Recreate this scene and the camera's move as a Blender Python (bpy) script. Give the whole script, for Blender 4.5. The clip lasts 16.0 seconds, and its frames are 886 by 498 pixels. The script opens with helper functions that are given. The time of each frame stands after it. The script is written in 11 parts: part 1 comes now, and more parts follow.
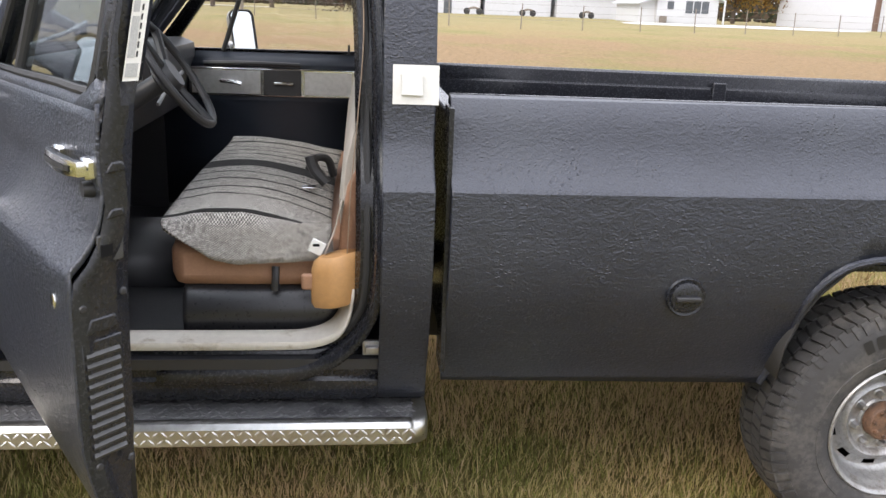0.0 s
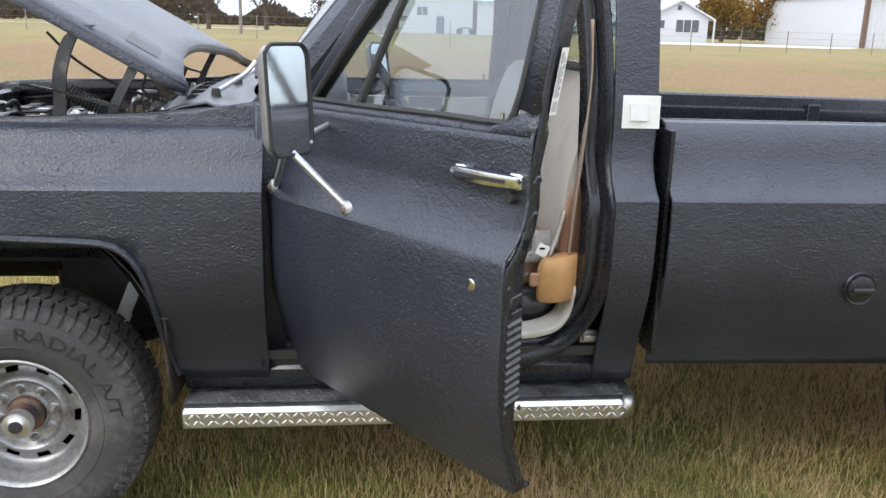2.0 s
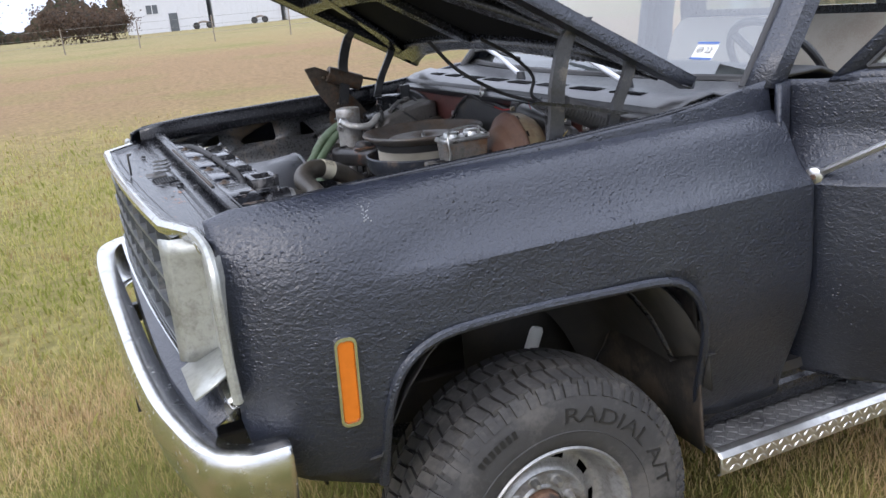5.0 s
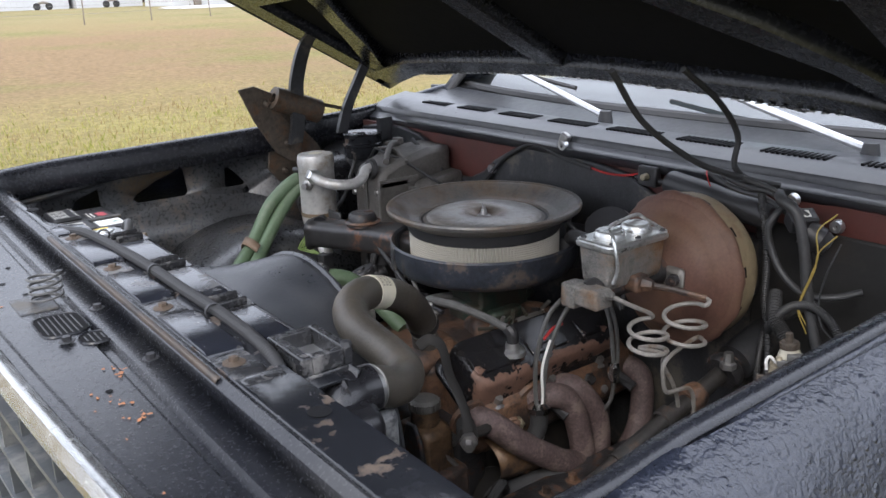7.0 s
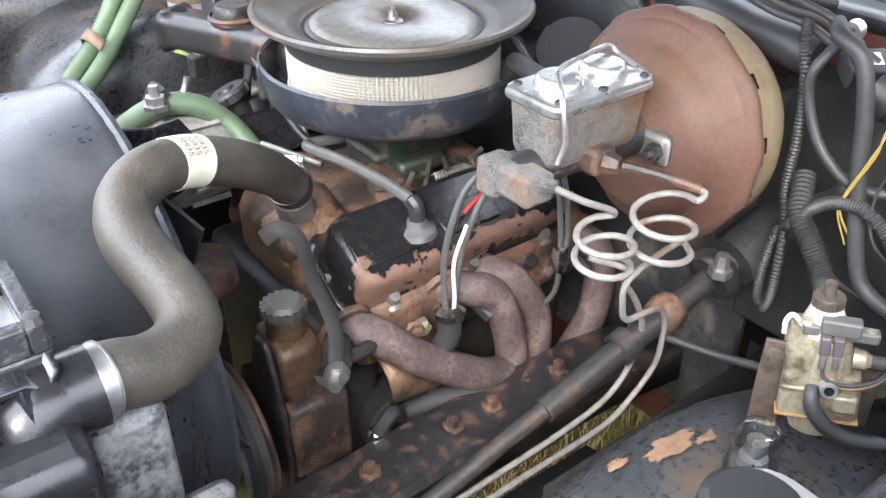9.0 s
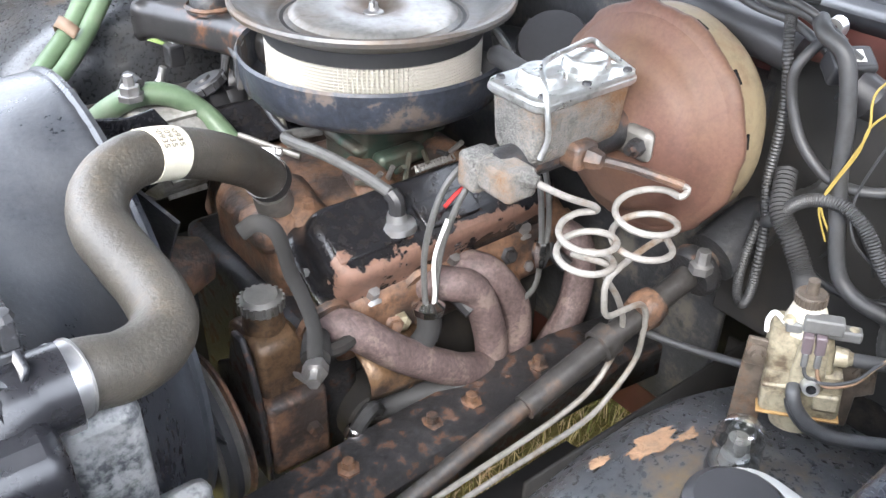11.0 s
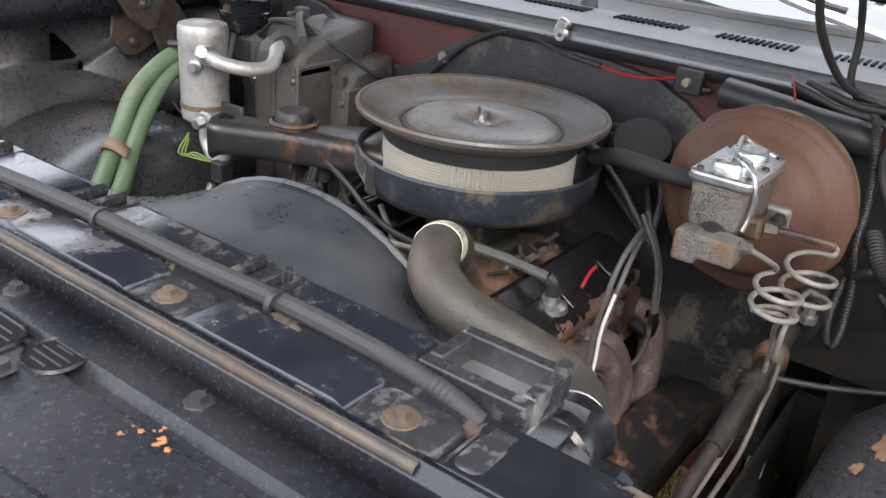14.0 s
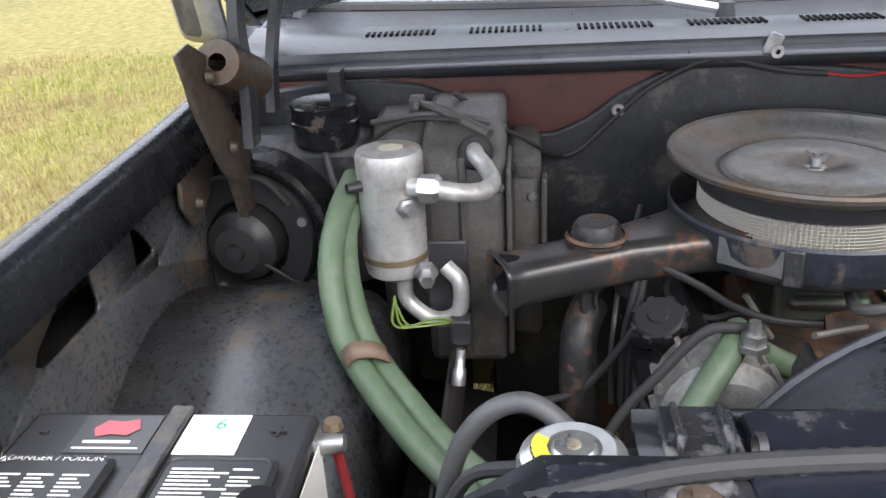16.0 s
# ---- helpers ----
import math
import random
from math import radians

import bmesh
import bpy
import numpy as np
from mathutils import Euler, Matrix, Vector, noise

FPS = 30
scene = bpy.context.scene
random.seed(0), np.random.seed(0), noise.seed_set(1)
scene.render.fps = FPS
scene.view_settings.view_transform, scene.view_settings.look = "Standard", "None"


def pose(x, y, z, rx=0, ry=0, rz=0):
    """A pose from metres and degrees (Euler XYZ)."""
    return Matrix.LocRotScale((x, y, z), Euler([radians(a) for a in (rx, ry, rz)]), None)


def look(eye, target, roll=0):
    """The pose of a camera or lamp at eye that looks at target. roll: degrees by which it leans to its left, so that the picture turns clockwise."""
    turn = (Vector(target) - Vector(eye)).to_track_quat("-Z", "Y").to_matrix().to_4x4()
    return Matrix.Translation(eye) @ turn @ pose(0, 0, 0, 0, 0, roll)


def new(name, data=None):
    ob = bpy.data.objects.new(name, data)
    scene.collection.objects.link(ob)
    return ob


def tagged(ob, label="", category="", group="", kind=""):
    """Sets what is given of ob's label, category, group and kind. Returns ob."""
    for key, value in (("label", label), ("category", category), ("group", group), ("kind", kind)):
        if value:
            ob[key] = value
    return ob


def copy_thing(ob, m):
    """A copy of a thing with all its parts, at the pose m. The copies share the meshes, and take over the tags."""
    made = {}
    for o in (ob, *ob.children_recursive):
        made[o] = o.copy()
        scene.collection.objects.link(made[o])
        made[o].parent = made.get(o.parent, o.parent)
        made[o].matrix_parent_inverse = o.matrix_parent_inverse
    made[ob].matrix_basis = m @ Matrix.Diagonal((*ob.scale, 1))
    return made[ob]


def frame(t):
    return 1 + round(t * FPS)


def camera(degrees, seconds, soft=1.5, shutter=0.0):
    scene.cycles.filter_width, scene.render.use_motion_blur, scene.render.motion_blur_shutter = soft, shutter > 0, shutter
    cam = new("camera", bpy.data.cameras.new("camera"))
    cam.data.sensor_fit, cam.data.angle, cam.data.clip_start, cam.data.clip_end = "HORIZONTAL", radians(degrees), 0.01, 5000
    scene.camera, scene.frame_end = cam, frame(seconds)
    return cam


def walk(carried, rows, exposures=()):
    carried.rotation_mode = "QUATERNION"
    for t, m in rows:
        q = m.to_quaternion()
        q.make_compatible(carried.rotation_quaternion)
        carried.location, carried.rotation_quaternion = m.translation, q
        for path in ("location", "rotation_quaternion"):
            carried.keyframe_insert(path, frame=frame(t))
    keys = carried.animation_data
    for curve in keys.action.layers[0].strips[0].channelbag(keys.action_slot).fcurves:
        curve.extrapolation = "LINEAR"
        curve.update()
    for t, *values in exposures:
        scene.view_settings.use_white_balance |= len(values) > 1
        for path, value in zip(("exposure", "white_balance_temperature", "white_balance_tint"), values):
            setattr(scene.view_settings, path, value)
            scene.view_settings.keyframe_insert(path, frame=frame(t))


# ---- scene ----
cam = camera(54.9, 16.0)
PATH = [
    (0, (1.739, -2.114, 1.587), (1.943, -0.202, 1.039), 2.2),
    (0.5, (1.741, -2.343, 1.571), (2.003, -0.432, 1.041), 1.7),
    (1, (1.588, -2.465, 1.598), (1.876, -0.551, 1.097), 1.8),
    (1.5, (1.242, -2.52, 1.62), (1.542, -0.603, 1.132), 2.0),
    (2, (0.997, -2.442, 1.625), (1.225, -0.52, 1.12), 1.7),
    (2.5, (0.738, -2.269, 1.673), (0.961, -0.364, 1.107), 1.5),
    (2.8, (0.55, -2.221, 1.655), (0.788, -0.323, 1.072), 1.7),
    (3, (0.342, -2.202, 1.646), (0.595, -0.305, 1.066), 0.2),
    (3.5, (0.019, -2.116, 1.663), (0.369, -0.234, 1.086), -1.9),
    (4, (-0.307, -1.916, 1.673), (0.089, -0.041, 1.1), -3.3),
    (4.5, (-0.653, -1.785, 1.678), (-0.024, 0.026, 1.108), -2.9),
    (5, (-0.874, -1.525, 1.677), (-0.137, 0.246, 1.112), -5.6),
    (5.2, (-0.933, -1.401, 1.7), (-0.143, 0.358, 1.17), -5.1),
    (7.3, (-0.886, -0.093, 1.684), (0.316, 1.376, 1.054), -2.2),
    (7.5, (-0.891, -0.011, 1.676), (0.359, 1.403, 1.015), -2.3),
    (8, (-0.754, 0.085, 1.651), (0.527, 1.442, 0.933), -2.3),
    (8.5, (-0.532, 0.104, 1.639), (0.624, 1.472, 0.75), 0.9),
    (9, (-0.481, 0.078, 1.626), (0.529, 1.415, 0.536), 0.2),
    (11.5, (-0.475, 0.09, 1.623), (0.576, 1.384, 0.518), 1.6),
    (12, (-0.461, 0.089, 1.623), (0.585, 1.403, 0.536), 1.4),
    (12.5, (-0.478, 0.095, 1.627), (0.558, 1.421, 0.546), 1.4),
    (13, (-0.653, 0.122, 1.639), (0.487, 1.442, 0.659), 1.1),
    (13.5, (-0.852, 0.194, 1.634), (0.426, 1.448, 0.742), 2.1),
    (14, (-0.92, 0.367, 1.617), (0.581, 1.388, 0.779), 5.2),
    (14.5, (-0.979, 0.625, 1.619), (0.612, 1.546, 0.833), 3.2),
    (15, (-1.112, 0.914, 1.646), (0.574, 1.643, 0.856), -0.1),
    (15.5, (-1.104, 1.165, 1.628), (0.675, 1.599, 0.823), -0.0),
    (16, (-0.972, 1.448, 1.639), (0.845, 1.645, 0.825), -3.2),
]
walk(cam, [(t, look(eye, target, roll)) for t, eye, target, roll in PATH], [(0, 0.38, 6950, 14), (1.0, 0.24, 6850, 13), (2.0, 0.17, 6500, 11), (3.0, 0.4, 6350, 11), (5.0, 0.08, 6350, 14), (7.3, 0.5, 6600, 12), (8.0, 1.0, 6700, 12), (8.5, 0.885, 6750, 14), (9.0, 2.145, 6550, 11), (12.5, 2.365, 6550, 10), (13.0, 2.015, 6650, 11), (13.5, 1.245, 6950, 12), (14.0, 0.995, 6950, 12), (14.5, 0.895, 6700, 12), (15.0, 0.445, 6700, 13), (16.0, 0.85, 6700, 12)])

# ---- light ----
world = bpy.data.worlds.new("world")
scene.world = world
world.use_nodes = True
wn = world.node_tree.nodes
wl = world.node_tree.links
sky = wn.new("ShaderNodeTexSky")
sky.sky_type = "NISHITA"
sky.sun_disc = False
sky.sun_elevation = radians(38)
sky.sun_rotation = radians(231)
sky.dust_density = 4.0
sky.air_density = 1.0
bg = wn["Background"]
# thin overcast: the clear sky veiled by a white cloud layer, dimmer towards the horizon
up = wn.new("ShaderNodeTexCoord")
sep = wn.new("ShaderNodeSeparateXYZ")
wl.new(up.outputs["Generated"], sep.inputs[0])
veil = wn.new("ShaderNodeMapRange")
veil.inputs["From Min"].default_value = 0.0
veil.inputs["From Max"].default_value = 0.9
veil.inputs["To Min"].default_value = 8.0
veil.inputs["To Max"].default_value = 19.0
wl.new(sep.outputs["Z"], veil.inputs[0])
tone = wn.new("ShaderNodeMixRGB")
tone.blend_type = "MULTIPLY"
tone.inputs[0].default_value = 1.0
tone.inputs[1].default_value = (0.92, 1.0, 1.16, 1)
wl.new(veil.outputs[0], tone.inputs[2])
cloud = wn.new("ShaderNodeMixRGB")
cloud.inputs[0].default_value = 0.85
wl.new(sky.outputs[0], cloud.inputs[1])
wl.new(tone.outputs[0], cloud.inputs[2])
wl.new(cloud.outputs[0], bg.inputs[0])
bg.inputs[1].default_value = 0.15
sun = new("sun", bpy.data.lights.new("sun", "SUN"))
sun.data.energy = 1.3
sun.data.angle = radians(25)
sun.data.color = (1.0, 0.96, 0.9)
sun.matrix_world = look((-6, -4, 6.5), (0.2, 1, 0))


# ---- materials ----
def mat(name, color, rough=0.5, metal=0.0, bump=0.0, scale=60.0, vary=0.25, stretch=(1, 1, 1), second=None, second_scale=4.0,
        second_at=0.55, second_soft=0.08, spec=0.5, alpha=1.0, coat=0.0, island=False, fine=10.0, lean=None, second_rough=None, grime=0.0):
    """A procedural surface: a base colour with grain at two scales, fine relief and a second colour in patches."""
    m = bpy.data.materials.new(name)
    m.use_nodes = True
    n, l = m.node_tree.nodes, m.node_tree.links
    b = n["Principled BSDF"]
    b.inputs["Roughness"].default_value = rough
    b.inputs["Metallic"].default_value = metal
    b.inputs["Specular IOR Level"].default_value = spec
    b.inputs["Coat Weight"].default_value = coat
    tc = n.new("ShaderNodeTexCoord")
    mp = n.new("ShaderNodeMapping")
    mp.inputs["Scale"].default_value = stretch
    l.new(tc.outputs["Object"], mp.inputs[0])
    grain = n.new("ShaderNodeTexNoise")
    grain.inputs["Scale"].default_value = scale
    grain.inputs["Detail"].default_value = fine
    grain.inputs["Roughness"].default_value = 0.62
    l.new(mp.outputs[0], grain.inputs["Vector"])
    wide = n.new("ShaderNodeTexNoise")
    wide.inputs["Scale"].default_value = second_scale
    wide.inputs["Detail"].default_value = 8.0
    wide.inputs["Roughness"].default_value = 0.58
    l.new(mp.outputs[0], wide.inputs["Vector"])
    mixf = n.new("ShaderNodeMath")
    mixf.operation = "ADD"
    l.new(grain.outputs["Fac"], mixf.inputs[0])
    l.new(wide.outputs["Fac"], mixf.inputs[1])
    ramp = n.new("ShaderNodeMapRange")
    ramp.inputs["From Min"].default_value = 0.6
    ramp.inputs["From Max"].default_value = 1.4
    ramp.inputs["To Min"].default_value = 1 - vary
    ramp.inputs["To Max"].default_value = 1 + vary
    l.new(mixf.outputs[0], ramp.inputs[0])
    base = n.new("ShaderNodeMixRGB")
    base.blend_type = "MULTIPLY"
    base.inputs[0].default_value = 1.0
    base.inputs[1].default_value = (*color, 1)
    l.new(ramp.outputs[0], base.inputs[2])
    out = base.outputs[0]
    if second is not None:
        edge = n.new("ShaderNodeMapRange")
        edge.inputs["From Min"].default_value = second_at - second_soft
        edge.inputs["From Max"].default_value = second_at + second_soft
        patch = n.new("ShaderNodeMath")
        patch.operation = "MULTIPLY_ADD"
        patch.inputs[1].default_value = 0.35
        l.new(grain.outputs["Fac"], patch.inputs[0])
        low = n.new("ShaderNodeMath")
        low.operation = "SUBTRACT"
        low.inputs[1].default_value = 0.175
        l.new(wide.outputs["Fac"], low.inputs[0])
        if lean:
            ax = n.new("ShaderNodeSeparateXYZ")
            l.new(tc.outputs["Object"], ax.inputs[0])
            off = n.new("ShaderNodeMath")
            off.operation = "SUBTRACT"
            off.inputs[1].default_value = lean[1]
            l.new(ax.outputs[lean[0]], off.inputs[0])
            add = n.new("ShaderNodeMath")
            add.operation = "MULTIPLY_ADD"
            add.inputs[1].default_value = lean[2]
            l.new(off.outputs[0], add.inputs[0])
            l.new(low.outputs[0], add.inputs[2])
            low = add
        l.new(low.outputs[0], patch.inputs[2])
        l.new(patch.outputs[0], edge.inputs[0])
        two = n.new("ShaderNodeMixRGB")
        l.new(edge.outputs[0], two.inputs[0])
        l.new(out, two.inputs[1])
        two.inputs[2].default_value = (*second, 1)
        out = two.outputs[0]
    if island:
        geo = n.new("ShaderNodeNewGeometry")
        isl = n.new("ShaderNodeMapRange")
        isl.inputs["To Min"].default_value = 0.6
        isl.inputs["To Max"].default_value = 1.4
        l.new(geo.outputs["Random Per Island"], isl.inputs[0])
        per = n.new("ShaderNodeMixRGB")
        per.blend_type = "MULTIPLY"
        per.inputs[0].default_value = 1.0
        l.new(out, per.inputs[1])
        l.new(isl.outputs[0], per.inputs[2])
        out = per.outputs[0]
    l.new(out, b.inputs["Base Color"])
    if grime > 0:
        # dried dirt and oil in small ragged spots, over broad streaks
        dirt = n.new("ShaderNodeTexNoise")
        dirt.inputs["Scale"].default_value = second_scale * 5.5
        dirt.inputs["Detail"].default_value = 9.0
        dirt.inputs["Roughness"].default_value = 0.72
        l.new(mp.outputs[0], dirt.inputs["Vector"])
        spot = n.new("ShaderNodeMapRange")
        spot.inputs["From Min"].default_value = 0.47
        spot.inputs["From Max"].default_value = 0.66
        spot.inputs["To Max"].default_value = grime
        l.new(dirt.outputs["Fac"], spot.inputs[0])
        soil = n.new("ShaderNodeMixRGB")
        l.new(spot.outputs[0], soil.inputs[0])
        l.new(out, soil.inputs[1])
        soil.inputs[2].default_value = (0.030, 0.025, 0.021, 1)
        l.new(soil.outputs[0], b.inputs["Base Color"])
    rr = n.new("ShaderNodeMapRange")
    rr.inputs["To Min"].default_value = max(0.02, rough - 0.12)
    rr.inputs["To Max"].default_value = min(1.0, rough + 0.12)
    l.new(grain.outputs["Fac"], rr.inputs[0])
    if second is not None and second_rough:
        dull = n.new("ShaderNodeMixRGB")
        l.new(edge.outputs[0], dull.inputs[0])
        l.new(rr.outputs[0], dull.inputs[1])
        dull.inputs[2].default_value = (second_rough, second_rough, second_rough, 1)
        l.new(dull.outputs[0], b.inputs["Roughness"])
    else:
        l.new(rr.outputs[0], b.inputs["Roughness"])
    if bump > 0:
        bp = n.new("ShaderNodeBump")
        bp.inputs["Strength"].default_value = 1.0
        bp.inputs["Distance"].default_value = bump
        l.new(grain.outputs["Fac"], bp.inputs["Height"])
        l.new(bp.outputs[0], b.inputs["Normal"])
    return m


def glass(name, color, rough=0.0, least=0.10):
    """Thin clear pane: mostly see-through, with a gloss that grows towards grazing angles."""
    m = bpy.data.materials.new(name)
    m.use_nodes = True
    n, l = m.node_tree.nodes, m.node_tree.links
    n.remove(n["Principled BSDF"])
    tr = n.new("ShaderNodeBsdfTransparent")
    tr.inputs[0].default_value = (*color, 1)
    gl = n.new("ShaderNodeBsdfGlossy")
    gl.inputs["Roughness"].default_value = 0.02 + rough
    lw = n.new("ShaderNodeLayerWeight")
    lw.inputs[0].default_value = 0.5
    pw = n.new("ShaderNodeMath")
    pw.operation = "POWER"
    pw.inputs[1].default_value = 4.5
    l.new(lw.outputs["Facing"], pw.inputs[0])
    fr = n.new("ShaderNodeMath")
    fr.operation = "MULTIPLY_ADD"
    fr.inputs[1].default_value = 1 - least
    fr.inputs[2].default_value = least
    l.new(pw.outputs[0], fr.inputs[0])
    mx = n.new("ShaderNodeMixShader")
    l.new(fr.outputs[0], mx.inputs[0])
    l.new(tr.outputs[0], mx.inputs[1])
    l.new(gl.outputs[0], mx.inputs[2])
    l.new(mx.outputs[0], n["Material Output"].inputs[0])
    return m


def sprayed_coating():
    """Black bed-liner paint: fine orange peel, scattered lumps in patches and slow waves, dusty here and there."""
    m = mat("textured_black_paint", (0.0168, 0.0200, 0.0310), 0.31, vary=0.5, scale=240, second_scale=2.2, fine=3, spec=0.70, second=(0.024, 0.028, 0.037), second_at=0.60, second_soft=0.10)
    n, l = m.node_tree.nodes, m.node_tree.links
    tc = n.new("ShaderNodeTexCoord")
    mp = n.new("ShaderNodeMapping")
    mp.inputs["Scale"].default_value = (0.85, 0.85, 1.15)
    l.new(tc.outputs["Object"], mp.inputs[0])
    last = None
    for scale, detail, dist in ((420.0, 2.0, 0.0005), (150.0, 2.0, 0.0020), (68.0, 2.0, 0.0022), (5.0, 2.0, 0.0050)):
        nz = n.new("ShaderNodeTexNoise")
        nz.inputs["Scale"].default_value = scale
        nz.inputs["Detail"].default_value = detail
        nz.inputs["Distortion"].default_value = 0.6 if scale < 200 else 0.0
        l.new(mp.outputs[0], nz.inputs["Vector"])
        bp = n.new("ShaderNodeBump")
        bp.inputs["Distance"].default_value = dist
        l.new(nz.outputs["Fac"], bp.inputs["Height"])
        if last:
            l.new(last.outputs[0], bp.inputs["Normal"])
        last = bp
    # lumps of thick spray, only in patches
    vo = n.new("ShaderNodeTexVoronoi")
    vo.inputs["Scale"].default_value = 88.0
    l.new(mp.outputs[0], vo.inputs["Vector"])
    lump = n.new("ShaderNodeMapRange")
    lump.inputs["From Min"].default_value = 0.0
    lump.inputs["From Max"].default_value = 0.34
    lump.inputs["To Min"].default_value = 1.0
    lump.inputs["To Max"].default_value = 0.0
    l.new(vo.outputs["Distance"], lump.inputs[0])
    where = n.new("ShaderNodeTexNoise")
    where.inputs["Scale"].default_value = 9.0
    where.inputs["Detail"].default_value = 4.0
    l.new(mp.outputs[0], where.inputs["Vector"])
    wm = n.new("ShaderNodeMapRange")
    wm.inputs["From Min"].default_value = 0.45
    wm.inputs["From Max"].default_value = 0.62
    l.new(where.outputs["Fac"], wm.inputs[0])
    mul = n.new("ShaderNodeMath")
    mul.operation = "MULTIPLY"
    l.new(lump.outputs[0], mul.inputs[0])
    l.new(wm.outputs[0], mul.inputs[1])
    bp = n.new("ShaderNodeBump")
    bp.inputs["Distance"].default_value = 0.0022
    l.new(mul.outputs[0], bp.inputs["Height"])
    l.new(last.outputs[0], bp.inputs["Normal"])
    l.new(bp.outputs[0], n["Principled BSDF"].inputs["Normal"])
    return m


M = {}
M["paint"] = sprayed_coating()
M["paint_smooth"] = mat("black_paint", (0.014, 0.015, 0.019), 0.26, bump=0.0006, scale=120, vary=0.3, second=(0.04, 0.039, 0.037), second_scale=9, second_at=0.70)
M["bay_black"] = mat("faded_black_bay_metal", (0.034, 0.035, 0.038), 0.36, bump=0.0012, scale=130, vary=0.5, second=(0.105, 0.095, 0.08), second_scale=11, second_at=0.60, second_soft=0.05, second_rough=0.7)
M["bay_dusty"] = mat("dusty_wheelhouse", (0.044, 0.047, 0.052), 0.29, spec=0.75, bump=0.0005, scale=130, vary=0.75, second=(0.130, 0.088, 0.046), second_scale=5, second_at=0.622, second_soft=0.07, second_rough=0.6, grime=0.5)
M["maroon"] = mat("maroon_firewall", (0.118, 0.040, 0.033), 0.42, bump=0.0006, scale=60, vary=0.3, second=(0.040, 0.022, 0.020), second_scale=3.6, second_at=0.58, second_soft=0.14, grime=0.25)
M["chrome"] = mat("chrome", (0.72, 0.72, 0.72), 0.16, 1.0, scale=40, vary=0.1, bump=0.0003)
M["bumper"] = mat("worn_chrome", (0.66, 0.66, 0.65), 0.24, 1.0, scale=40, vary=0.15, bump=0.0004, second=(0.45, 0.44, 0.42), second_scale=12, second_at=0.66)
M["steel"] = mat("grey_steel", (0.38, 0.375, 0.37), 0.42, 0.85, scale=60, vary=0.3, bump=0.0006)
M["alu"] = mat("aluminium", (0.60, 0.60, 0.60), 0.34, 0.9, scale=50, vary=0.2, bump=0.0004)
M["plate"] = mat("diamond_plate", (0.55, 0.55, 0.53), 0.32, 0.95, scale=30, vary=0.25, second=(0.3, 0.28, 0.25), second_scale=14, second_at=0.62)
M["rust"] = mat("rusty_iron", (0.215, 0.118, 0.072), 0.55, 0.1, scale=90, vary=0.6, bump=0.0025, second=(0.045, 0.034, 0.03), second_scale=14, second_at=0.50, second_rough=0.4, grime=0.6)
M["rust_red"] = mat("surface_rusted_steel", (0.116, 0.060, 0.046), 0.52, 0.0, scale=200, vary=0.22, bump=0.0004, second=(0.145, 0.090, 0.056), second_scale=6, second_at=0.54, second_soft=0.16, spec=0.25, grime=0.25)
M["undercoat"] = mat("black_underbody", (0.020, 0.019, 0.018), 0.75, scale=50, vary=0.4, bump=0.001, second=(0.034, 0.028, 0.024), second_scale=7, second_at=0.6)
M["mud"] = mat("mud_caked_panel", (0.018, 0.017, 0.016), 0.8, scale=60, vary=0.6, bump=0.003, second=(0.060, 0.046, 0.036), second_scale=9, second_at=0.55, grime=0.3)
M["zinc"] = mat("bright_zinc", (0.60, 0.61, 0.60), 0.30, 0.85, scale=60, vary=0.22, bump=0.0003, second=(0.36, 0.36, 0.34), second_scale=30, second_at=0.60)
M["cowl"] = mat("sun_faded_cowl", (0.040, 0.042, 0.047), 0.32, bump=0.0002, scale=60, vary=0.25, second=(0.075, 0.074, 0.073), second_scale=5, second_at=0.60, second_soft=0.15)
M["header"] = mat("satin_black_sheet", (0.015, 0.016, 0.020), 0.25, spec=0.4, bump=0.0003, scale=220, vary=0.3, second=(0.040, 0.040, 0.041), second_scale=4, second_at=0.58, second_soft=0.18)
M["hinge_grey"] = mat("greasy_grey_brown_steel", (0.105, 0.085, 0.068), 0.5, 0.3, scale=90, vary=0.5, bump=0.001, second=(0.15, 0.082, 0.045), second_scale=14, second_at=0.60, second_rough=0.7, grime=0.6)
M["pipe"] = mat("burnt_header_pipe", (0.125, 0.088, 0.085), 0.65, 0.1, scale=190, vary=0.6, bump=0.0014, second=(0.20, 0.15, 0.135), second_scale=22, second_at=0.58, second_soft=0.04, grime=0.5)
M["rubber"] = mat("rubber", (0.028, 0.028, 0.029), 0.7, scale=70, vary=0.35, bump=0.0008)
M["tyre"] = mat("tyre_rubber", (0.042, 0.041, 0.041), 0.78, scale=60, vary=0.3, bump=0.0008, second=(0.090, 0.084, 0.077), second_scale=6, second_at=0.57, grime=0.2)
M["letter_black"] = mat("clean_black_rubber", (0.014, 0.014, 0.015), 0.5, scale=120, vary=0.3)
M["rim"] = mat("silver_painted_steel", (0.36, 0.36, 0.355), 0.40, 0.65, scale=90, vary=0.3, bump=0.0005, second=(0.22, 0.20, 0.18), second_scale=12, second_at=0.60, grime=0.3)
# Near-black: shade of gaps and openings put into the colour; also hood lining.
M["dark"] = mat("gap_shade_and_lining", (0.006, 0.006, 0.007), 0.9, vary=0.2, spec=0.2)
M["plastic"] = mat("black_plastic", (0.025, 0.025, 0.027), 0.45, scale=150, vary=0.2, bump=0.0002)
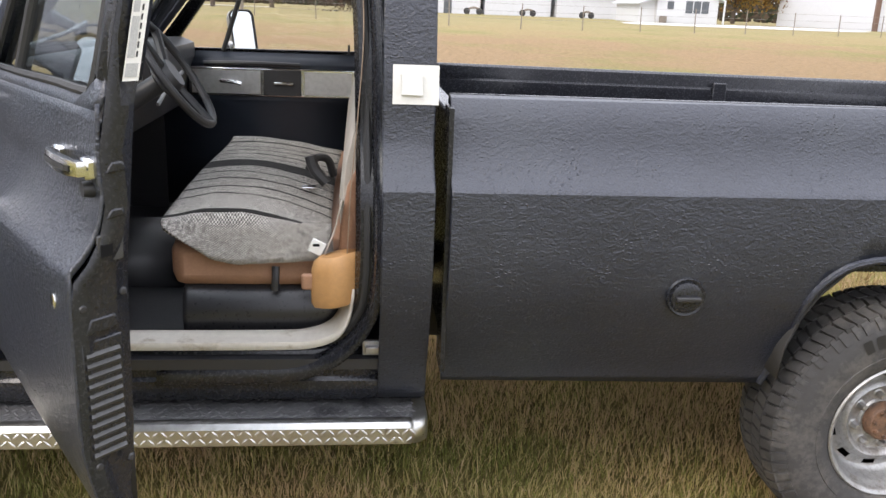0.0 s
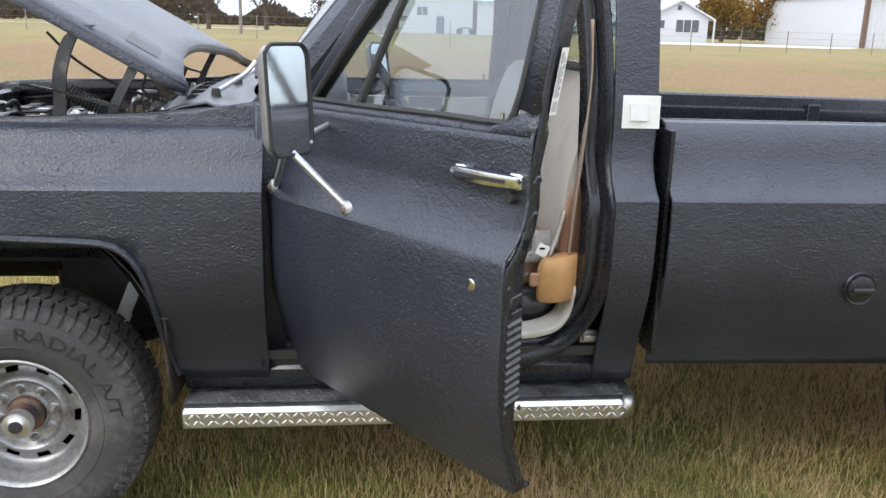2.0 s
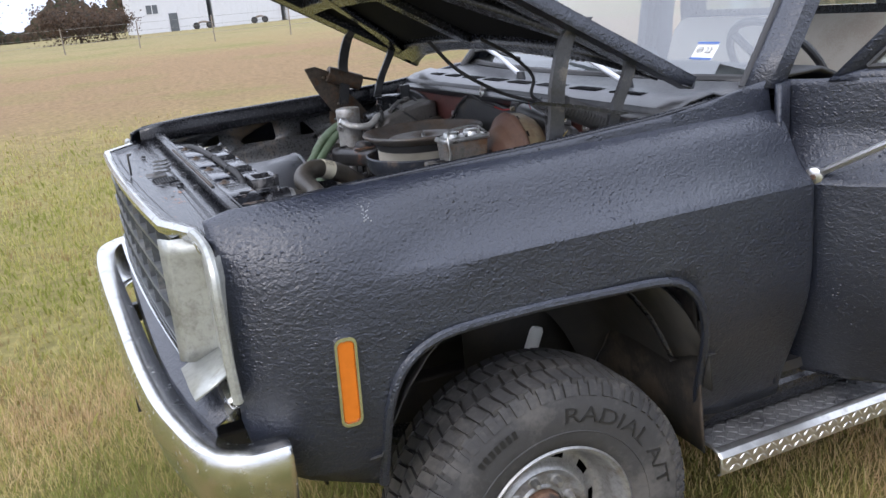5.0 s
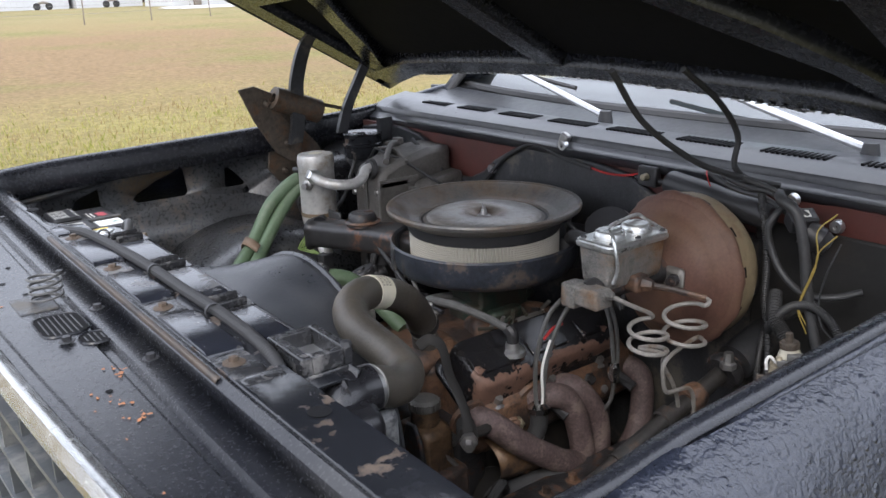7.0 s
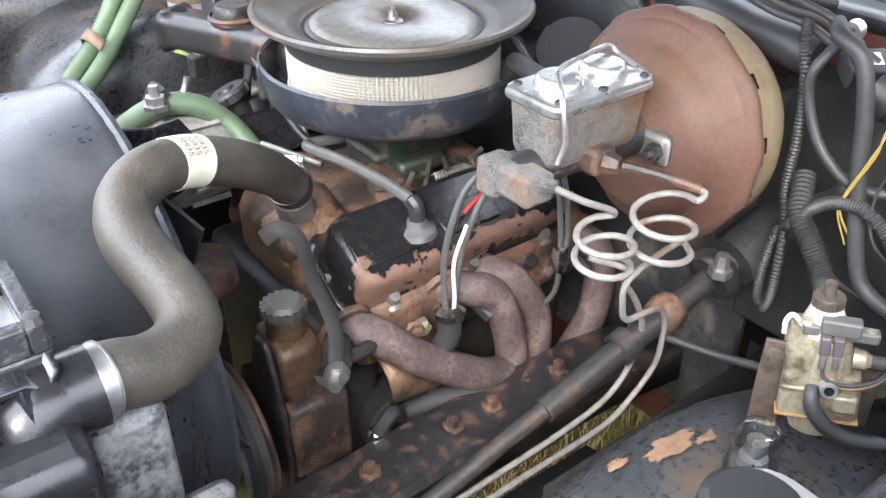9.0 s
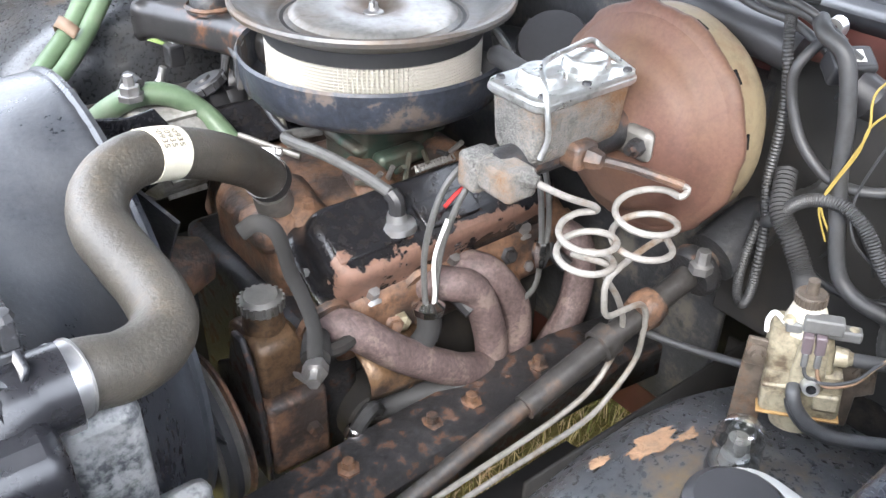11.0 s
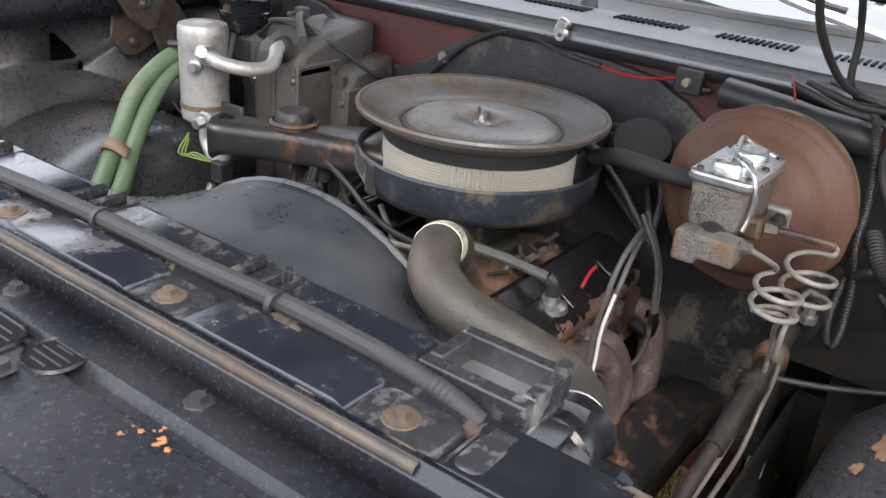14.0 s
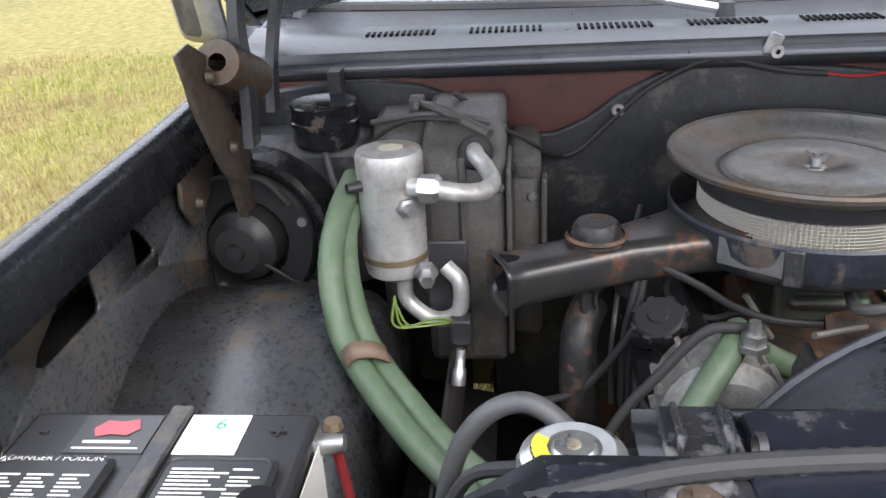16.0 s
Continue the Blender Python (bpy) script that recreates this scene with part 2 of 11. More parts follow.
M["hose"] = mat("old_brown_hose", (0.056, 0.050, 0.041), 0.42, scale=260, vary=0.5, bump=0.0010, second=(0.088, 0.070, 0.050), second_scale=9, second_at=0.6, second_rough=0.6, grime=0.45)
M["hose_green"] = mat("green_hose", (0.095, 0.145, 0.085), 0.5, scale=60, vary=0.3, bump=0.0004, second=(0.14, 0.17, 0.12), second_scale=8, second_at=0.6)
M["white"] = mat("white_plastic", (0.75, 0.75, 0.73), 0.5, scale=40, vary=0.08)
M["paper"] = mat("label_paper", (0.72, 0.71, 0.67), 0.6, scale=70, vary=0.1)
M["yellow"] = mat("yellowed_cast_metal", (0.34, 0.30, 0.215), 0.42, 0.25, scale=90, vary=0.4, bump=0.0010, second=(0.10, 0.075, 0.05), second_scale=26, second_at=0.58, grime=0.45)
M["amber"] = mat("amber_lens", (0.52, 0.135, 0.012), 0.2, scale=60, vary=0.15, bump=0.0004, spec=0.6)
M["red_wire"] = mat("red_wire", (0.42, 0.03, 0.03), 0.45, vary=0.1)
M["beige"] = mat("beige_vinyl", (0.44, 0.40, 0.35), 0.6, scale=160, vary=0.12, bump=0.0004, second=(0.36, 0.31, 0.26), second_scale=4, second_at=0.58)
M["tan"] = mat("tan_leather", (0.46, 0.25, 0.10), 0.55, scale=60, vary=0.2, bump=0.0005)
M["brown"] = mat("brown_vinyl", (0.33, 0.18, 0.11), 0.55, scale=120, vary=0.2, bump=0.0004)
M["sill"] = mat("beige_sill_paint", (0.52, 0.49, 0.43), 0.4, scale=60, vary=0.15, second=(0.3, 0.26, 0.2), second_scale=12, second_at=0.64)
M["louvre_grey"] = mat("dusty_black_louvre", (0.050, 0.050, 0.050), 0.45, scale=90, vary=0.3)
M["door_vinyl"] = mat("dark_blue_door_vinyl", (0.022, 0.028, 0.040), 0.5, scale=150, vary=0.2, bump=0.0002)
M["step_worn"] = mat("worn_grey_step", (0.13, 0.13, 0.132), 0.55, 0.2, scale=90, vary=0.5, bump=0.0010, second=(0.045, 0.045, 0.048), second_scale=9, second_at=0.56, second_soft=0.08)
M["glass"] = glass("window_glass", (0.66, 0.75, 0.76), least=0.19)
M["windscreen"] = glass("windscreen_glass", (0.72, 0.78, 0.78), least=0.21)
M["lens_glass"] = glass("clear_glass", (0.95, 0.95, 0.94))
M["mirror"] = mat("mirror_silver", (0.78, 0.82, 0.84), 0.13, 1.0, vary=0.02)
M["mirror"].node_tree.nodes["Principled BSDF"].inputs["Roughness"].default_value = 0.02


# ---- mesh helpers ----
CY = 1.05  # middle of the truck


def shade(me, angle):
    if angle:
        me.shade_smooth()
        me.set_sharp_from_angle(angle=radians(angle))


def part(name, bm, material, parent=None, label="", angle=35, thick=0.0, bevel=0.0, at=None):
    """Links a bmesh as one mesh object, under a thing or a part if one is given."""
    me = bpy.data.meshes.new(name)
    bm.to_mesh(me)
    bm.free()
    me.materials.append(M[material] if isinstance(material, str) else material)
    shade(me, angle)
    ob = new(name, me)
    if at is not None:
        ob.matrix_basis = at
    if parent is not None:
        ob.parent = parent
    if label:
        ob["label"] = label
    if thick:
        s = ob.modifiers.new("thickness", "SOLIDIFY")
        s.thickness, s.offset = thick, 0
    if bevel:
        b = ob.modifiers.new("edges", "BEVEL")
        b.width, b.segments, b.limit_method, b.angle_limit = bevel, 2, "ANGLE", radians(40)
    return ob


def thing(name, label, category, group="", kind="", at=(0, 0, 0)):
    ob = new(name)
    ob.empty_display_size = 0.1
    ob.location = at
    return tagged(ob, label, category, group, kind)


def box(bm, a, b, m=None):
    (x0, y0, z0), (x1, y1, z1) = a, b
    v = [bm.verts.new((x, y, z)) for x in (x0, x1) for y in (y0, y1) for z in (z0, z1)]
    for f in ((0, 1, 3, 2), (4, 6, 7, 5), (0, 4, 5, 1), (2, 3, 7, 6), (0, 2, 6, 4), (1, 5, 7, 3)):
        bm.faces.new([v[i] for i in f])
    if m is not None:
        bmesh.ops.transform(bm, matrix=m, verts=v)
    return v


def boxes(*pairs):
    bm = bmesh.new()
    for p in pairs:
        box(bm, *p)
    return bm


def prism(bm, outline, h0, h1, axis="z", m=None):
    """A straight prism: an outline of (a, b) pairs drawn out along an axis."""
    def at(a, b, h):
        return {"z": (a, b, h), "y": (a, h, b), "x": (h, a, b)}[axis]
    lo = [bm.verts.new(at(a, b, h0)) for a, b in outline]
    hi = [bm.verts.new(at(a, b, h1)) for a, b in outline]
    n = len(outline)
    fs = [bm.faces.new(lo), bm.faces.new(hi[::-1])]
    for i in range(n):
        fs.append(bm.faces.new((lo[i], hi[i], hi[(i + 1) % n], lo[(i + 1) % n])))
    bmesh.ops.recalc_face_normals(bm, faces=fs)
    if m is not None:
        bmesh.ops.transform(bm, matrix=m, verts=lo + hi)
    return lo + hi


def lathe(bm, profile, n=32, m=None, a0=0.0, a1=360.0, ends=True):
    """Turns a profile of (radius, height) round z."""
    full = abs(a1 - a0) >= 360
    k = n if full else n + 1
    rings = []
    for r, h in profile:
        if r < 1e-6:
            rings.append([bm.verts.new((0, 0, h))])
        else:
            rings.append([bm.verts.new((r * math.cos(radians(a0 + (a1 - a0) * i / n)), r * math.sin(radians(a0 + (a1 - a0) * i / n)), h)) for i in range(k)])
    fs = []
    for p, q in zip(rings, rings[1:]):
        for i in range(n if full else n):
            j = (i + 1) % k
            if len(p) == 1 and len(q) == 1:
                continue
            if len(p) == 1:
                fs.append(bm.faces.new((p[0], q[j], q[i])))
            elif len(q) == 1:
                fs.append(bm.faces.new((p[i], p[j], q[0])))
            else:
                fs.append(bm.faces.new((p[i], p[j], q[j], q[i])))
    vs = [v for r in rings for v in r]
    bmesh.ops.recalc_face_normals(bm, faces=fs)
    if m is not None:
        bmesh.ops.transform(bm, matrix=m, verts=vs)
    return vs


def turned(profile, m=None, n=32):
    bm = bmesh.new()
    lathe(bm, profile, n, m)
    return bm


def spline(pts, steps=8):
    """A smooth line through the points."""
    p = [Vector(q) for q in pts]
    if len(p) < 3:
        return p
    p = [2 * p[0] - p[1]] + p + [2 * p[-1] - p[-2]]
    out = []
    for i in range(1, len(p) - 2):
        a, b, c, d = p[i - 1:i + 3]
        for s in range(steps):
            t = s / steps
            out.append(0.5 * (2 * b + (c - a) * t + (2 * a - 5 * b + 4 * c - d) * t * t + (3 * b - a - 3 * c + d) * t ** 3))
    out.append(p[-2])
    return out


def tube(bm, pts, r, n=10, steps=8, ribs=0.0, flat=1.0):
    """A round hose or rod along a smooth line; ribs: depth of corrugation."""
    line = spline(pts, steps)
    rad = r if callable(r) else (lambda t: r)
    d = (line[1] - line[0]).normalized()
    up = d.orthogonal().normalized()
    rings = []
    for i, p in enumerate(line):
        e = (line[min(i + 1, len(line) - 1)] - line[max(i - 1, 0)]).normalized()
        up = (up - e * up.dot(e)).normalized()
        side = e.cross(up)
        rr = rad(i / (len(line) - 1)) * (1 - (ribs if i % 2 else 0))
        rings.append([bm.verts.new(p + rr * (math.cos(2 * math.pi * k / n) * up + flat * math.sin(2 * math.pi * k / n) * side)) for k in range(n)])
    fs = []
    for a, b in zip(rings, rings[1:]):
        for k in range(n):
            fs.append(bm.faces.new((a[k], a[(k + 1) % n], b[(k + 1) % n], b[k])))
    fs.append(bm.faces.new(rings[0][::-1]))
    fs.append(bm.faces.new(rings[-1]))
    return fs


def hose(*runs, n=10, steps=8, ribs=0.0):
    bm = bmesh.new()
    for pts, r in runs:
        tube(bm, pts, r, n, steps, ribs)
    return bm


def sheet(rows, closed=False):
    """A surface through rows of points."""
    bm = bmesh.new()
    g = [[bm.verts.new(p) for p in row] for row in rows]
    for a, b in zip(g, g[1:]):
        n = len(a)
        for i in range(n if closed else n - 1):
            bm.faces.new((a[i], a[(i + 1) % n], b[(i + 1) % n], b[i]))
    bmesh.ops.recalc_face_normals(bm, faces=bm.faces)
    return bm


def rounded(w, h, r, k=5):
    """Outline of a rounded rectangle round the origin."""
    out = []
    for cx, cy, a in ((w / 2 - r, h / 2 - r, 0), (-w / 2 + r, h / 2 - r, 90), (-w / 2 + r, -h / 2 + r, 180), (w / 2 - r, -h / 2 + r, 270)):
        for i in range(k + 1):
            t = radians(a + 90 * i / k)
            out.append((cx + r * math.cos(t), cy + r * math.sin(t)))
    return out


def lerp(table, x):
    return float(np.interp(x, [a for a, _ in table], [b for _, b in table]))


def facing(eye, way, up=(0, 0, 1)):
    """A pose at eye whose z axis points along way."""
    q = Vector(way).to_track_quat("Z", "Y").to_matrix().to_4x4()
    return Matrix.Translation(eye) @ q


def letters(text, size, depth=0.0):
    """The built-in font as a mesh, centred, lying in x and y."""
    cu = bpy.data.curves.new("letters", "FONT")
    cu.body, cu.size, cu.extrude, cu.align_x, cu.align_y = text, size, depth, "CENTER", "CENTER"
    cu.resolution_u = 3
    ob = bpy.data.objects.new("letters", cu)
    scene.collection.objects.link(ob)
    dg = bpy.context.evaluated_depsgraph_get()
    me = bpy.data.meshes.new_from_object(ob.evaluated_get(dg))
    bpy.data.objects.remove(ob)
    bpy.data.curves.remove(cu)
    bm = bmesh.new()
    bm.from_mesh(me)
    bpy.data.meshes.remove(me)
    return bm


# ---- pickup truck: body ----
truck = thing("pickup_truck", "textured black square-bodied pickup truck, hood and driver door open", "truck")

SIDE = [(0.46, 0.125), (0.56, 0.108), (0.62, 0.092), (0.67, 0.072), (0.75, 0.042), (0.82, 0.018), (0.88, 0.006), (0.95, 0.0), (1.05, 0.0), (1.10, 0.001), (1.128, 0.002), (1.135, 0.007), (1.150, 0.024), (1.17, 0.043), (1.20, 0.063),
        (1.235, 0.079), (1.27, 0.090), (1.30, 0.098), (1.335, 0.112), (1.352, 0.128), (1.358, 0.150)]
LEVELS = [0.50, 0.54, 0.58, 0.62, 0.66, 0.70, 0.75, 0.79, 0.83, 0.88, 0.95, 1.03, 1.10, 1.128, 1.135, 1.142, 1.15, 1.16, 1.17, 1.185, 1.20, 1.217, 1.235, 1.252, 1.27, 1.30, 1.335, 1.352, 1.358]


def side_panel(name, cols, parent, far=False, shift=lambda x, z: 0.0, material="paint", levels=LEVELS, table=SIDE, label=""):
    """A body side from columns of (x, lowest z, highest z); far: the passenger side."""
    rows = []
    for x, lo, hi in cols:
        rows.append([(x, lerp(table, min(max(z, lo), hi)) + shift(x, z), min(max(z, lo), hi)) for z in levels])
    if far:
        rows = [[(x, 2 * CY - y, z) for x, y, z in r] for r in rows]
    bm = sheet(rows)
    bmesh.ops.remove_doubles(bm, verts=bm.verts, dist=0.0005)
    return part(name, bm, material, parent, label, 30, thick=0.012)


def arch_cols(outline, top):
    """Columns along a wheel opening; top: the upper edge as a table."""
    return [(x, z, lerp(top, x)) for x, z in outline]


FENDER_TOP = [(-0.68, 1.285), (-0.62, 1.306), (-0.4, 1.320), (0.1, 1.333), (0.45, 1.352), (0.60, 1.372), (0.74, 1.395)]
FSIDE = [(z + (0.022 if z > 1.08 else 0.0), y) for z, y in SIDE if z < 1.25] + [(1.285, 0.094), (1.305, 0.112), (1.32, 0.145), (1.395, 0.16)]
FROUND = [(0.46, 0.125), (0.56, 0.108), (0.62, 0.092), (0.67, 0.072), (0.75, 0.042), (0.82, 0.018), (0.88, 0.006), (0.95, 0.0), (1.08, 0.003), (1.13, 0.008), (1.18, 0.018), (1.22, 0.031), (1.26, 0.054), (1.29, 0.083), (1.306, 0.112), (1.32, 0.145), (1.395, 0.16)]
FLEVELS = sorted(set([z for z in LEVELS if z < 1.12] + [z + 0.022 for z in LEVELS if 1.10 < z < 1.24] + [1.275, 1.285, 1.295, 1.305, 1.313, 1.32, 1.335, 1.352, 1.375, 1.395]))


def fender_shift(x, z):
    """The crease dies out towards the nose, which rounds inwards."""
    t = max(0.0, (-0.44 - x) / 0.24)
    k = min(1.0, max(0.0, (-0.16 - x) / 0.30))
    k = k * k * (3 - 2 * k)
    return 0.10 * t * t + k * (lerp(FROUND, z) - lerp(FSIDE, z))


front_cols = arch_cols([(-0.672, 0.90), (-0.655, 0.81), (-0.62, 0.765), (-0.56, 0.735), (-0.48, 0.71), (-0.405, 0.675), (-0.398, 0.84), (-0.385, 0.90), (-0.365, 0.945), (-0.335, 0.978),
                        (-0.29, 1.002), (-0.235, 1.014), (-0.115, 1.018), (0.02, 1.016), (0.14, 1.010), (0.27, 1.004), (0.34, 0.990), (0.385, 0.955), (0.415, 0.905), (0.432, 0.84), (0.442, 0.773),
                        (0.462, 0.64), (0.485, 0.555), (0.56, 0.54), (0.65, 0.54), (0.72, 0.54), (0.756, 0.54), (0.760, 0.54)], FENDER_TOP)
for far in (False, True):
    fender = side_panel("fender", front_cols, truck, far, fender_shift, levels=FLEVELS, table=FSIDE, label="textured black front fender with a sharp side crease")
    # inner roll of the fender top, down to the bay
    s = (lambda y: 2 * CY - y) if far else (lambda y: y)
    rows = []
    for x in np.linspace(-0.64, 0.60, 14):
        z = lerp(FENDER_TOP, x)
        y0 = lerp(FSIDE, z) + fender_shift(x, z)
        rows.append([(x, s(y0), z), (x, s(y0 + 0.012), z + 0.004), (x, s(y0 + 0.022), z + 0.002), (x, s(y0 + 0.027), z - 0.01), (x, s(y0 + 0.026), z - 0.035), (x, s(y0 + 0.032), z - 0.065)])
    part("fender_flange", sheet(rows), "paint_smooth", fender, angle=60, thick=0.006)
    # rolled wheel opening lip
    lip = [(x, s(lerp(SIDE, z) - 0.006), z) for x, _, _ in front_cols[5:23] for z in [[c[1] for c in front_cols if c[0] == x][0]]]
    part("arch_lip", hose((lip, 0.011), n=8, steps=2), "paint", fender)
    lens = bmesh.new()
    y0 = 0.0 if not far else 2 * CY
    way = -1 if not far else 1
    m = Matrix.Translation((-0.474, y0 + way * 0.006, 0.966)) @ pose(0, 0, 0, 90, 2.0, 0)
    prism(lens, rounded(0.036, 0.176, 0.012), -0.006, 0.008, "z", m)
    marker = part("marker_light", lens, "amber", fender, "amber side marker light", bevel=0.003)
    o, i = rounded(0.046, 0.19, 0.016), rounded(0.035, 0.175, 0.011)
    ring = [[Vector((a, b, h)) for (a, b), h in ((o[k], -0.004), (o[k], 0.011), (i[k], 0.011), (i[k], -0.004))] for k in range(len(o))]
    ring.append(ring[0])
    part("bezel", sheet([[m @ p for p in r] for r in ring]), "chrome", marker, "thin chrome bezel")

# chalky scuff on the fender shoulder
bm = bmesh.new()
for k in range(26):
    x, z = -0.372 + random.gauss(0, 0.006), 1.262 + k * 0.0018
    y = lerp(FSIDE, z) + fender_shift(x, z) - 0.0072
    v = [bm.verts.new((x + a, y + 0.0005 * k * 0, z + b)) for a, b in ((-0.002, -0.003), (0.0015, -0.002), (0.002, 0.003), (-0.001, 0.0025))]
    bm.faces.new(v)
part("paint_scuff", bm, M.setdefault("chalk", mat("chalky_scuff", (0.34, 0.35, 0.36), 0.7, vary=0.3)), truck, "pale scuff on the paint")

# inner wheelhouses, front
for far in (False, True):
    s = (lambda y: 2 * CY - y) if far else (lambda y: y)
    rows = []
    for a in np.linspace(-8, 188, 22):
        c, q = math.cos(radians(a)), math.sin(radians(a))
        x, z = 0.02 + 0.43 * c, max(0.60, 0.52 + 0.52 * q)
        zz = 0.71 if q < 0.05 else max(z, 0.71) + (0.03 if far else 0.0) * min(1.0, q * 2)
        rows.append([(x, s(0.12), zz + 0.025), (x, s(0.28), zz + 0.035), (x, s(0.36), zz + 0.031), (x, s(0.41), zz + 0.018), (x * 0.99, s(0.437), zz - 0.012), (x * 0.97, s(0.448), zz - 0.05), (x * 0.9, s(0.47), min(zz, 0.95) - 0.12)])
    part("wheelhouse", sheet(rows), "bay_dusty", truck, "dusty black inner wheelhouse with rusty stains", 60, thick=0.006)
    part("wheelhouse_lining", sheet([[(0.02 + (x - 0.02) * 0.97, y, z - 0.012) for x, y, z in r] for r in rows]), "undercoat", truck, "black underside of the wheelhouse", 60)
    part("wheelhouse_flange", sheet([[(0.02 + (r[0][0] - 0.02) * 1.075, s(0.022), r[0][2] + 0.028), (0.02 + (r[0][0] - 0.02) * 1.03, s(0.07), r[0][2] + 0.02), r[0]] for r in rows]), "undercoat", truck, angle=60, thick=0.004)
    part("stone_shelf", sheet([[(x, s(0.455), 0.835), (x, s(0.53), 0.815), (x, s(0.60), 0.80)] for x in (-0.40, -0.1, 0.15 if not far else 0.28)]), "undercoat", truck, "dark shelf between wheelhouse and frame", thick=0.004)
    rows = []
    for x, z in ((0.436, 0.98), (0.446, 0.88), (0.455, 0.74), (0.462, 0.60), (0.470, 0.47)):
        rows.append([(x - 0.004, s(0.055), z), (x, s(0.07), z), (x + 0.006, s(0.26), z), (x + 0.004, s(0.46), z), (x - 0.03, s(0.50), z)])
    part("splash_panel", sheet(rows), "mud", truck, "mud-caked black splash panel behind the wheel", 40, thick=0.005)
    # side apron between wheelhouse and fender top, with stamped openings
    bm = bmesh.new()
    yy = s(0.145)
    outer = [(-0.62, 0.95), (0.58, 0.95), (0.60, 1.10), (0.60, 1.29), (0.40, 1.300), (-0.30, 1.285), (-0.62, 1.27)]
    trapezoid = [(-0.262, 1.193), (-0.252, 1.205), (-0.195, 1.234), (-0.130, 1.258), (-0.122, 1.250), (-0.116, 1.190), (-0.124, 1.181), (-0.248, 1.182)]
    triangle = [(-0.008, 1.240), (0.004, 1.238), (0.030, 1.212), (0.047, 1.190), (0.042, 1.184), (-0.006, 1.184), (-0.012, 1.190)]
    slit = [(0.052 + 0.007 * math.cos(t), 1.168 + 0.010 * math.sin(t)) for t in np.linspace(0, 2 * math.pi, 9)[:-1]]
    notch = [(-0.44, 1.15), (-0.40, 1.215), (-0.345, 1.235), (-0.338, 1.15), (-0.36, 1.135), (-0.42, 1.135)]
    for loop in (outer, trapezoid, triangle, slit, notch):
        vs = [bm.verts.new((x, yy, z)) for x, z in loop]
        for a, b in zip(vs, vs[1:] + vs[:1]):
            bm.edges.new((a, b))
    bmesh.ops.triangle_fill(bm, edges=bm.edges, use_beauty=True)
    part("fender_apron", bm, "bay_dusty", truck, "dusty black inner apron with stamped openings", 20, thick=0.006)
    rail = part("apron_rail", hose(([(x, s(0.158), z) for x, z in ((-0.6, 1.225), (-0.3, 1.260), (0.0, 1.297), (0.16, 1.316))], 0.008), n=8), "bay_black", truck, "pressed rail along the apron")
    for x, z in ((-0.2, 1.272), (-0.03, 1.294), (0.13, 1.312)):
        part("rail_clip", boxes(((x - 0.008, s(0.17) if far else s(0.148), z - 0.012), (x + 0.008, s(0.148) if far else s(0.17), z + 0.010))), "bay_black", rail, bevel=0.003)

# doors' far side, cab shell
CAB_TOP = [(1.30, 0.085), (1.36, 0.075), (1.45, 0.09), (1.70, 0.14), (1.86, 0.18), (1.93, 0.23), (1.955, 0.30)]
CSIDE = SIDE[:15] + [(1.25, 0.083), (1.33, 0.083)] + CAB_TOP[2:]
CLEVELS = [0.51, 0.55, 0.60, 0.65, 0.70, 0.75, 0.80, 0.85, 0.92, 1.00, 1.06, 1.10, 1.128, 1.135, 1.147, 1.16, 1.18, 1.20, 1.225, 1.25, 1.33, 1.45, 1.70, 1.86, 1.93, 1.955]
cab = part("cab_pillar", sheet([[(x, lerp(CSIDE, z), z) for z in CLEVELS] for x in (1.805, 1.81, 1.87, 1.935, 1.94)]), "paint", truck, "textured black rear cab pillar", 30, thick=0.012)
part("cab_pillar", sheet([[(x, 2 * CY - lerp(CSIDE, z), z) for z in CLEVELS] for x in (1.80, 1.87, 1.94)]), "paint", truck, angle=30, thick=0.012)
# door jamb behind the opening: a rounded frame set inwards
JAMB = [(1.20, 0.660), (1.45, 0.660), (1.60, 0.668), (1.69, 0.70), (1.735, 0.76), (1.752, 0.86), (1.755, 1.05), (1.75, 1.30), (1.745, 1.50), (1.73, 1.70), (1.70, 1.86)]
rows = []
for x, z in spline([(a, b, 0) for a, b in JAMB], 4) and [(p.x, p.y) for p in spline([(a, b, 0) for a, b in JAMB], 4)]:
    yo = lerp(CSIDE, z)
    ox = min(1.0, max(0.0, (z - 0.66) / 0.1))
    rows.append([(x + 0.055 * ox + 0.002, yo + 0.008, z - 0.075 * (1 - ox) - 0.02 * (1 - ox)), (x + 0.04 * ox, yo + 0.035, z - 0.055 * (1 - ox)), (x + 0.032 * ox, yo + 0.085, z - 0.05 * (1 - ox)),
                 (x, yo + 0.09, z - 0.005), (x - 0.012 * ox, yo + 0.13, z + 0.006 * (1 - ox))])
part("door_jamb", sheet(rows), "paint_smooth", truck, "black painted door jamb", 40, thick=0.008)
seal = [(x + 0.016 * min(1, max(0, (z - 0.66) / 0.1)), lerp(CSIDE, z) + 0.088, z - 0.014 * (1 - min(1, max(0, (z - 0.66) / 0.1)))) for x, z in JAMB]
part("door_seal", hose((seal, 0.011), n=8, steps=6), "rubber", truck, "black rubber door seal")
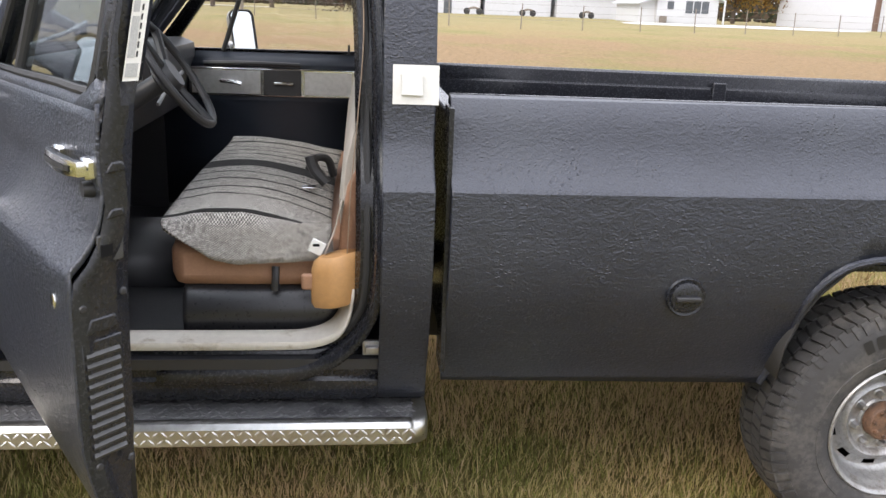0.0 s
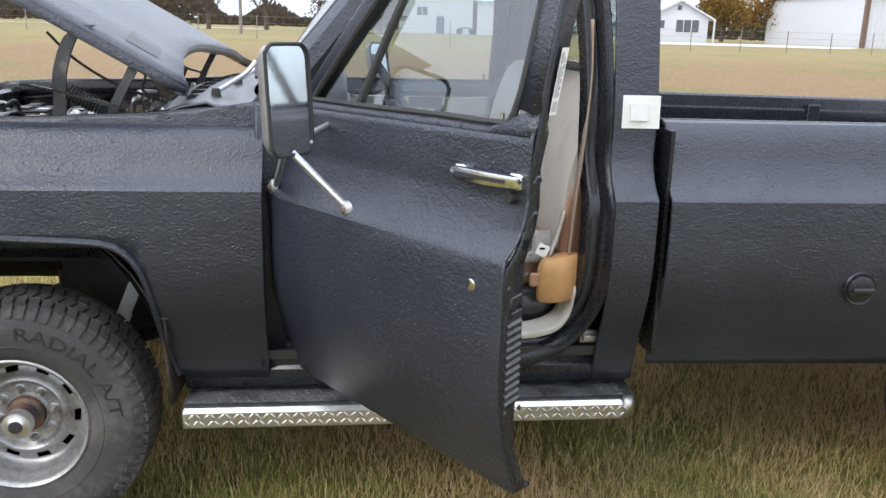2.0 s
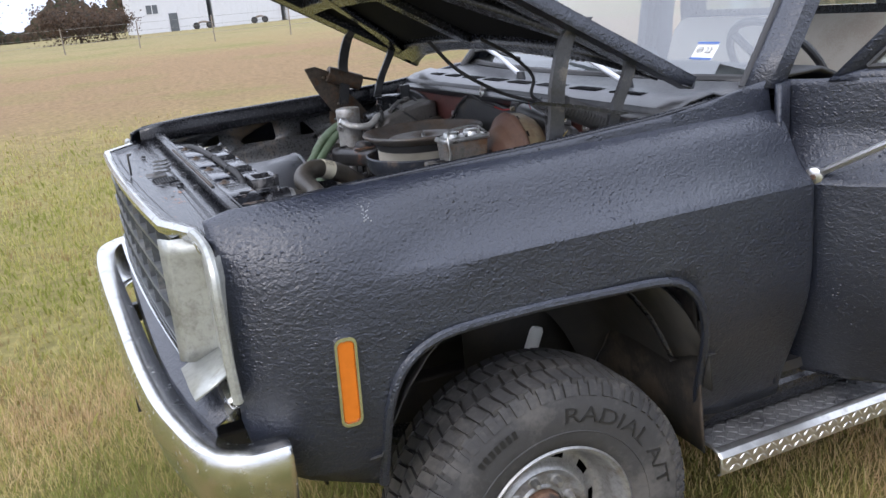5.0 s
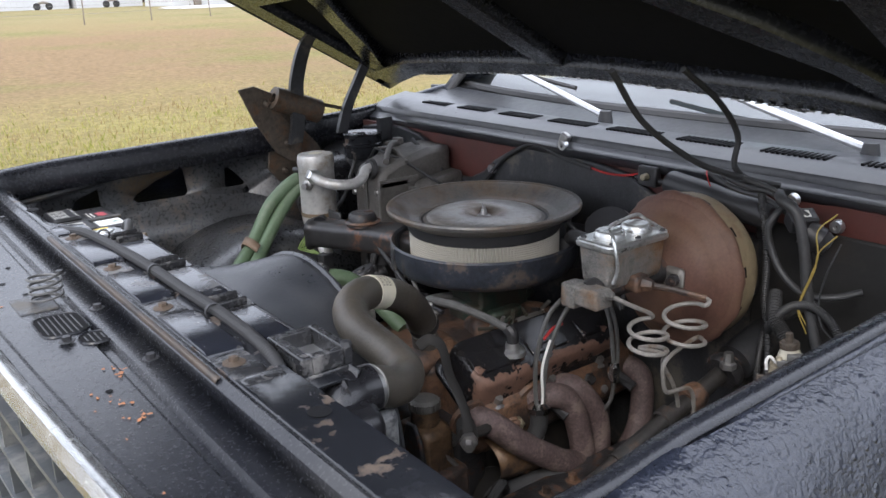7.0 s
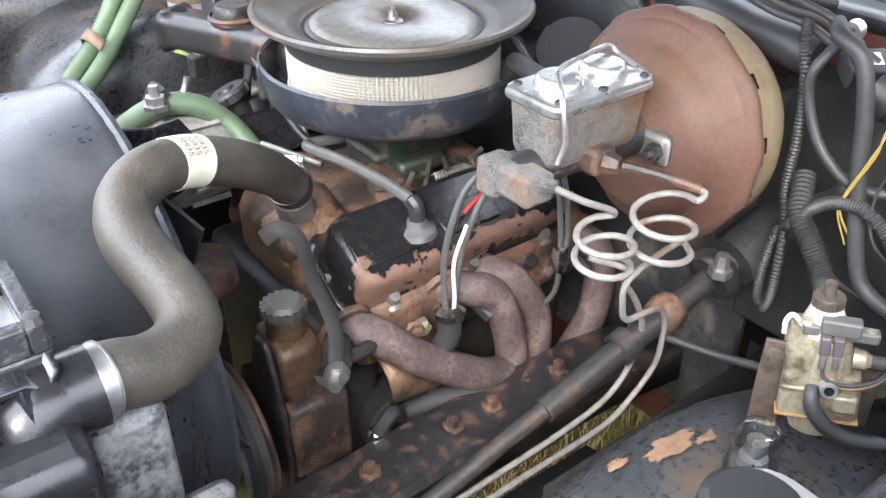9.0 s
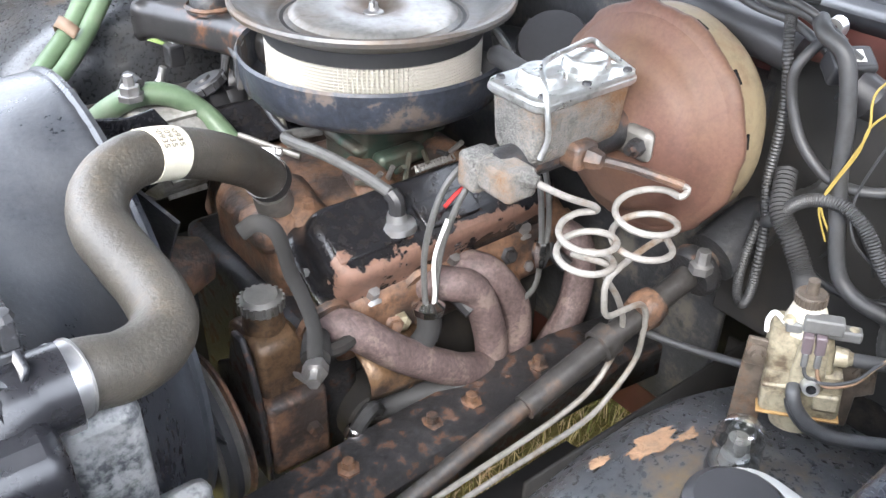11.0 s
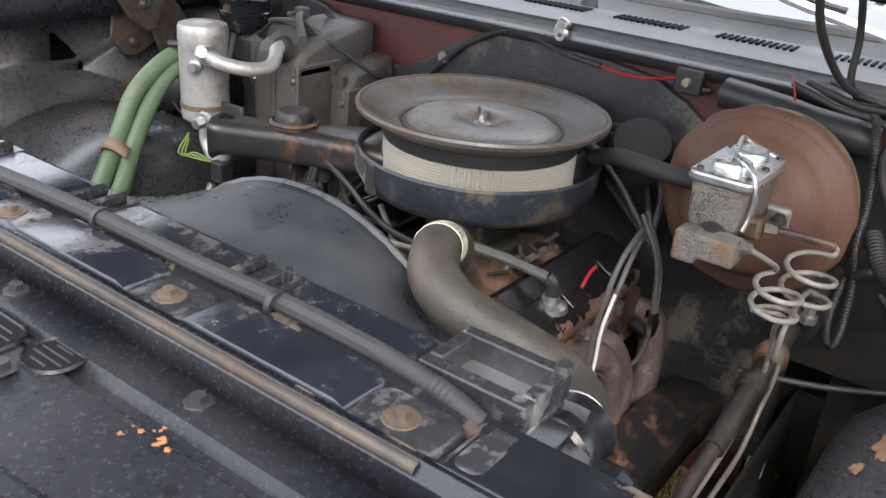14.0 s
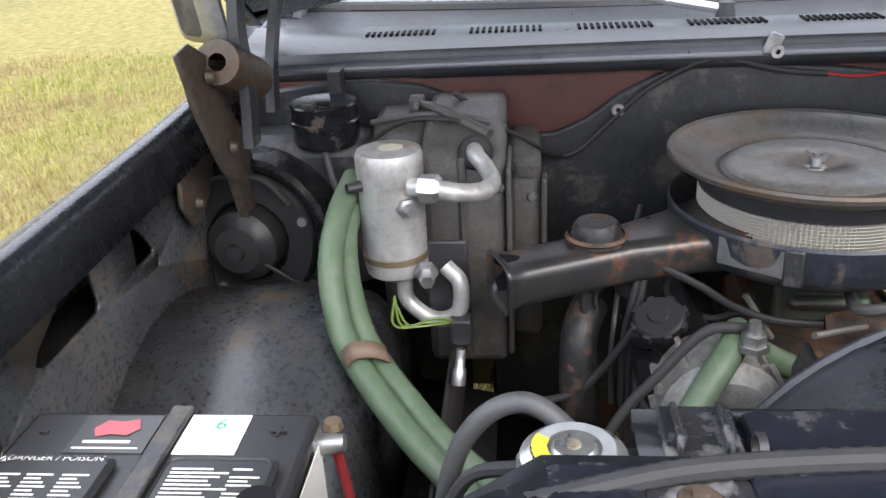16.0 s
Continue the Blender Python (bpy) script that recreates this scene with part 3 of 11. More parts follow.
# rocker panel and sill
part("rocker_panel", sheet([[(x, 0.15, 0.49), (x, 0.125, 0.505), (x, 0.112, 0.53), (x, 0.108, 0.562), (x, 0.118, 0.572), (x, 0.112, 0.60), (x, 0.116, 0.618), (x, 0.14, 0.626), (x, 0.145, 0.655)] for x in np.linspace(0.50, 1.93, 4)]), "paint_smooth", truck, "black rocker panel", 25, thick=0.01)
part("rocker_panel", sheet([[(x, 2 * CY - y, z) for y, z in ((0.075, 0.50), (0.045, 0.53), (0.03, 0.60), (0.05, 0.66))] for x in (0.50, 1.93)]), "paint_smooth", truck, thick=0.01)
# scuffed beige sill plate with an upturned rear corner
rows = []
for x, z in [(p.x, p.y) for p in spline([(1.06, 0.662, 0), (1.2, 0.662, 0), (1.54, 0.663, 0), (1.63, 0.670, 0), (1.69, 0.695, 0), (1.722, 0.745, 0), (1.735, 0.82, 0)], 4)]:
    rows.append([(x, 0.118, z - 0.012), (x, 0.125, z + 0.006), (x - 0.004, 0.150, z + 0.008), (x - 0.012, 0.175, z + 0.010), (x - 0.020, 0.190, z + 0.018)])
part("sill_plate", sheet(rows), "sill", truck, "scuffed beige sill plate", 50, thick=0.006)
for x0, z0 in ((1.775, 1.07), (1.79, 0.655)):
    part("striker", boxes(((x0 - 0.022, 0.10, z0 - 0.01), (x0 + 0.022, 0.13, z0 + 0.01)), ((x0 - 0.03, 0.118, z0 - 0.022), (x0 + 0.03, 0.135, z0 + 0.022))), "steel", truck, "worn steel door striker", bevel=0.003)

# roof, pillars, back of the cab
bm = sheet([[(x, y, 1.955 + 0.03 * (1 - ((y - CY) / 0.75) ** 2) - 0.05 * max(0, (1.42 - x) / 0.25) ** 2) for y in np.linspace(0.30, 1.80, 9)] for x in (1.15, 1.25, 1.42, 1.7, 1.90, 1.94)])
part("roof", bm, "paint", truck, thick=0.02)
for far in (False, True):
    s = (lambda y: 2 * CY - y) if far else (lambda y: y)
    # windscreen pillar
    rows = []
    for t in np.linspace(0, 1, 7):
        x, z = 0.735 + 0.46 * t, 1.375 + 0.56 * t
        y = 0.155 + 0.125 * t
        rows.append([(x - 0.015, s(y + 0.055), z), (x - 0.012, s(y + 0.02), z + 0.004), (x + 0.02, s(y - 0.01), z + 0.004), (x + 0.06, s(y - 0.012), z - 0.006), (x + 0.075, s(y + 0.01), z - 0.02), (x + 0.055, s(y + 0.05), z - 0.02)])
    part("windscreen_pillar", sheet(rows), "paint", truck, "textured black windscreen pillar", 40, thick=0.008)
    part("windscreen_seal", hose(([(0.725 + 0.46 * t, s(0.205 + 0.125 * t), 1.378 + 0.56 * t) for t in (0, 0.5, 1)], 0.013), n=8), "rubber", truck)
    # hinge pillar
    part("hinge_pillar", sheet([[(0.74, s(0.09), z), (0.752, s(0.115), z), (0.80, s(0.125), z), (0.815, s(0.16), z)] for z in (0.58, 0.9, 1.2, 1.39)]), "paint", truck, thick=0.01)
# cowl top, with louvres, and the windscreen
COWL = []
for y in np.linspace(0.16, 1.94, 25):
    u = (y - CY) / 0.89
    bow = 0.10 * u * u
    COWL.append([(0.405 + bow * 0.55, y, 1.345 - 0.02 * u * u), (0.420 + bow * 0.55, y, 1.372 - 0.016 * u * u), (0.455 + bow * 0.6, y, 1.384 - 0.012 * u * u), (0.52 + bow * 0.7, y, 1.386), (0.545 + bow * 0.7, y, 1.376), (0.585 + bow, y, 1.372), (0.66 + bow, y, 1.388)])
cowl = part("cowl", sheet(COWL), "cowl", truck, "black cowl panel with grille slots below the windscreen", 35, thick=0.006)
part("cowl_edge", sheet([[(p[0] - 0.006, p[1], p[2] - 0.012), (p[0] - 0.012, p[1], p[2] + 0.004), (p[0] + 0.004, p[1], p[2] + 0.016)] for p in (r[0] for r in COWL)]), "cowl", cowl, thick=0.004)
for y0 in (0.34, 0.52, 0.70, 0.88, 1.06, 1.24, 1.42, 1.60):
    bm = bmesh.new()
    for k in range(12):
        y = y0 + 0.0105 * k
        u = (y - CY) / 0.89
        x = 0.462 + 0.1 * u * u * 0.62
        box(bm, (x, y, 1.3795 - 0.012 * u * u), (x + 0.042, y + 0.005, 1.3905 - 0.010 * u * u))
    part("vent_louvre", bm, "dark", cowl, "dark cowl louvre slots", 0)
GLASS = [[(0.70 + 0.10 * ((y - CY) / 0.80) ** 2 - 0.01 + 0.40 * t, CY + (y - CY) * (1 - 0.10 * t), 1.392 + 0.53 * t) for y in np.linspace(0.20, 1.90, 13)] for t in np.linspace(0, 1, 5)]
ws = part("windscreen", sheet(GLASS), "windscreen", truck, "clear windscreen", 60)
ws.visible_shadow = False
part("windscreen_rubber", hose(([(p[0] - 0.004, p[1], p[2] - 0.002) for p in GLASS[0]], 0.014), n=8, steps=2), "rubber", truck)
bm = sheet([[(0.741 + 0.068 * b, 0.322 + a + 0.0 * b, 1.442 + 0.088 * b) for a in (0, 0.085)] for b in (0, 0.5)])
st = part("inspection_sticker", bm, "paper", ws, "white registration sticker with a date", 0)
st.location = (-0.018, 0, 0.004)
bm = letters("09 22", 0.027)
bmesh.ops.transform(bm, matrix=Matrix.Translation((0.7555, 0.3645, 1.4665)) @ Matrix(((0, 0.61, -0.79, 0), (-1, 0, 0, 0), (0, 0.79, 0.61, 0), (0, 0, 0, 1))), verts=bm.verts)
part("sticker_date", bm, "plastic", st, "printed date", 0)
for b0, b1 in ((0.0, 0.06), (0.44, 0.50)):
    part("sticker_band", sheet([[(0.739 + 0.068 * b, 0.322 + a, 1.4435 + 0.088 * b) for a in (0, 0.085)] for b in (b0, b1)]), M.setdefault("blue_print", mat("blue_print", (0.05, 0.12, 0.35), 0.5, vary=0.1)), st, "blue printed band", 0)
# back wall of the cab with its window
bm = bmesh.new()
for a, b in (((0.13, 0.60), (1.90, 1.505)), ((0.20, 1.505), (0.36, 1.90)), ((1.74, 1.505), (1.90, 1.90)), ((0.36, 1.83), (1.74, 1.95))):
    box(bm, (1.905, a[0], a[1]), (1.925, b[0], b[1]))
part("cab_back", bm, "paint_smooth", truck)
rg = part("rear_window", boxes(((1.913, 0.362, 1.507), (1.917, 1.738, 1.828))), "glass", truck, "rear cab window", 0)
rg.visible_shadow = False
for y in (0.70, 0.78, 1.22, 1.30):
    part("window_divider", boxes(((1.902, y, 1.505), (1.928, y + 0.02, 1.83))), "plastic", truck)
part("cab_floor", boxes(((0.62, 0.10, 0.60), (1.92, 2.00, 0.63))), "plastic", truck, "dark rubber cab floor")
part("toe_board", sheet([[(0.62, y, 0.62), (0.56, y, 0.80), (0.54, y, 1.35)] for y in (0.15, 1.95)]), "plastic", truck, thick=0.01)
part("kick_panel", boxes(((0.54, 1.915, 0.60), (0.86, 1.928, 1.345))), "plastic", truck, "dark kick panel")
part("headliner", boxes(((1.25, 0.30, 1.90), (1.90, 1.80, 1.915))), "beige", truck)
# dashboard
part("dashboard", sheet([[(0.76, y, 1.385), (0.82, y, 1.40), (0.95, y, 1.405), (1.00, y, 1.385), (1.00, y, 1.33), (0.97, y, 1.24), (0.96, y, 1.13), (0.88, y, 1.08), (0.72, y, 1.08)] for y in np.linspace(0.16, 1.94, 4)]), "plastic", truck, "dark padded dashboard", 30, thick=0.012)
part("instrument_panel", boxes(((1.0, 0.36, 1.23), (1.015, 0.92, 1.37))), "steel", truck, "brushed instrument panel", bevel=0.01)
# steering wheel
SW = Matrix.Translation((1.195, 0.56, 1.365)) @ pose(0, 0, 0, 0, 56, 0)
bm = bmesh.new()
tube(bm, [SW @ Vector((0.182 * math.cos(t), 0.182 * math.sin(t), 0)) for t in np.linspace(0, 2 * math.pi, 37)], 0.0125, 10, 1)
sw = part("steering_wheel", bm, "plastic", truck, "black three-spoke steering wheel")
bm = bmesh.new()
for a in (0, 140, 220):
    tube(bm, [SW @ Vector((0.03 * math.cos(radians(a)), 0.03 * math.sin(radians(a)), -0.02)), SW @ Vector((0.178 * math.cos(radians(a)), 0.178 * math.sin(radians(a)), 0))], 0.014, 8)
lathe(bm, [(0, 0.0), (0.045, 0.0), (0.055, -0.02), (0.055, -0.05), (0.03, -0.06), (0.03, -0.3)], 20, SW)
part("spokes", bm, "plastic", sw)
part("gear_lever", hose(([SW @ Vector((0.05, 0.0, -0.10)), SW @ Vector((0.02, 0.16, -0.08)), SW @ Vector((0.0, 0.24, -0.03))], 0.006), n=8), "steel", truck)


def window_opening_door(mirrored):
    """A truck door with its outer skin, frame, glass and jamb, hinged at x = 0; the outside faces -y."""
    d = new("door")
    d.parent = truck
    tagged(d, "textured black door with chrome handle and vent window")
    lv = [z for z in LEVELS if 0.6 < z < 1.34]
    cols = []

    def flat(z):
        """How much the door is flatter than the cab side at its rear edge."""
        return 0.026 * min(1, max(0, (z - 0.72) / 0.22)) * min(1, max(0, (1.27 - z) / 0.14))

    for x in (0.0, 0.004, 0.10, 0.30, 0.50, 0.70, 0.90, 1.002, 1.008):
        rise = 0.026 * x
        lo = 0.585 + 0.030 * x
        up = lambda z: 0.013 * min(1, max(0, (z - 0.95) / 0.15)) * min(1, max(0, (1.36 - z) / 0.10)) + (0.012 if x > 1.005 else 0)
        cols.append([(x, lerp(CSIDE, max(z, lo)) - 0.04 + x * flat(max(z, lo)), max(z, lo) + rise + up(z)) for z in [0.58, 0.60] + lv + [1.375, 1.392]])
    # the leading edge turns in behind the fender
    reach = [(0.6, 0.080), (0.75, 0.052), (0.90, 0.024), (1.08, 0.026), (1.17, 0.070), (1.42, 0.090)]
    cols = [[(x - lerp(reach, z) * k, y + 0.030 * k, z) for x, y, z in c] for c, k in zip(cols, (1.0, 0.85, 0.0, 0, 0, 0, 0, 0, 0))]
    skin = sheet(cols)
    bmesh.ops.remove_doubles(skin, verts=skin.verts, dist=0.0005)
    skin = part("door_skin", skin, "paint", d, angle=30, thick=0.006)
    # window frame: front upright along the windscreen, top, and rear upright
    def yw(z):
        return lerp(CSIDE, z) - 0.03
    path = [(0.03, 1.398), (0.24, 1.62), (0.44, 1.845), (0.52, 1.90), (0.64, 1.925), (0.92, 1.94), (0.985, 1.925), (1.005, 1.87), (1.008, 1.62), (1.007, 1.462)]
    rows = []
    inner = [(0.10, 1.418), (0.285, 1.615), (0.475, 1.82), (0.535, 1.862), (0.65, 1.88), (0.89, 1.892), (0.925, 1.875), (0.938, 1.84), (0.945, 1.63), (0.936, 1.470)]
    for (x, z), (xi, zi) in zip(path, inner):
        y0, y1 = yw(z), yw(zi)
        rows.append([(x, y0 + 0.055, z), (x, y0, z), (x * 0.75 + xi * 0.25, y0 * 0.75 + y1 * 0.25 - 0.006, z * 0.75 + zi * 0.25), (xi, y1 + 0.004, zi), (xi, y1 + 0.04, zi)])
    part("window_frame", sheet(rows), "paint", d, "textured black window frame", 50, thick=0.006)
    lower = [(0.10, 1.418), (0.40, 1.422), (0.70, 1.430), (0.87, 1.432), (0.93, 1.455)]
    rows = []
    for x, z in lower:
        zb = 1.392 + 0.026 * x
        rows.append([(x, lerp(CSIDE, 1.392) - 0.04, zb - 0.004), (x, yw(z) + 0.0, z - 0.006), (x, yw(z) + 0.022, z + 0.002)])
    rows = [[(0.02, lerp(CSIDE, 1.392) - 0.04, 1.388), (0.03, yw(1.398), 1.398), (0.05, yw(1.40) + 0.02, 1.405)]] + rows + [[(0.972, lerp(CSIDE, 1.392) - 0.04, 1.414), (0.972, yw(1.44), 1.442), (0.972, yw(1.462) - 0.002, 1.464)], [(1.007, lerp(CSIDE, 1.392) - 0.04, 1.415), (1.007, yw(1.44), 1.442), (1.007, yw(1.462), 1.466)]]
    part("belt_moulding", sheet(rows), "paint", d, angle=50, thick=0.005)
    out = [(0.105, 1.42), (0.29, 1.617), (0.478, 1.818), (0.535, 1.858), (0.65, 1.876), (0.89, 1.888), (0.925, 1.872), (0.936, 1.84), (0.943, 1.63), (0.928, 1.458), (0.87, 1.436), (0.70, 1.434), (0.40, 1.425)]
    part("window_rubber", hose(([(x, yw(z) + 0.004, z) for x, z in out + out[:1]], 0.008), n=6, steps=3), "rubber", d)
    bm = bmesh.new()
    bm.faces.new([bm.verts.new((x, yw(z) + 0.018, z)) for x, z in out])
    g = part("window_glass", bm, "glass", d, "tinted side window", 0)
    g.visible_shadow = False
    part("vent_bar", hose(([(0.335, yw(1.42) + 0.012, 1.422), (0.43, yw(1.63) + 0.012, 1.63), (0.535, yw(1.86) + 0.012, 1.86)], 0.011), n=8), "rubber", d, "black vent window divider")
    # inner panel
    lvl = (0.66, 0.9, 1.2, 1.385)
    part("inner_panel", sheet([[(x, 0.085, z) for z in lvl] for x in (0.05, 0.5, 0.90)]), "plastic", d, "dark inner door panel", thick=0.02)
    # rear and front faces of the shell
    rows = []
    for z in [0.622, 0.66, 0.70, 0.75, 0.80, 0.85, 0.92, 1.0, 1.06, 1.1, 1.135, 1.16, 1.2, 1.25, 1.33, 1.40, 1.50, 1.62, 1.74, 1.86]:
        yo = (lerp(CSIDE, z) - 0.04 + flat(z)) if z < 1.39 else yw(z)
        dent = 0.012 if 0.72 < z < 1.05 else (0.026 if z > 1.41 else 0.0)
        w = max(0.05, lerp([(0.6, 0.045), (0.85, 0.082), (1.2, 0.092), (1.40, 0.112), (1.50, yw(1.5) + 0.066), (1.90, yw(1.90) + 0.066)], z) - yo)
        rows.append([(1.006, yo, z + 0.026), (1.009, yo + (0.022 if dent < 0.02 else 0.010), z + 0.026), (1.009 - dent, yo + (0.035 if dent < 0.02 else 0.014), z + 0.026), (1.007 - dent, yo + w - 0.03, z + 0.026), (0.99, yo + w - 0.005, z + 0.026), (0.96, yo + w, z + 0.026)])
    part("door_edge", sheet(rows), "paint_smooth", d, "black painted door edge with stampings", 25, thick=0.006)
    rows = [[(-0.016, lerp(CSIDE, z) - 0.008, z), (0.0, 0.085, z)] for z in (0.63, 0.85, 1.1, 1.135, 1.25, 1.39)]
    part("door_edge", sheet(rows), "paint_smooth", d, thick=0.006)
    part("door_bottom", sheet([[(x, lerp(CSIDE, 0.60) - 0.036, 0.590 + 0.056 * x), (x, 0.10, 0.60 + 0.05 * x)] for x in (0.01, 0.5, 1.0)]), "paint_smooth", d, thick=0.006)
    for z, y0, y1, h in ((1.072, 0.004, 0.062, 0.026), (1.325, 0.050, 0.085, 0.018), (1.255, 0.046, 0.080, 0.016)):
        # pressed stampings, sloping at the lower edge
        bm = bmesh.new()
        prism(bm, [(y0, z), (y1, z + 0.004), (y1 - 0.006, z + h), (y0 + 0.010, z + h)], 1.002, 1.0145, "x")
        part("edge_stamping", bm, "paint_smooth", d, "stamped step in the door edge", bevel=0.003)
    lv_ = part("louvre_frame", boxes(((1.004, -0.004, 0.858), (1.0105, 0.066, 1.062))), "paint_smooth", d, "recessed vent panel", bevel=0.003)
    for k in range(11):
        z = 0.866 + 0.0172 * k
        part("louvre", boxes(((-0.0045, -0.028, -0.0035), (0.0045, 0.028, 0.0035), Matrix.Translation((1.0112, 0.031, z)) @ Matrix.Rotation(radians(35), 4, "Y"))), "louvre_grey", lv_, angle=0)
    for y_, z in ((0.004, 1.118), (0.072, 1.13), (0.010, 0.845), (0.066, 0.838)):
        part("edge_screw", turned([(0, 0.004), (0.005, 0.003), (0.007, 0)], facing((1.0108, y_, z), (1, 0, 0)), 10), "plastic", d)
    # latch, handle, lock
    part("latch", boxes(((1.0, 0.030, 1.185), (1.0115, 0.075, 1.232))), "louvre_grey", d, "worn door latch plate", bevel=0.003)
    part("latch_mouth", boxes(((1.008, 0.036, 1.196), (1.0125, 0.056, 1.216))), "dark", d)
    h = bmesh.new()
    rows = []
    for x, y0, hz_, dz in ((0.792, 0.030, 0.008, 0.0), (0.795, 0.014, 0.011, 0.0), (0.83, 0.006, 0.0125, 0.001), (0.90, 0.003, 0.013, 0.003), (0.96, 0.005, 0.0125, 0.005), (0.992, 0.014, 0.011, 0.006), (0.996, 0.030, 0.008, 0.006)):
        rows.append([(x, y0 + a, 1.326 + dz + b) for a, b in ((0.010, hz_), (0.002, hz_ * 0.9), (0.0, 0.0), (0.002, -hz_ * 0.9), (0.010, -hz_))])
    hd = part("handle", sheet(rows), "chrome", d, "flat chrome pull handle", 40, thick=0.004)
    part("handle_inset", sheet([[(x, y0 - 0.0025, 1.326 + dz + b) for b in (-0.004, 0.004)] for x, y0, dz in ((0.815, 0.0095, 0.0005), (0.83, 0.006, 0.001), (0.90, 0.003, 0.003), (0.96, 0.005, 0.005), (0.975, 0.009, 0.0055))]), "plastic", hd, "dark strip along the handle", 0)
    part("handle_base", boxes(((0.79, 0.024, 1.310), (0.825, 0.052, 1.342))), "chrome", hd, bevel=0.006)
    part("handle_base", boxes(((0.965, 0.024, 1.314), (0.998, 0.052, 1.348))), "chrome", hd, bevel=0.006)
    part("thumb_button", turned([(0, 0.012), (0.012, 0.012), (0.014, 0), (0.014, -0.02)], facing((0.965, 0.038, 1.296), (0, -1, 0)), 16), "plastic", hd)
    part("lock_cylinder", turned([(0, 0.004), (0.009, 0.005), (0.013, 0.003), (0.014, -0.006)], facing((0.915, -0.0165, 1.108), (0, -1, 0)), 20), "chrome", d, "round chrome lock")
    part("lock_button", turned([(0, 0.05), (0.005, 0.05), (0.006, 0), (0.003, 0)], Matrix.Translation((0.88, 0.078, 1.405)), 10), "chrome", d)
    lab = part("data_label", sheet([[(1.0150, yw(z) + 0.022, z), (1.0150, yw(z) + 0.048, z)] for z in (1.462, 1.50, 1.55, 1.592)]), "paper", d, "white data label on the door edge", 0, thick=0.001)
    for z0, z1, y0, y1 in ((1.468, 1.488, 0.038, 0.058), (1.496, 1.556, 0.038, 0.050), (1.562, 1.584, 0.038, 0.048)):
        part("print_block", sheet([[(1.0165, yw(z) + y0 - 0.014, z), (1.0165, yw(z) + y1 - 0.014, z)] for z in (z0, z1)]), M.setdefault("fine_print", mat("fine_print", (0.40, 0.40, 0.39), 0.6, scale=600, vary=0.6)), lab, "block of fine print", 0)
    for k in range(6):
        z = 1.497 + 0.0135 * k
        part("print_bar", sheet([[(1.0165, yw(q) + 0.038, q), (1.0165, yw(q) + 0.041, q)] for q in (z, z + 0.009)]), "plastic", lab, angle=0)
    for z in (0.86, 1.24):
        part("hinge", boxes(((-0.03, 0.086, z), (0.03, 0.112, z + 0.07))), "paint_smooth", d, bevel=0.01)
    # the rear edge face slants forwards on its way in
    for ob in d.children_recursive:
        if ob.name.split(".")[0] in ("door_edge", "edge_stamping", "louvre_frame", "louvre", "edge_screw", "latch", "latch_mouth", "data_label", "print_block", "print_bar", "window_frame"):
            for v in ob.data.vertices:
                if v.co.x > 0.94:
                    outer_y = (lerp(CSIDE, v.co.z - 0.026) - 0.04 + flat(v.co.z)) if v.co.z < 1.40 else yw(v.co.z)
                    v.co.x -= 0.34 * max(0.0, v.co.y - outer_y - 0.004)
    return d


near_door = window_opening_door(False)
near_door.matrix_basis = pose(0.80, 0.04, 0, 0, 0, -59.3) @ Matrix.Diagonal((1.012, 1, 1, 1))
# far door: closed, seen from inside through the cab
far_door = new("door")
far_door.parent = truck
tagged(far_door, "closed passenger door with silver inner trim panel")
part("door_skin", sheet([[(x, 2 * CY - lerp(CSIDE, z), z) for z in [0.61] + [q for q in LEVELS if 0.64 < q < 1.34] + [1.35]] for x in (0.80, 1.2, 1.80)]), "paint", far_door, angle=30, thick=0.006)
part("inner_panel", sheet([[(x, 1.885, 0.66), (x, 1.87, 0.95), (x, 1.865, 1.12), (x, 1.855, 1.14), (x, 1.855, 1.30), (x, 1.865, 1.312), (x, 1.90, 1.348)] for x in (0.82, 1.3, 1.78)]), "door_vinyl", far_door, "dark blue inner door panel", 25, thick=0.01)
trim = part("trim_panel", boxes(((0.98, 1.842, 1.155), (1.73, 1.854, 1.285))), "chrome", far_door, "bright framed door trim strip", bevel=0.008)
part("trim_inset", boxes(((0.995, 1.838, 1.168), (1.30, 1.843, 1.272))), "alu", trim)
part("trim_inset", boxes(((1.50, 1.838, 1.168), (1.715, 1.843, 1.272))), "alu", trim)
part("trim_recess", boxes(((1.315, 1.836, 1.162), (1.485, 1.843, 1.278))), "plastic", trim, "dark door handle recess", bevel=0.004)
part("inside_handle", boxes(((1.36, 1.825, 1.21), (1.45, 1.836, 1.225))), "chrome", trim, bevel=0.004)
part("window_crank", hose(([(1.13, 1.838, 1.225), (1.13, 1.815, 1.225), (1.19, 1.80, 1.222), (1.22, 1.80, 1.215)], 0.009), n=8), "chrome", far_door, "chrome window crank")
part("pull_strap", hose(([(1.05, 1.85, 1.30), (1.25, 1.835, 1.305), (1.48, 1.85, 1.30)], 0.011), n=8), "plastic", far_door)
rows = []
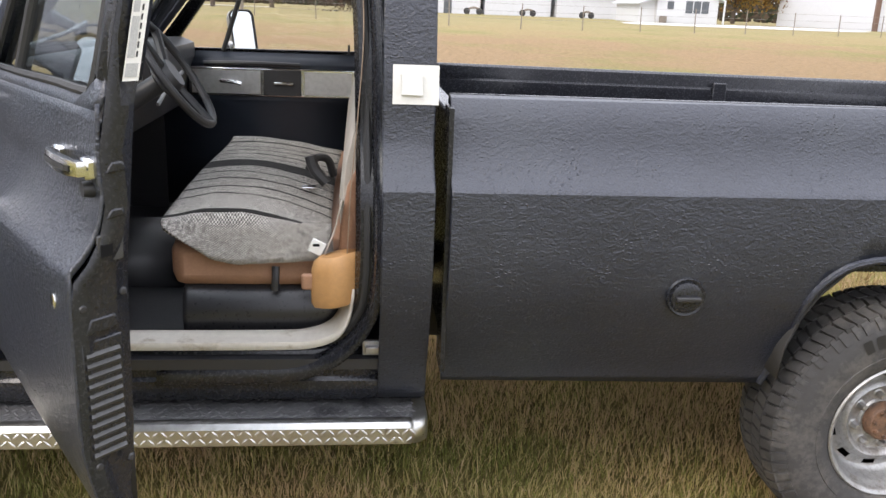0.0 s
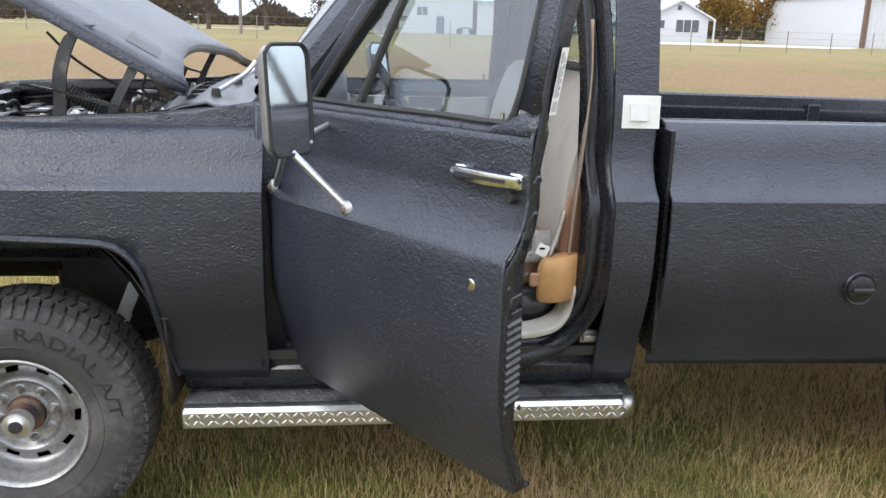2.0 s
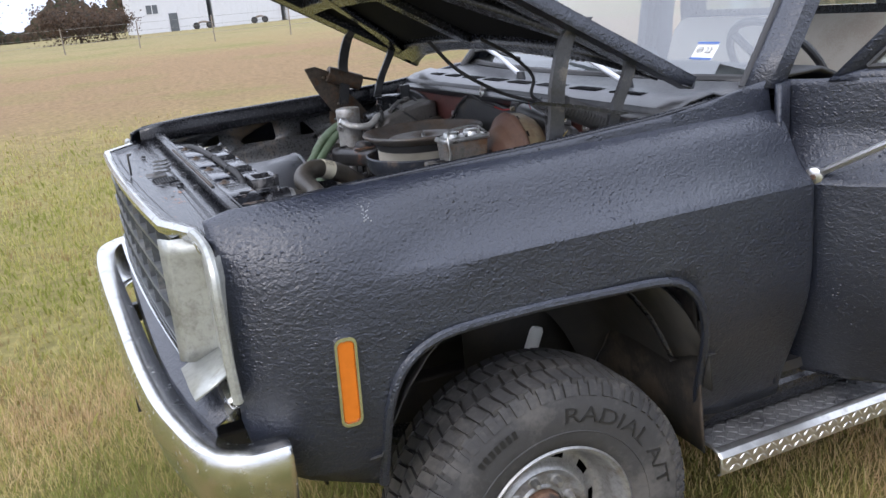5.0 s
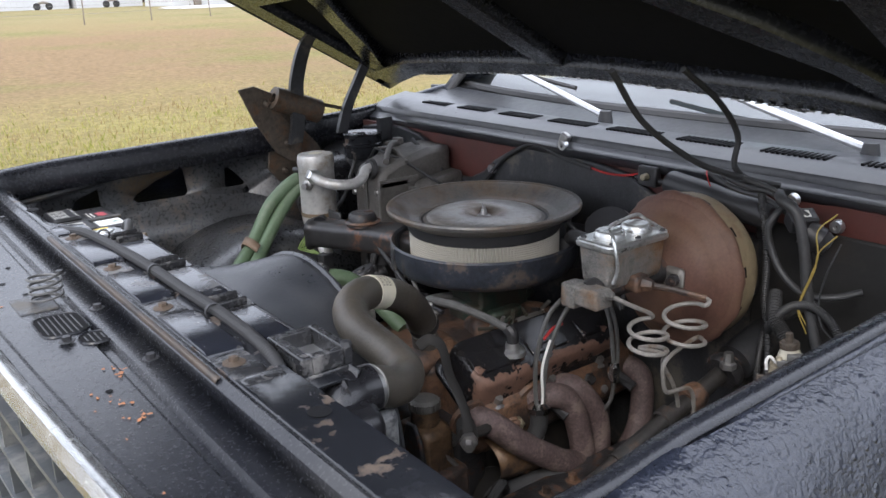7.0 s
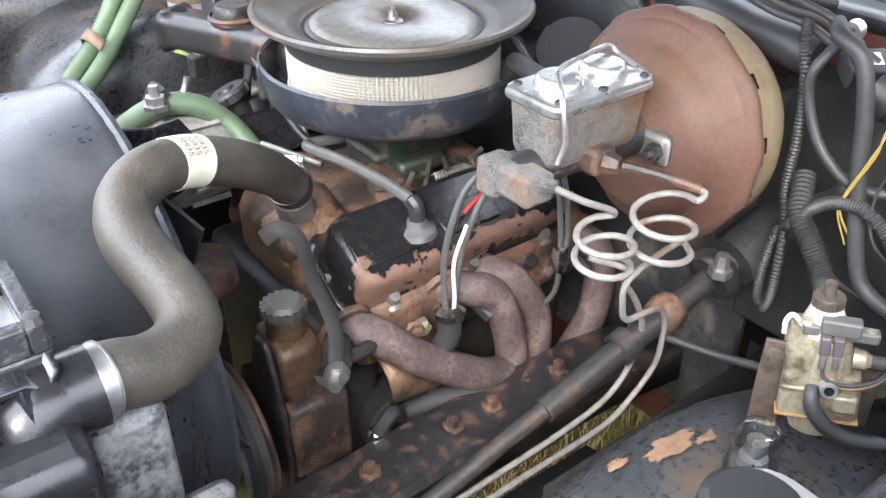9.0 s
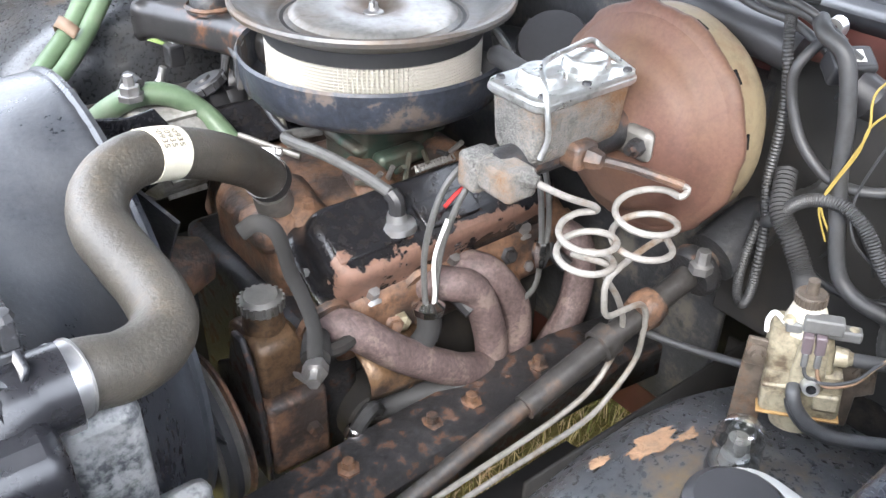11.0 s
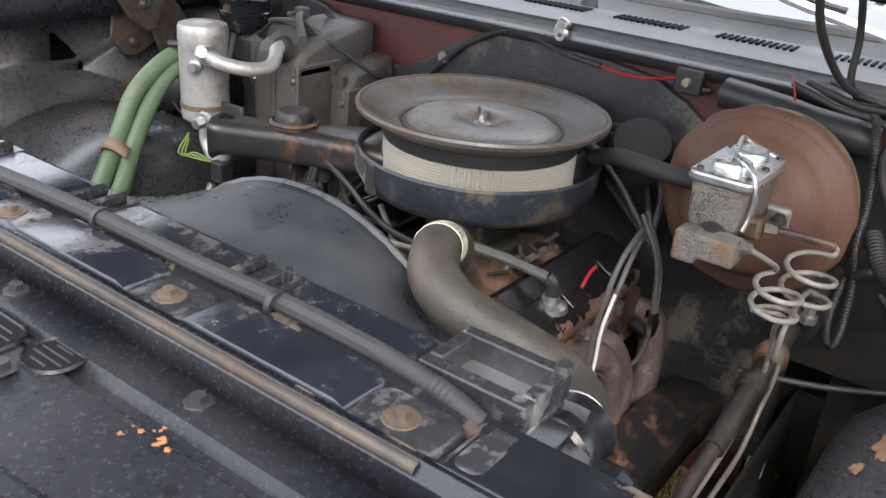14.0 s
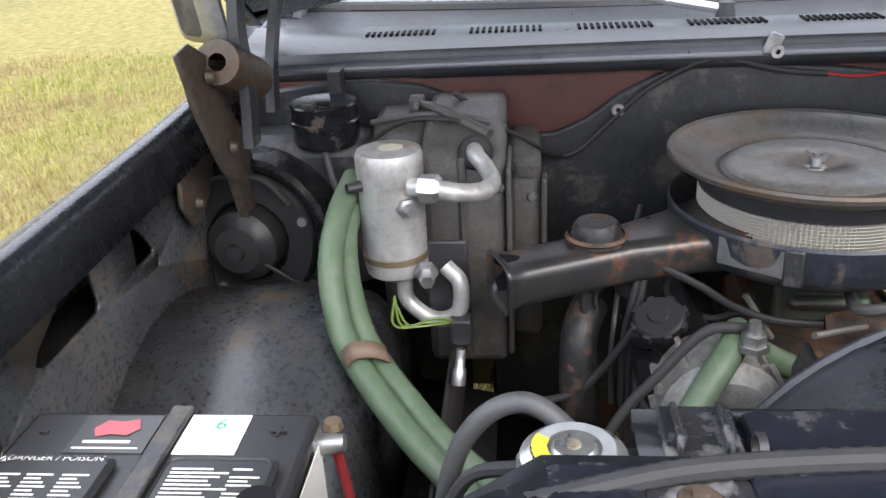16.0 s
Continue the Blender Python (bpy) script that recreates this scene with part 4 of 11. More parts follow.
for (x, z), (xi, zi) in zip([(0.82, 1.348), (1.02, 1.60), (1.24, 1.85), (1.34, 1.92), (1.70, 1.94), (1.80, 1.90), (1.805, 1.62), (1.80, 1.348)], [(0.90, 1.360), (1.06, 1.58), (1.28, 1.82), (1.36, 1.87), (1.68, 1.885), (1.735, 1.85), (1.745, 1.62), (1.735, 1.364)]):
    y0, y1 = 2 * CY - lerp(CSIDE, z), 2 * CY - lerp(CSIDE, zi)
    rows.append([(x, y0 - 0.06, z), (x, y0, z), (xi, y1, zi), (xi, y1 - 0.06, zi)])
rows.append(rows[0])
part("window_frame", sheet(rows), "paint_smooth", far_door, angle=40, thick=0.006)
part("vent_bar", hose(([(1.13, 1.90, 1.352), (1.24, 1.86, 1.66), (1.31, 1.82, 1.86)], 0.011), n=8), "rubber", far_door)
bm = bmesh.new()
bm.faces.new([bm.verts.new((x, 2 * CY - lerp(CSIDE, z) - 0.03, z)) for x, z in [(0.90, 1.352), (1.06, 1.58), (1.28, 1.82), (1.36, 1.87), (1.68, 1.885), (1.735, 1.85), (1.745, 1.62), (1.735, 1.352)]])
g = part("window_glass", bm, "lens_glass", far_door, angle=0)
g.visible_shadow = False
part("lock_button", turned([(0, 0.045), (0.005, 0.045), (0.006, 0), (0.003, 0)], Matrix.Translation((1.70, 1.89, 1.352)), 10), "plastic", far_door)
for ob in far_door.children:
    # the trim sits on the door's inner face
    if ob.name.split(".")[0] in ("inner_panel", "trim_panel", "window_crank", "pull_strap", "vent_bar", "lock_button"):
        ob.location.y = 0.055

# towing mirrors
def tow_mirror(parent, head, feet):
    """A tall mirror head on a forked bracket; head: its pose, with the glass facing +x; feet: bracket ends."""
    m = new("towing_mirror")
    m.parent = parent
    tagged(m, "tall rectangular towing mirror on a steel fork bracket")
    bm = bmesh.new()
    o = rounded(0.165, 0.275, 0.035)
    prof = [(-0.045, 0.55), (-0.040, 0.75), (-0.02, 0.94), (0.0, 1.0), (0.006, 1.0), (0.006, 0.945), (0.0, 0.94)]
    part("mirror_shell", sheet([[head @ Vector((h, a * k, b * (0.5 + 0.5 * k))) for a, b in o] for h, k in prof], True), "steel", m, "brushed steel mirror shell", 40)
    bm = bmesh.new()
    bm.faces.new([bm.verts.new(head @ Vector((-0.045, a * 0.55, b * 0.775))) for a, b in o])
    part("mirror_back", bm, "bay_black", m, angle=0)
    bm = bmesh.new()
    bm.faces.new([bm.verts.new(head @ Vector((0.0015, a * 0.95, b * 0.96))) for a, b in o])
    part("mirror_glass", bm, "mirror", m, "mirror glass", 0)
    edge = [head @ Vector((0.004, a * 0.985, b * 0.985)) for a, b in o]
    part("mirror_gasket", hose((edge + edge[:1], 0.005), n=6, steps=2), "rubber", m)
    low = head @ Vector((-0.02, 0.0, -0.115))
    for f in feet:
        bm = bmesh.new()
        tube(bm, [low, low.lerp(Vector(f), 0.5), Vector(f)], 0.0095, 8)
        lathe(bm, [(0, 0.018), (0.014, 0.018), (0.022, 0.014), (0.024, 0.004), (0, 0.004)], 14, facing(f, (-0.86, -0.51, 0)))
        arm = part("bracket_arm", bm, "alu", m, "bare steel bracket arm")
        part("bolt", turned([(0, 0.025), (0.007, 0.024), (0.008, 0.016)], facing(f, (-0.86, -0.51, 0)), 6), "rust", arm)
    return m


hm = Matrix.Translation((0.858, -0.272, 1.437)) @ Matrix.Rotation(radians(-36), 4, "Z") @ Matrix.Rotation(radians(-4), 4, "Y")
dm = near_door.matrix_basis.inverted()
tm = tow_mirror(near_door, hm, [(0.797, 0.030, 1.162), (1.008, -0.318, 1.170), (0.966, -0.113, 1.366)])
tm.matrix_parent_inverse = dm
fm = Matrix.Translation((1.185, 2 * CY + 0.17, 1.395)) @ Matrix.Rotation(radians(-35), 4, "Z") @ Matrix.Rotation(radians(-9), 4, "Y")
tow_mirror(far_door, fm, [(1.08, 2 * CY - 0.03, 1.18), (1.26, 2 * CY - 0.03, 1.18), (1.16, 2 * CY - 0.07, 1.37)])

# white tape on the pillar
tp = part("tape_patch", sheet([[(x, lerp(CSIDE, z) - 0.0085, z) for z in (1.342, 1.39, 1.441)] for x in (1.829, 1.89, 1.947)]), "paper", truck, "white tape patch on the cab pillar", 0)
part("tape_patch", boxes(((1.852, 0.068, 1.366), (1.905, 0.0765, 1.418))), "white", truck, "small white square")

# ---- cargo bed ----
bed_cols = arch_cols([(1.982, 0.568), (1.986, 0.568), (1.994, 0.568), (2.2, 0.564), (2.5, 0.558), (2.8, 0.552), (2.93, 0.550), (2.955, 0.63), (2.972, 0.75), (2.985, 0.835), (3.02, 0.895), (3.075, 0.938), (3.13, 0.955), (3.19, 0.962), (3.40, 0.962),
                      (3.58, 0.955), (3.65, 0.92), (3.70, 0.83), (3.735, 0.70), (3.75, 0.56), (3.9, 0.56), (4.2, 0.57), (4.80, 0.58)], [(1.9, 1.358), (4.6, 1.358)])
for far in (False, True):
    s = (lambda y: 2 * CY - y) if far else (lambda y: y)
    cols_ = [(x, lo, hi - ((0.030 + 0.010 * (x - 1.98)) if far else 0.004 * (x - 1.98))) for x, lo, hi in bed_cols]
    side_panel("bed_side", cols_, truck, far, label="textured black bed side with a sharp crease")
    drop = (lambda x: 0.030 + 0.010 * (x - 1.98)) if far else (lambda x: 0.004 * (x - 1.98))
    lip = [(x, s(lerp(SIDE, z) - 0.006), z) for x, z, _ in bed_cols[6:20]]
    part("arch_lip", hose((lip, 0.011), n=8, steps=2), "paint", truck)
    part("bed_rail", sheet([[(x, s(0.150), 1.358 - drop(x)), (x, s(0.185), 1.360 - drop(x)), (x, s(0.198), 1.352 - drop(x)), (x, s(0.20), 1.30 - drop(x)), (x, s(0.215), 1.29 - drop(x)), (x, s(0.215), 0.88)] for x in (1.985, 2.6, 3.3, 4.8)]), "paint_smooth", truck, "black bed rail and inner wall", 30, thick=0.008)
    for x in (3.43, 4.60):
        part("stake_pocket", boxes(((x, s(0.205), 0.95), (x + 0.07, s(0.232), 1.325 - drop(x)))), "paint_smooth", truck, bevel=0.006)
    part("bed_front_flange", boxes(((1.972, s(0.03), 0.62), (1.984, s(0.15), 1.34))), "paint_smooth", truck)
    rows = []
    for a in np.linspace(0, 180, 15):
        x, z = 3.355 + 0.42 * math.cos(radians(a)), 0.60 + 0.40 * math.sin(radians(a))
        rows.append([(x, s(0.02), z), (x, s(0.25), z + 0.02), (x, s(0.42), z)])
    part("wheelhouse", sheet(rows), "undercoat", truck, "black rear wheelhouse", 60, thick=0.006)
part("bed_floor", boxes(((1.985, 0.215, 0.86), (4.79, 2 * CY - 0.215, 0.885))), "paint_smooth", truck)
part("bed_front", boxes(((1.985, 0.14, 0.66), (2.005, 2 * CY - 0.20, 1.30)), ((1.98, 0.18, 1.29), (2.03, 2 * CY - 0.18, 1.315))), "paint_smooth", truck, bevel=0.006)
part("tailgate", boxes(((4.77, 0.17, 0.72), (4.81, 2 * CY - 0.17, 1.30))), "paint", truck, bevel=0.01)
fc = part("fuel_door", turned([(0, 0.010), (0.034, 0.010), (0.043, 0.006), (0.045, 0.0), (0.052, 0.002), (0.056, -0.004)], facing((2.631, -0.006, 0.852), (0, -1, 0)), 28), "paint_smooth", truck, "round black fuel filler cap")
part("fuel_grip", boxes(((2.596, -0.030, 0.845), (2.666, -0.014, 0.859))), "plastic", fc, bevel=0.004)
# running board of tread plate
rows = [[(x, y, z) for y, z in ((0.215, 0.45), (0.20, 0.468), (0.065, 0.468), (0.045, 0.462), (0.034, 0.45), (0.034, 0.405), (0.045, 0.398))] for x in (0.50, 0.51, 1.0, 1.5, 1.88, 1.90)]
rb = part("running_board", sheet(rows), "plate", truck, "aluminium tread-plate running board, top worn black", 25, thick=0.005)
part("step_pad", sheet([[(x, y, 0.4735) for y in (0.055, 0.21)] for x in (0.505, 1.905)]), "step_worn", rb, "worn grey step surface", 0)
rows = [[(1.90 + 0.045 * math.sin(t), y + (0.215 - y) * (1 - math.cos(t)) * 0.25, z) for y, z in ((0.20, 0.468), (0.065, 0.468), (0.045, 0.462), (0.034, 0.45), (0.034, 0.405))] for t in np.linspace(0, 1.5, 6)]
part("rounded_end", sheet(rows), "plate", rb, angle=40, thick=0.005)
bm = bmesh.new()
for k in range(62):
    x = 0.514 + 0.0226 * k
    for j, z in enumerate((0.416, 0.439)):
        a = 45 if (k + j) % 2 else -45
        lathe(bm, [(0, 0.0026), (0.008, 0.0012), (0.0105, 0)], 6, Matrix.Translation((x + 0.0113 * j, 0.0318, z)) @ pose(0, 0, 0, 90, 0, 0) @ Matrix.Rotation(radians(a), 4, "Z") @ Matrix.Diagonal((1.25, 0.38, 1, 1)))
tagged(part("tread_pattern", bm, "alu", rb, "raised diamond tread", 0), "raised diamond tread", kind="stuff")
bm = bmesh.new()
for k in range(62):
    for j in range(6):
        x, y = 0.52 + 0.0225 * k + (0.011 if j % 2 else 0), 0.07 + 0.025 * j
        lathe(bm, [(0, 0.0028), (0.008, 0.0012), (0.010, 0)], 6, Matrix.Translation((x, y, 0.4745)) @ Matrix.Rotation(radians(45 if (k + j) % 2 else -45), 4, "Z") @ Matrix.Diagonal((1.25, 0.38, 1, 1)))
tagged(part("tread_pattern", bm, "step_worn", rb, "raised diamond tread", 0), "raised diamond tread", kind="stuff")
for x in (0.62, 1.2, 1.8):
    part("step_bracket", boxes(((x, 0.06, 0.40), (x + 0.05, 0.55, 0.44)), ((x, 0.50, 0.42), (x + 0.05, 0.55, 0.60))), "paint_smooth", truck)

# ---- chassis ----
for y in (0.60, 1.36):
    part("frame_rail", boxes(((-0.70, y, 0.50), (4.6, y + 0.07, 0.625))), "undercoat", truck, "rusty black frame rail", bevel=0.008)
for x in (-0.62, 1.3, 2.4, 4.2):
    part("crossmember", boxes(((x, 0.62, 0.50), (x + 0.08, 1.40, 0.58))), "paint_smooth", truck, bevel=0.01)
for x in (0.01, 3.345):
    bm = turned([(0.001, -0.85), (0.045, -0.85), (0.045, -0.15), (0.14, -0.08), (0.16, 0), (0.14, 0.08), (0.045, 0.15), (0.045, 0.85), (0.001, 0.85)], facing((x, CY, 0.42), (0, 1, 0)), 20)
    part("axle", bm, "undercoat", truck, "grimy axle housing")
    for y in (0.52, 1.50):
        rows = [([(x - 0.62, y, 0.66), (x - 0.3, y, 0.54), (x, y, 0.50), (x + 0.3, y, 0.54), (x + 0.62, y, 0.66)], 0.03)]
        part("leaf_spring", hose(*rows, n=6), "paint_smooth", truck)
for y in (0.555, 1.545):
    sh = part("shock_absorber", turned([(0, 0.0), (0.03, 0.0), (0.034, 0.01), (0.034, 0.22), (0.028, 0.235), (0.012, 0.24), (0.012, 0.29), (0.018, 0.30), (0.018, 0.33), (0, 0.33)], facing((0.190, y, 0.545), (0.42, 0.0, 1)) @ Matrix.Scale(0.80, 4), 18), "white", truck, "white shock absorber")
part("transfer_case", boxes(((1.05, 0.80, 0.42), (1.5, 1.25, 0.66))), "undercoat", truck, bevel=0.05)
part("drive_shaft", hose(([(0.1, 1.1, 0.46), (1.1, 1.0, 0.54)], 0.03), ([(1.5, 1.0, 0.54), (3.3, 1.01, 0.45)], 0.04), n=12), "undercoat", truck)
part("splash_apron", sheet([[(0.47, y, 0.66), (0.465, y, 0.72), (0.46, y, 0.84)] for y in (0.03, 0.30, 0.58)]), "undercoat", truck, "muddy splash apron behind the wheel", thick=0.006)

# Black sheets added to stand in for the darkness beside the frame.
part("splash_shield", sheet([[(x, 1.560, z) for z in (0.66, 0.80, 0.99)] for x in (-0.46, -0.1, 0.22, 0.46)]), "undercoat", truck, "added black sheet beside the frame, standing in for shade", thick=0.005)
part("splash_shield", sheet([[(x, y, z) for y, z in ((1.42, 0.64), (1.57, 0.68))] for x in (-0.49, 0.1, 0.46)]), "undercoat", truck, "added black sheet beside the frame, standing in for shade", thick=0.005)
part("splash_shield", sheet([[(x, 0.545, z) for z in (0.60, 0.72, 0.86)] for x in (0.02, 0.22, 0.46)]), "undercoat", truck, "added black sheet beside the frame, standing in for shade", thick=0.005)

# ---- wheels ----
def wheel(front):
    """Steel wheel and tyre; the outside faces -y, hub at the origin."""
    w = new("wheel")
    w.parent = truck
    tagged(w, "silver steel wheel with oval slots and chunky all-terrain tyre")
    R = 0.395
    turn = pose(0, 0, 0, 90, 0, 0)  # z of the profile becomes -y
    prof = [(0.200, 0.096), (0.210, 0.112), (0.235, 0.124), (0.26, 0.129), (0.30, 0.133), (0.34, 0.128), (0.368, 0.112), (0.378, 0.098), (0.381, 0.05), (0.382, -0.05), (0.378, -0.098), (0.368, -0.112), (0.34, -0.128), (0.30, -0.133), (0.22, -0.112), (0.200, -0.10)]
    tyre = part("tyre", turned(prof, turn, 72), "tyre", w, "worn black all-terrain tyre", 40)
    bm = bmesh.new()
    N = 66
    for k in range(N):
        for row, (h0, h1, sk) in enumerate(((-0.108, -0.062, 0.35), (-0.056, -0.006, -0.3), (0.0, 0.05, 0.3), (0.056, 0.108, -0.35))):
            a0 = 2 * math.pi * (k + (0.5 if row % 2 else 0)) / N
            da = 2 * math.pi / N * 0.76
            vs = []
            for r0 in (0.376, 0.396):
                for h, off in ((h0, 0), (h1, sk * da)):
                    rr = r0 - (0.010 if abs(h) > 0.1 else 0)
                    for a in (a0 + off, a0 + da + off):
                        vs.append(bm.verts.new(turn @ Vector((rr * math.cos(a), rr * math.sin(a), h))))
            for f in ((4, 5, 7, 6), (0, 4, 6, 2), (1, 3, 7, 5), (0, 1, 5, 4), (2, 6, 7, 3)):
                bm.faces.new([vs[i] for i in f])
        # shoulder lug running down the sidewall
        a0 = 2 * math.pi * (k + 0.15) / N
        for sgn in (1, -1):
            vs = []
            for rr, h in ((0.388, 0.098), (0.372, 0.116), (0.350, 0.1275)):
                for a in (a0, a0 + 2 * math.pi / N * (0.62 if k % 2 else 0.45)):
                    vs.append(bm.verts.new(turn @ Vector((rr * math.cos(a), rr * math.sin(a), sgn * (h + 0.002)))))
            for rr, h in ((0.376, 0.092), (0.360, 0.110), (0.346, 0.122)):
                for a in (a0, a0 + 2 * math.pi / N * (0.62 if k % 2 else 0.45)):
                    vs.append(bm.verts.new(turn @ Vector((rr * math.cos(a), rr * math.sin(a), sgn * (h + 0.001)))))
            for f in ((0, 1, 3, 2), (2, 3, 5, 4), (0, 2, 8, 6), (2, 4, 10, 8), (1, 7, 9, 3), (3, 9, 11, 5), (4, 5, 11, 10)):
                bm.faces.new([vs[i] for i in f])
    bmesh.ops.recalc_face_normals(bm, faces=bm.faces)
    part("tread", bm, "tyre", tyre, "chunky tread blocks", 0)
    # raised lettering and rings on the sidewall
    def arc_text(text, size, mid, radius, wide=1.0):
        bm = letters(text, size, 0.0015)
        for v in bm.verts:
            a = radians(mid) - wide * v.co.x / radius
            r = radius + v.co.y
            h = 0.1325 - 0.15 * max(0, abs(r - 0.295) - 0.02)
            v.co = turn @ Vector((r * math.cos(a), r * math.sin(a), h + v.co.z))
        return bm
    part("raised_letters", arc_text("RADIAL A/T", 0.054, 58, 0.300, 1.5), "letter_black", tyre, "raised sidewall lettering", 0)
    bm = bmesh.new()
    for k in range(7):
        a0 = radians(122 + 3.1 * k)
        for r in (0.305, ):
            vs = [bm.verts.new(turn @ Vector((rr * math.cos(a), rr * math.sin(a), 0.1345))) for rr, a in ((r, a0), (r, a0 + 0.035), (r + 0.022, a0 + 0.035), (r + 0.022, a0))]
            bm.faces.new(vs)
    for k in range(5):
        a0 = radians(188 + 7.0 * k)
        vs = [bm.verts.new(turn @ Vector((rr * math.cos(a), rr * math.sin(a), 0.1345))) for rr, a in ((0.295, a0), (0.295, a0 + 0.08), (0.335, a0 + 0.08), (0.335, a0))]
        bm.faces.new(vs)
    tagged(part("sidewall_print", bm, "letter_black", tyre, angle=0), "worn raised marks", kind="stuff")
    part("sidewall_rib", turned([(0.256, 0.127), (0.259, 0.131), (0.262, 0.128)], turn, 64), "tyre", tyre, angle=0)
    # rim with slots
    bm = bmesh.new()
    lathe(bm, [(0.212, 0.106), (0.2135, 0.116), (0.209, 0.120), (0.201, 0.115), (0.196, 0.102), (0.194, 0.084), (0.188, 0.076), (0.186, 0.056), (0.180, 0.034), (0.172, 0.022), (0.166, 0.018)], 60, turn)
    n = 120
    rr = [(0.166, 0.018), (0.160, 0.017), (0.142, 0.024), (0.134, 0.032)]
    ring = [[bm.verts.new(turn @ Vector((r * math.cos(2 * math.pi * i / n), r * math.sin(2 * math.pi * i / n), h))) for i in range(n)] for r, h in rr]
    for j in range(3):
        for i in range(n):
            if j == 1 and (i % 12) < 5:
                continue
            bm.faces.new((ring[j][i], ring[j][(i + 1) % n], ring[j + 1][(i + 1) % n], ring[j + 1][i]))
    lathe(bm, [(0.134, 0.032), (0.126, 0.042), (0.118, 0.046), (0.110, 0.040), (0.103, 0.028), (0.098, 0.025), (0.070, 0.025), (0.064, 0.031), (0.060, 0.031)], 60, turn)
    bmesh.ops.recalc_face_normals(bm, faces=bm.faces)
    rim = part("rim", bm, "rim", w, "silver steel rim", 40)
    # Barrel is near-black: the shade behind the rim slots is in its colour.
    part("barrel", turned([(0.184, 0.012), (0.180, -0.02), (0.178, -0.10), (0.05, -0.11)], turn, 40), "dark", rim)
    for k in range(8):
        a = radians(22.5 + 45 * k)
        part("lug_nut", turned([(0, 0.024), (0.007, 0.023), (0.011, 0.016), (0.0125, 0.0), (0.018, -0.002)], turn @ Matrix.Translation((0.083 * math.cos(a), 0.083 * math.sin(a), 0.027)), 6), "steel", rim)
    if front:
        hub = part("hub", turned([(0.060, 0.02), (0.056, 0.045), (0.044, 0.050), (0.042, 0.092), (0.041, 0.097)], turn, 32), "rust", w, "rusty hub barrel")
        part("locking_hub", turned([(0.0, 0.129), (0.020, 0.131), (0.026, 0.126), (0.041, 0.124), (0.044, 0.116), (0.044, 0.092)], turn, 32), "alu", hub, "aluminium locking hub cap")
        part("hub_dial", turned([(0, 0.137), (0.019, 0.137), (0.022, 0.127)], turn, 12), "plastic", hub, "dark blue hub dial")
    else:
        hub = part("hub", turned([(0.060, 0.02), (0.058, 0.058), (0.052, 0.066), (0.0, 0.068)], turn, 32), "rust", w, "rusty hub cap")
        for k in range(8):
            a = radians(45 * k)
            part("axle_bolt", turned([(0, 0.014), (0.006, 0.013), (0.007, 0)], turn @ Matrix.Translation((0.042 * math.cos(a), 0.042 * math.sin(a), 0.066)), 6), "rust", hub)
    return w


wf = wheel(True)
wf.matrix_basis = pose(0.012, 0.155, 0.422, 0, 12, 0) @ Matrix.Scale(0.99, 4)
copy_thing(wf, Matrix.Translation((0.008, 2 * CY - 0.155, 0.425)) @ pose(0, 0, 0, 0, 40, 180))
wr = wheel(False)
wr.matrix_basis = pose(3.345, 0.145, 0.42, 0, 100, 0)
copy_thing(wr, Matrix.Translation((3.345, 2 * CY - 0.145, 0.42)) @ pose(0, 0, 0, 0, 70, 180))


# ---- front clip, hood, engine bay shell ----
def nose(y, k=0.0):
    """The front line of the grille: nearly straight, stepping back at the headlights."""
    u = abs(y - CY)
    back = min(1.0, max(0.0, (u - 0.72) / 0.045))
    return -0.768 + 0.018 * (u / 0.72) ** 2 * (1 - back) + (0.086 + k) * back - 0.034 * (y - CY) * (1 - back)


ys = [0.15, 0.19, 0.235, 0.25, 0.27, 0.295, 0.40, 0.6, 0.8, CY, 1.22, 1.42, 1.70, 1.805, 1.83, 1.85, 1.865, 1.91, 1.95]
part("header_panel", sheet([[(nose(y) + 0.0, y, 1.235), (nose(y) + 0.006, y, 1.252), (nose(y) + 0.014, y, 1.258), (nose(y) + 0.024, y, 1.257), (nose(y) + 0.032, y, 1.250), (-0.656, y, 1.249), (-0.646, y, 1.249), (-0.640, y, 1.243), (-0.628, y, 1.243), (-0.622, y, 1.252), (-0.588, y, 1.254)] for y in ys]), "header", truck, "dusty black header panel behind the grille", 35, thick=0.006)
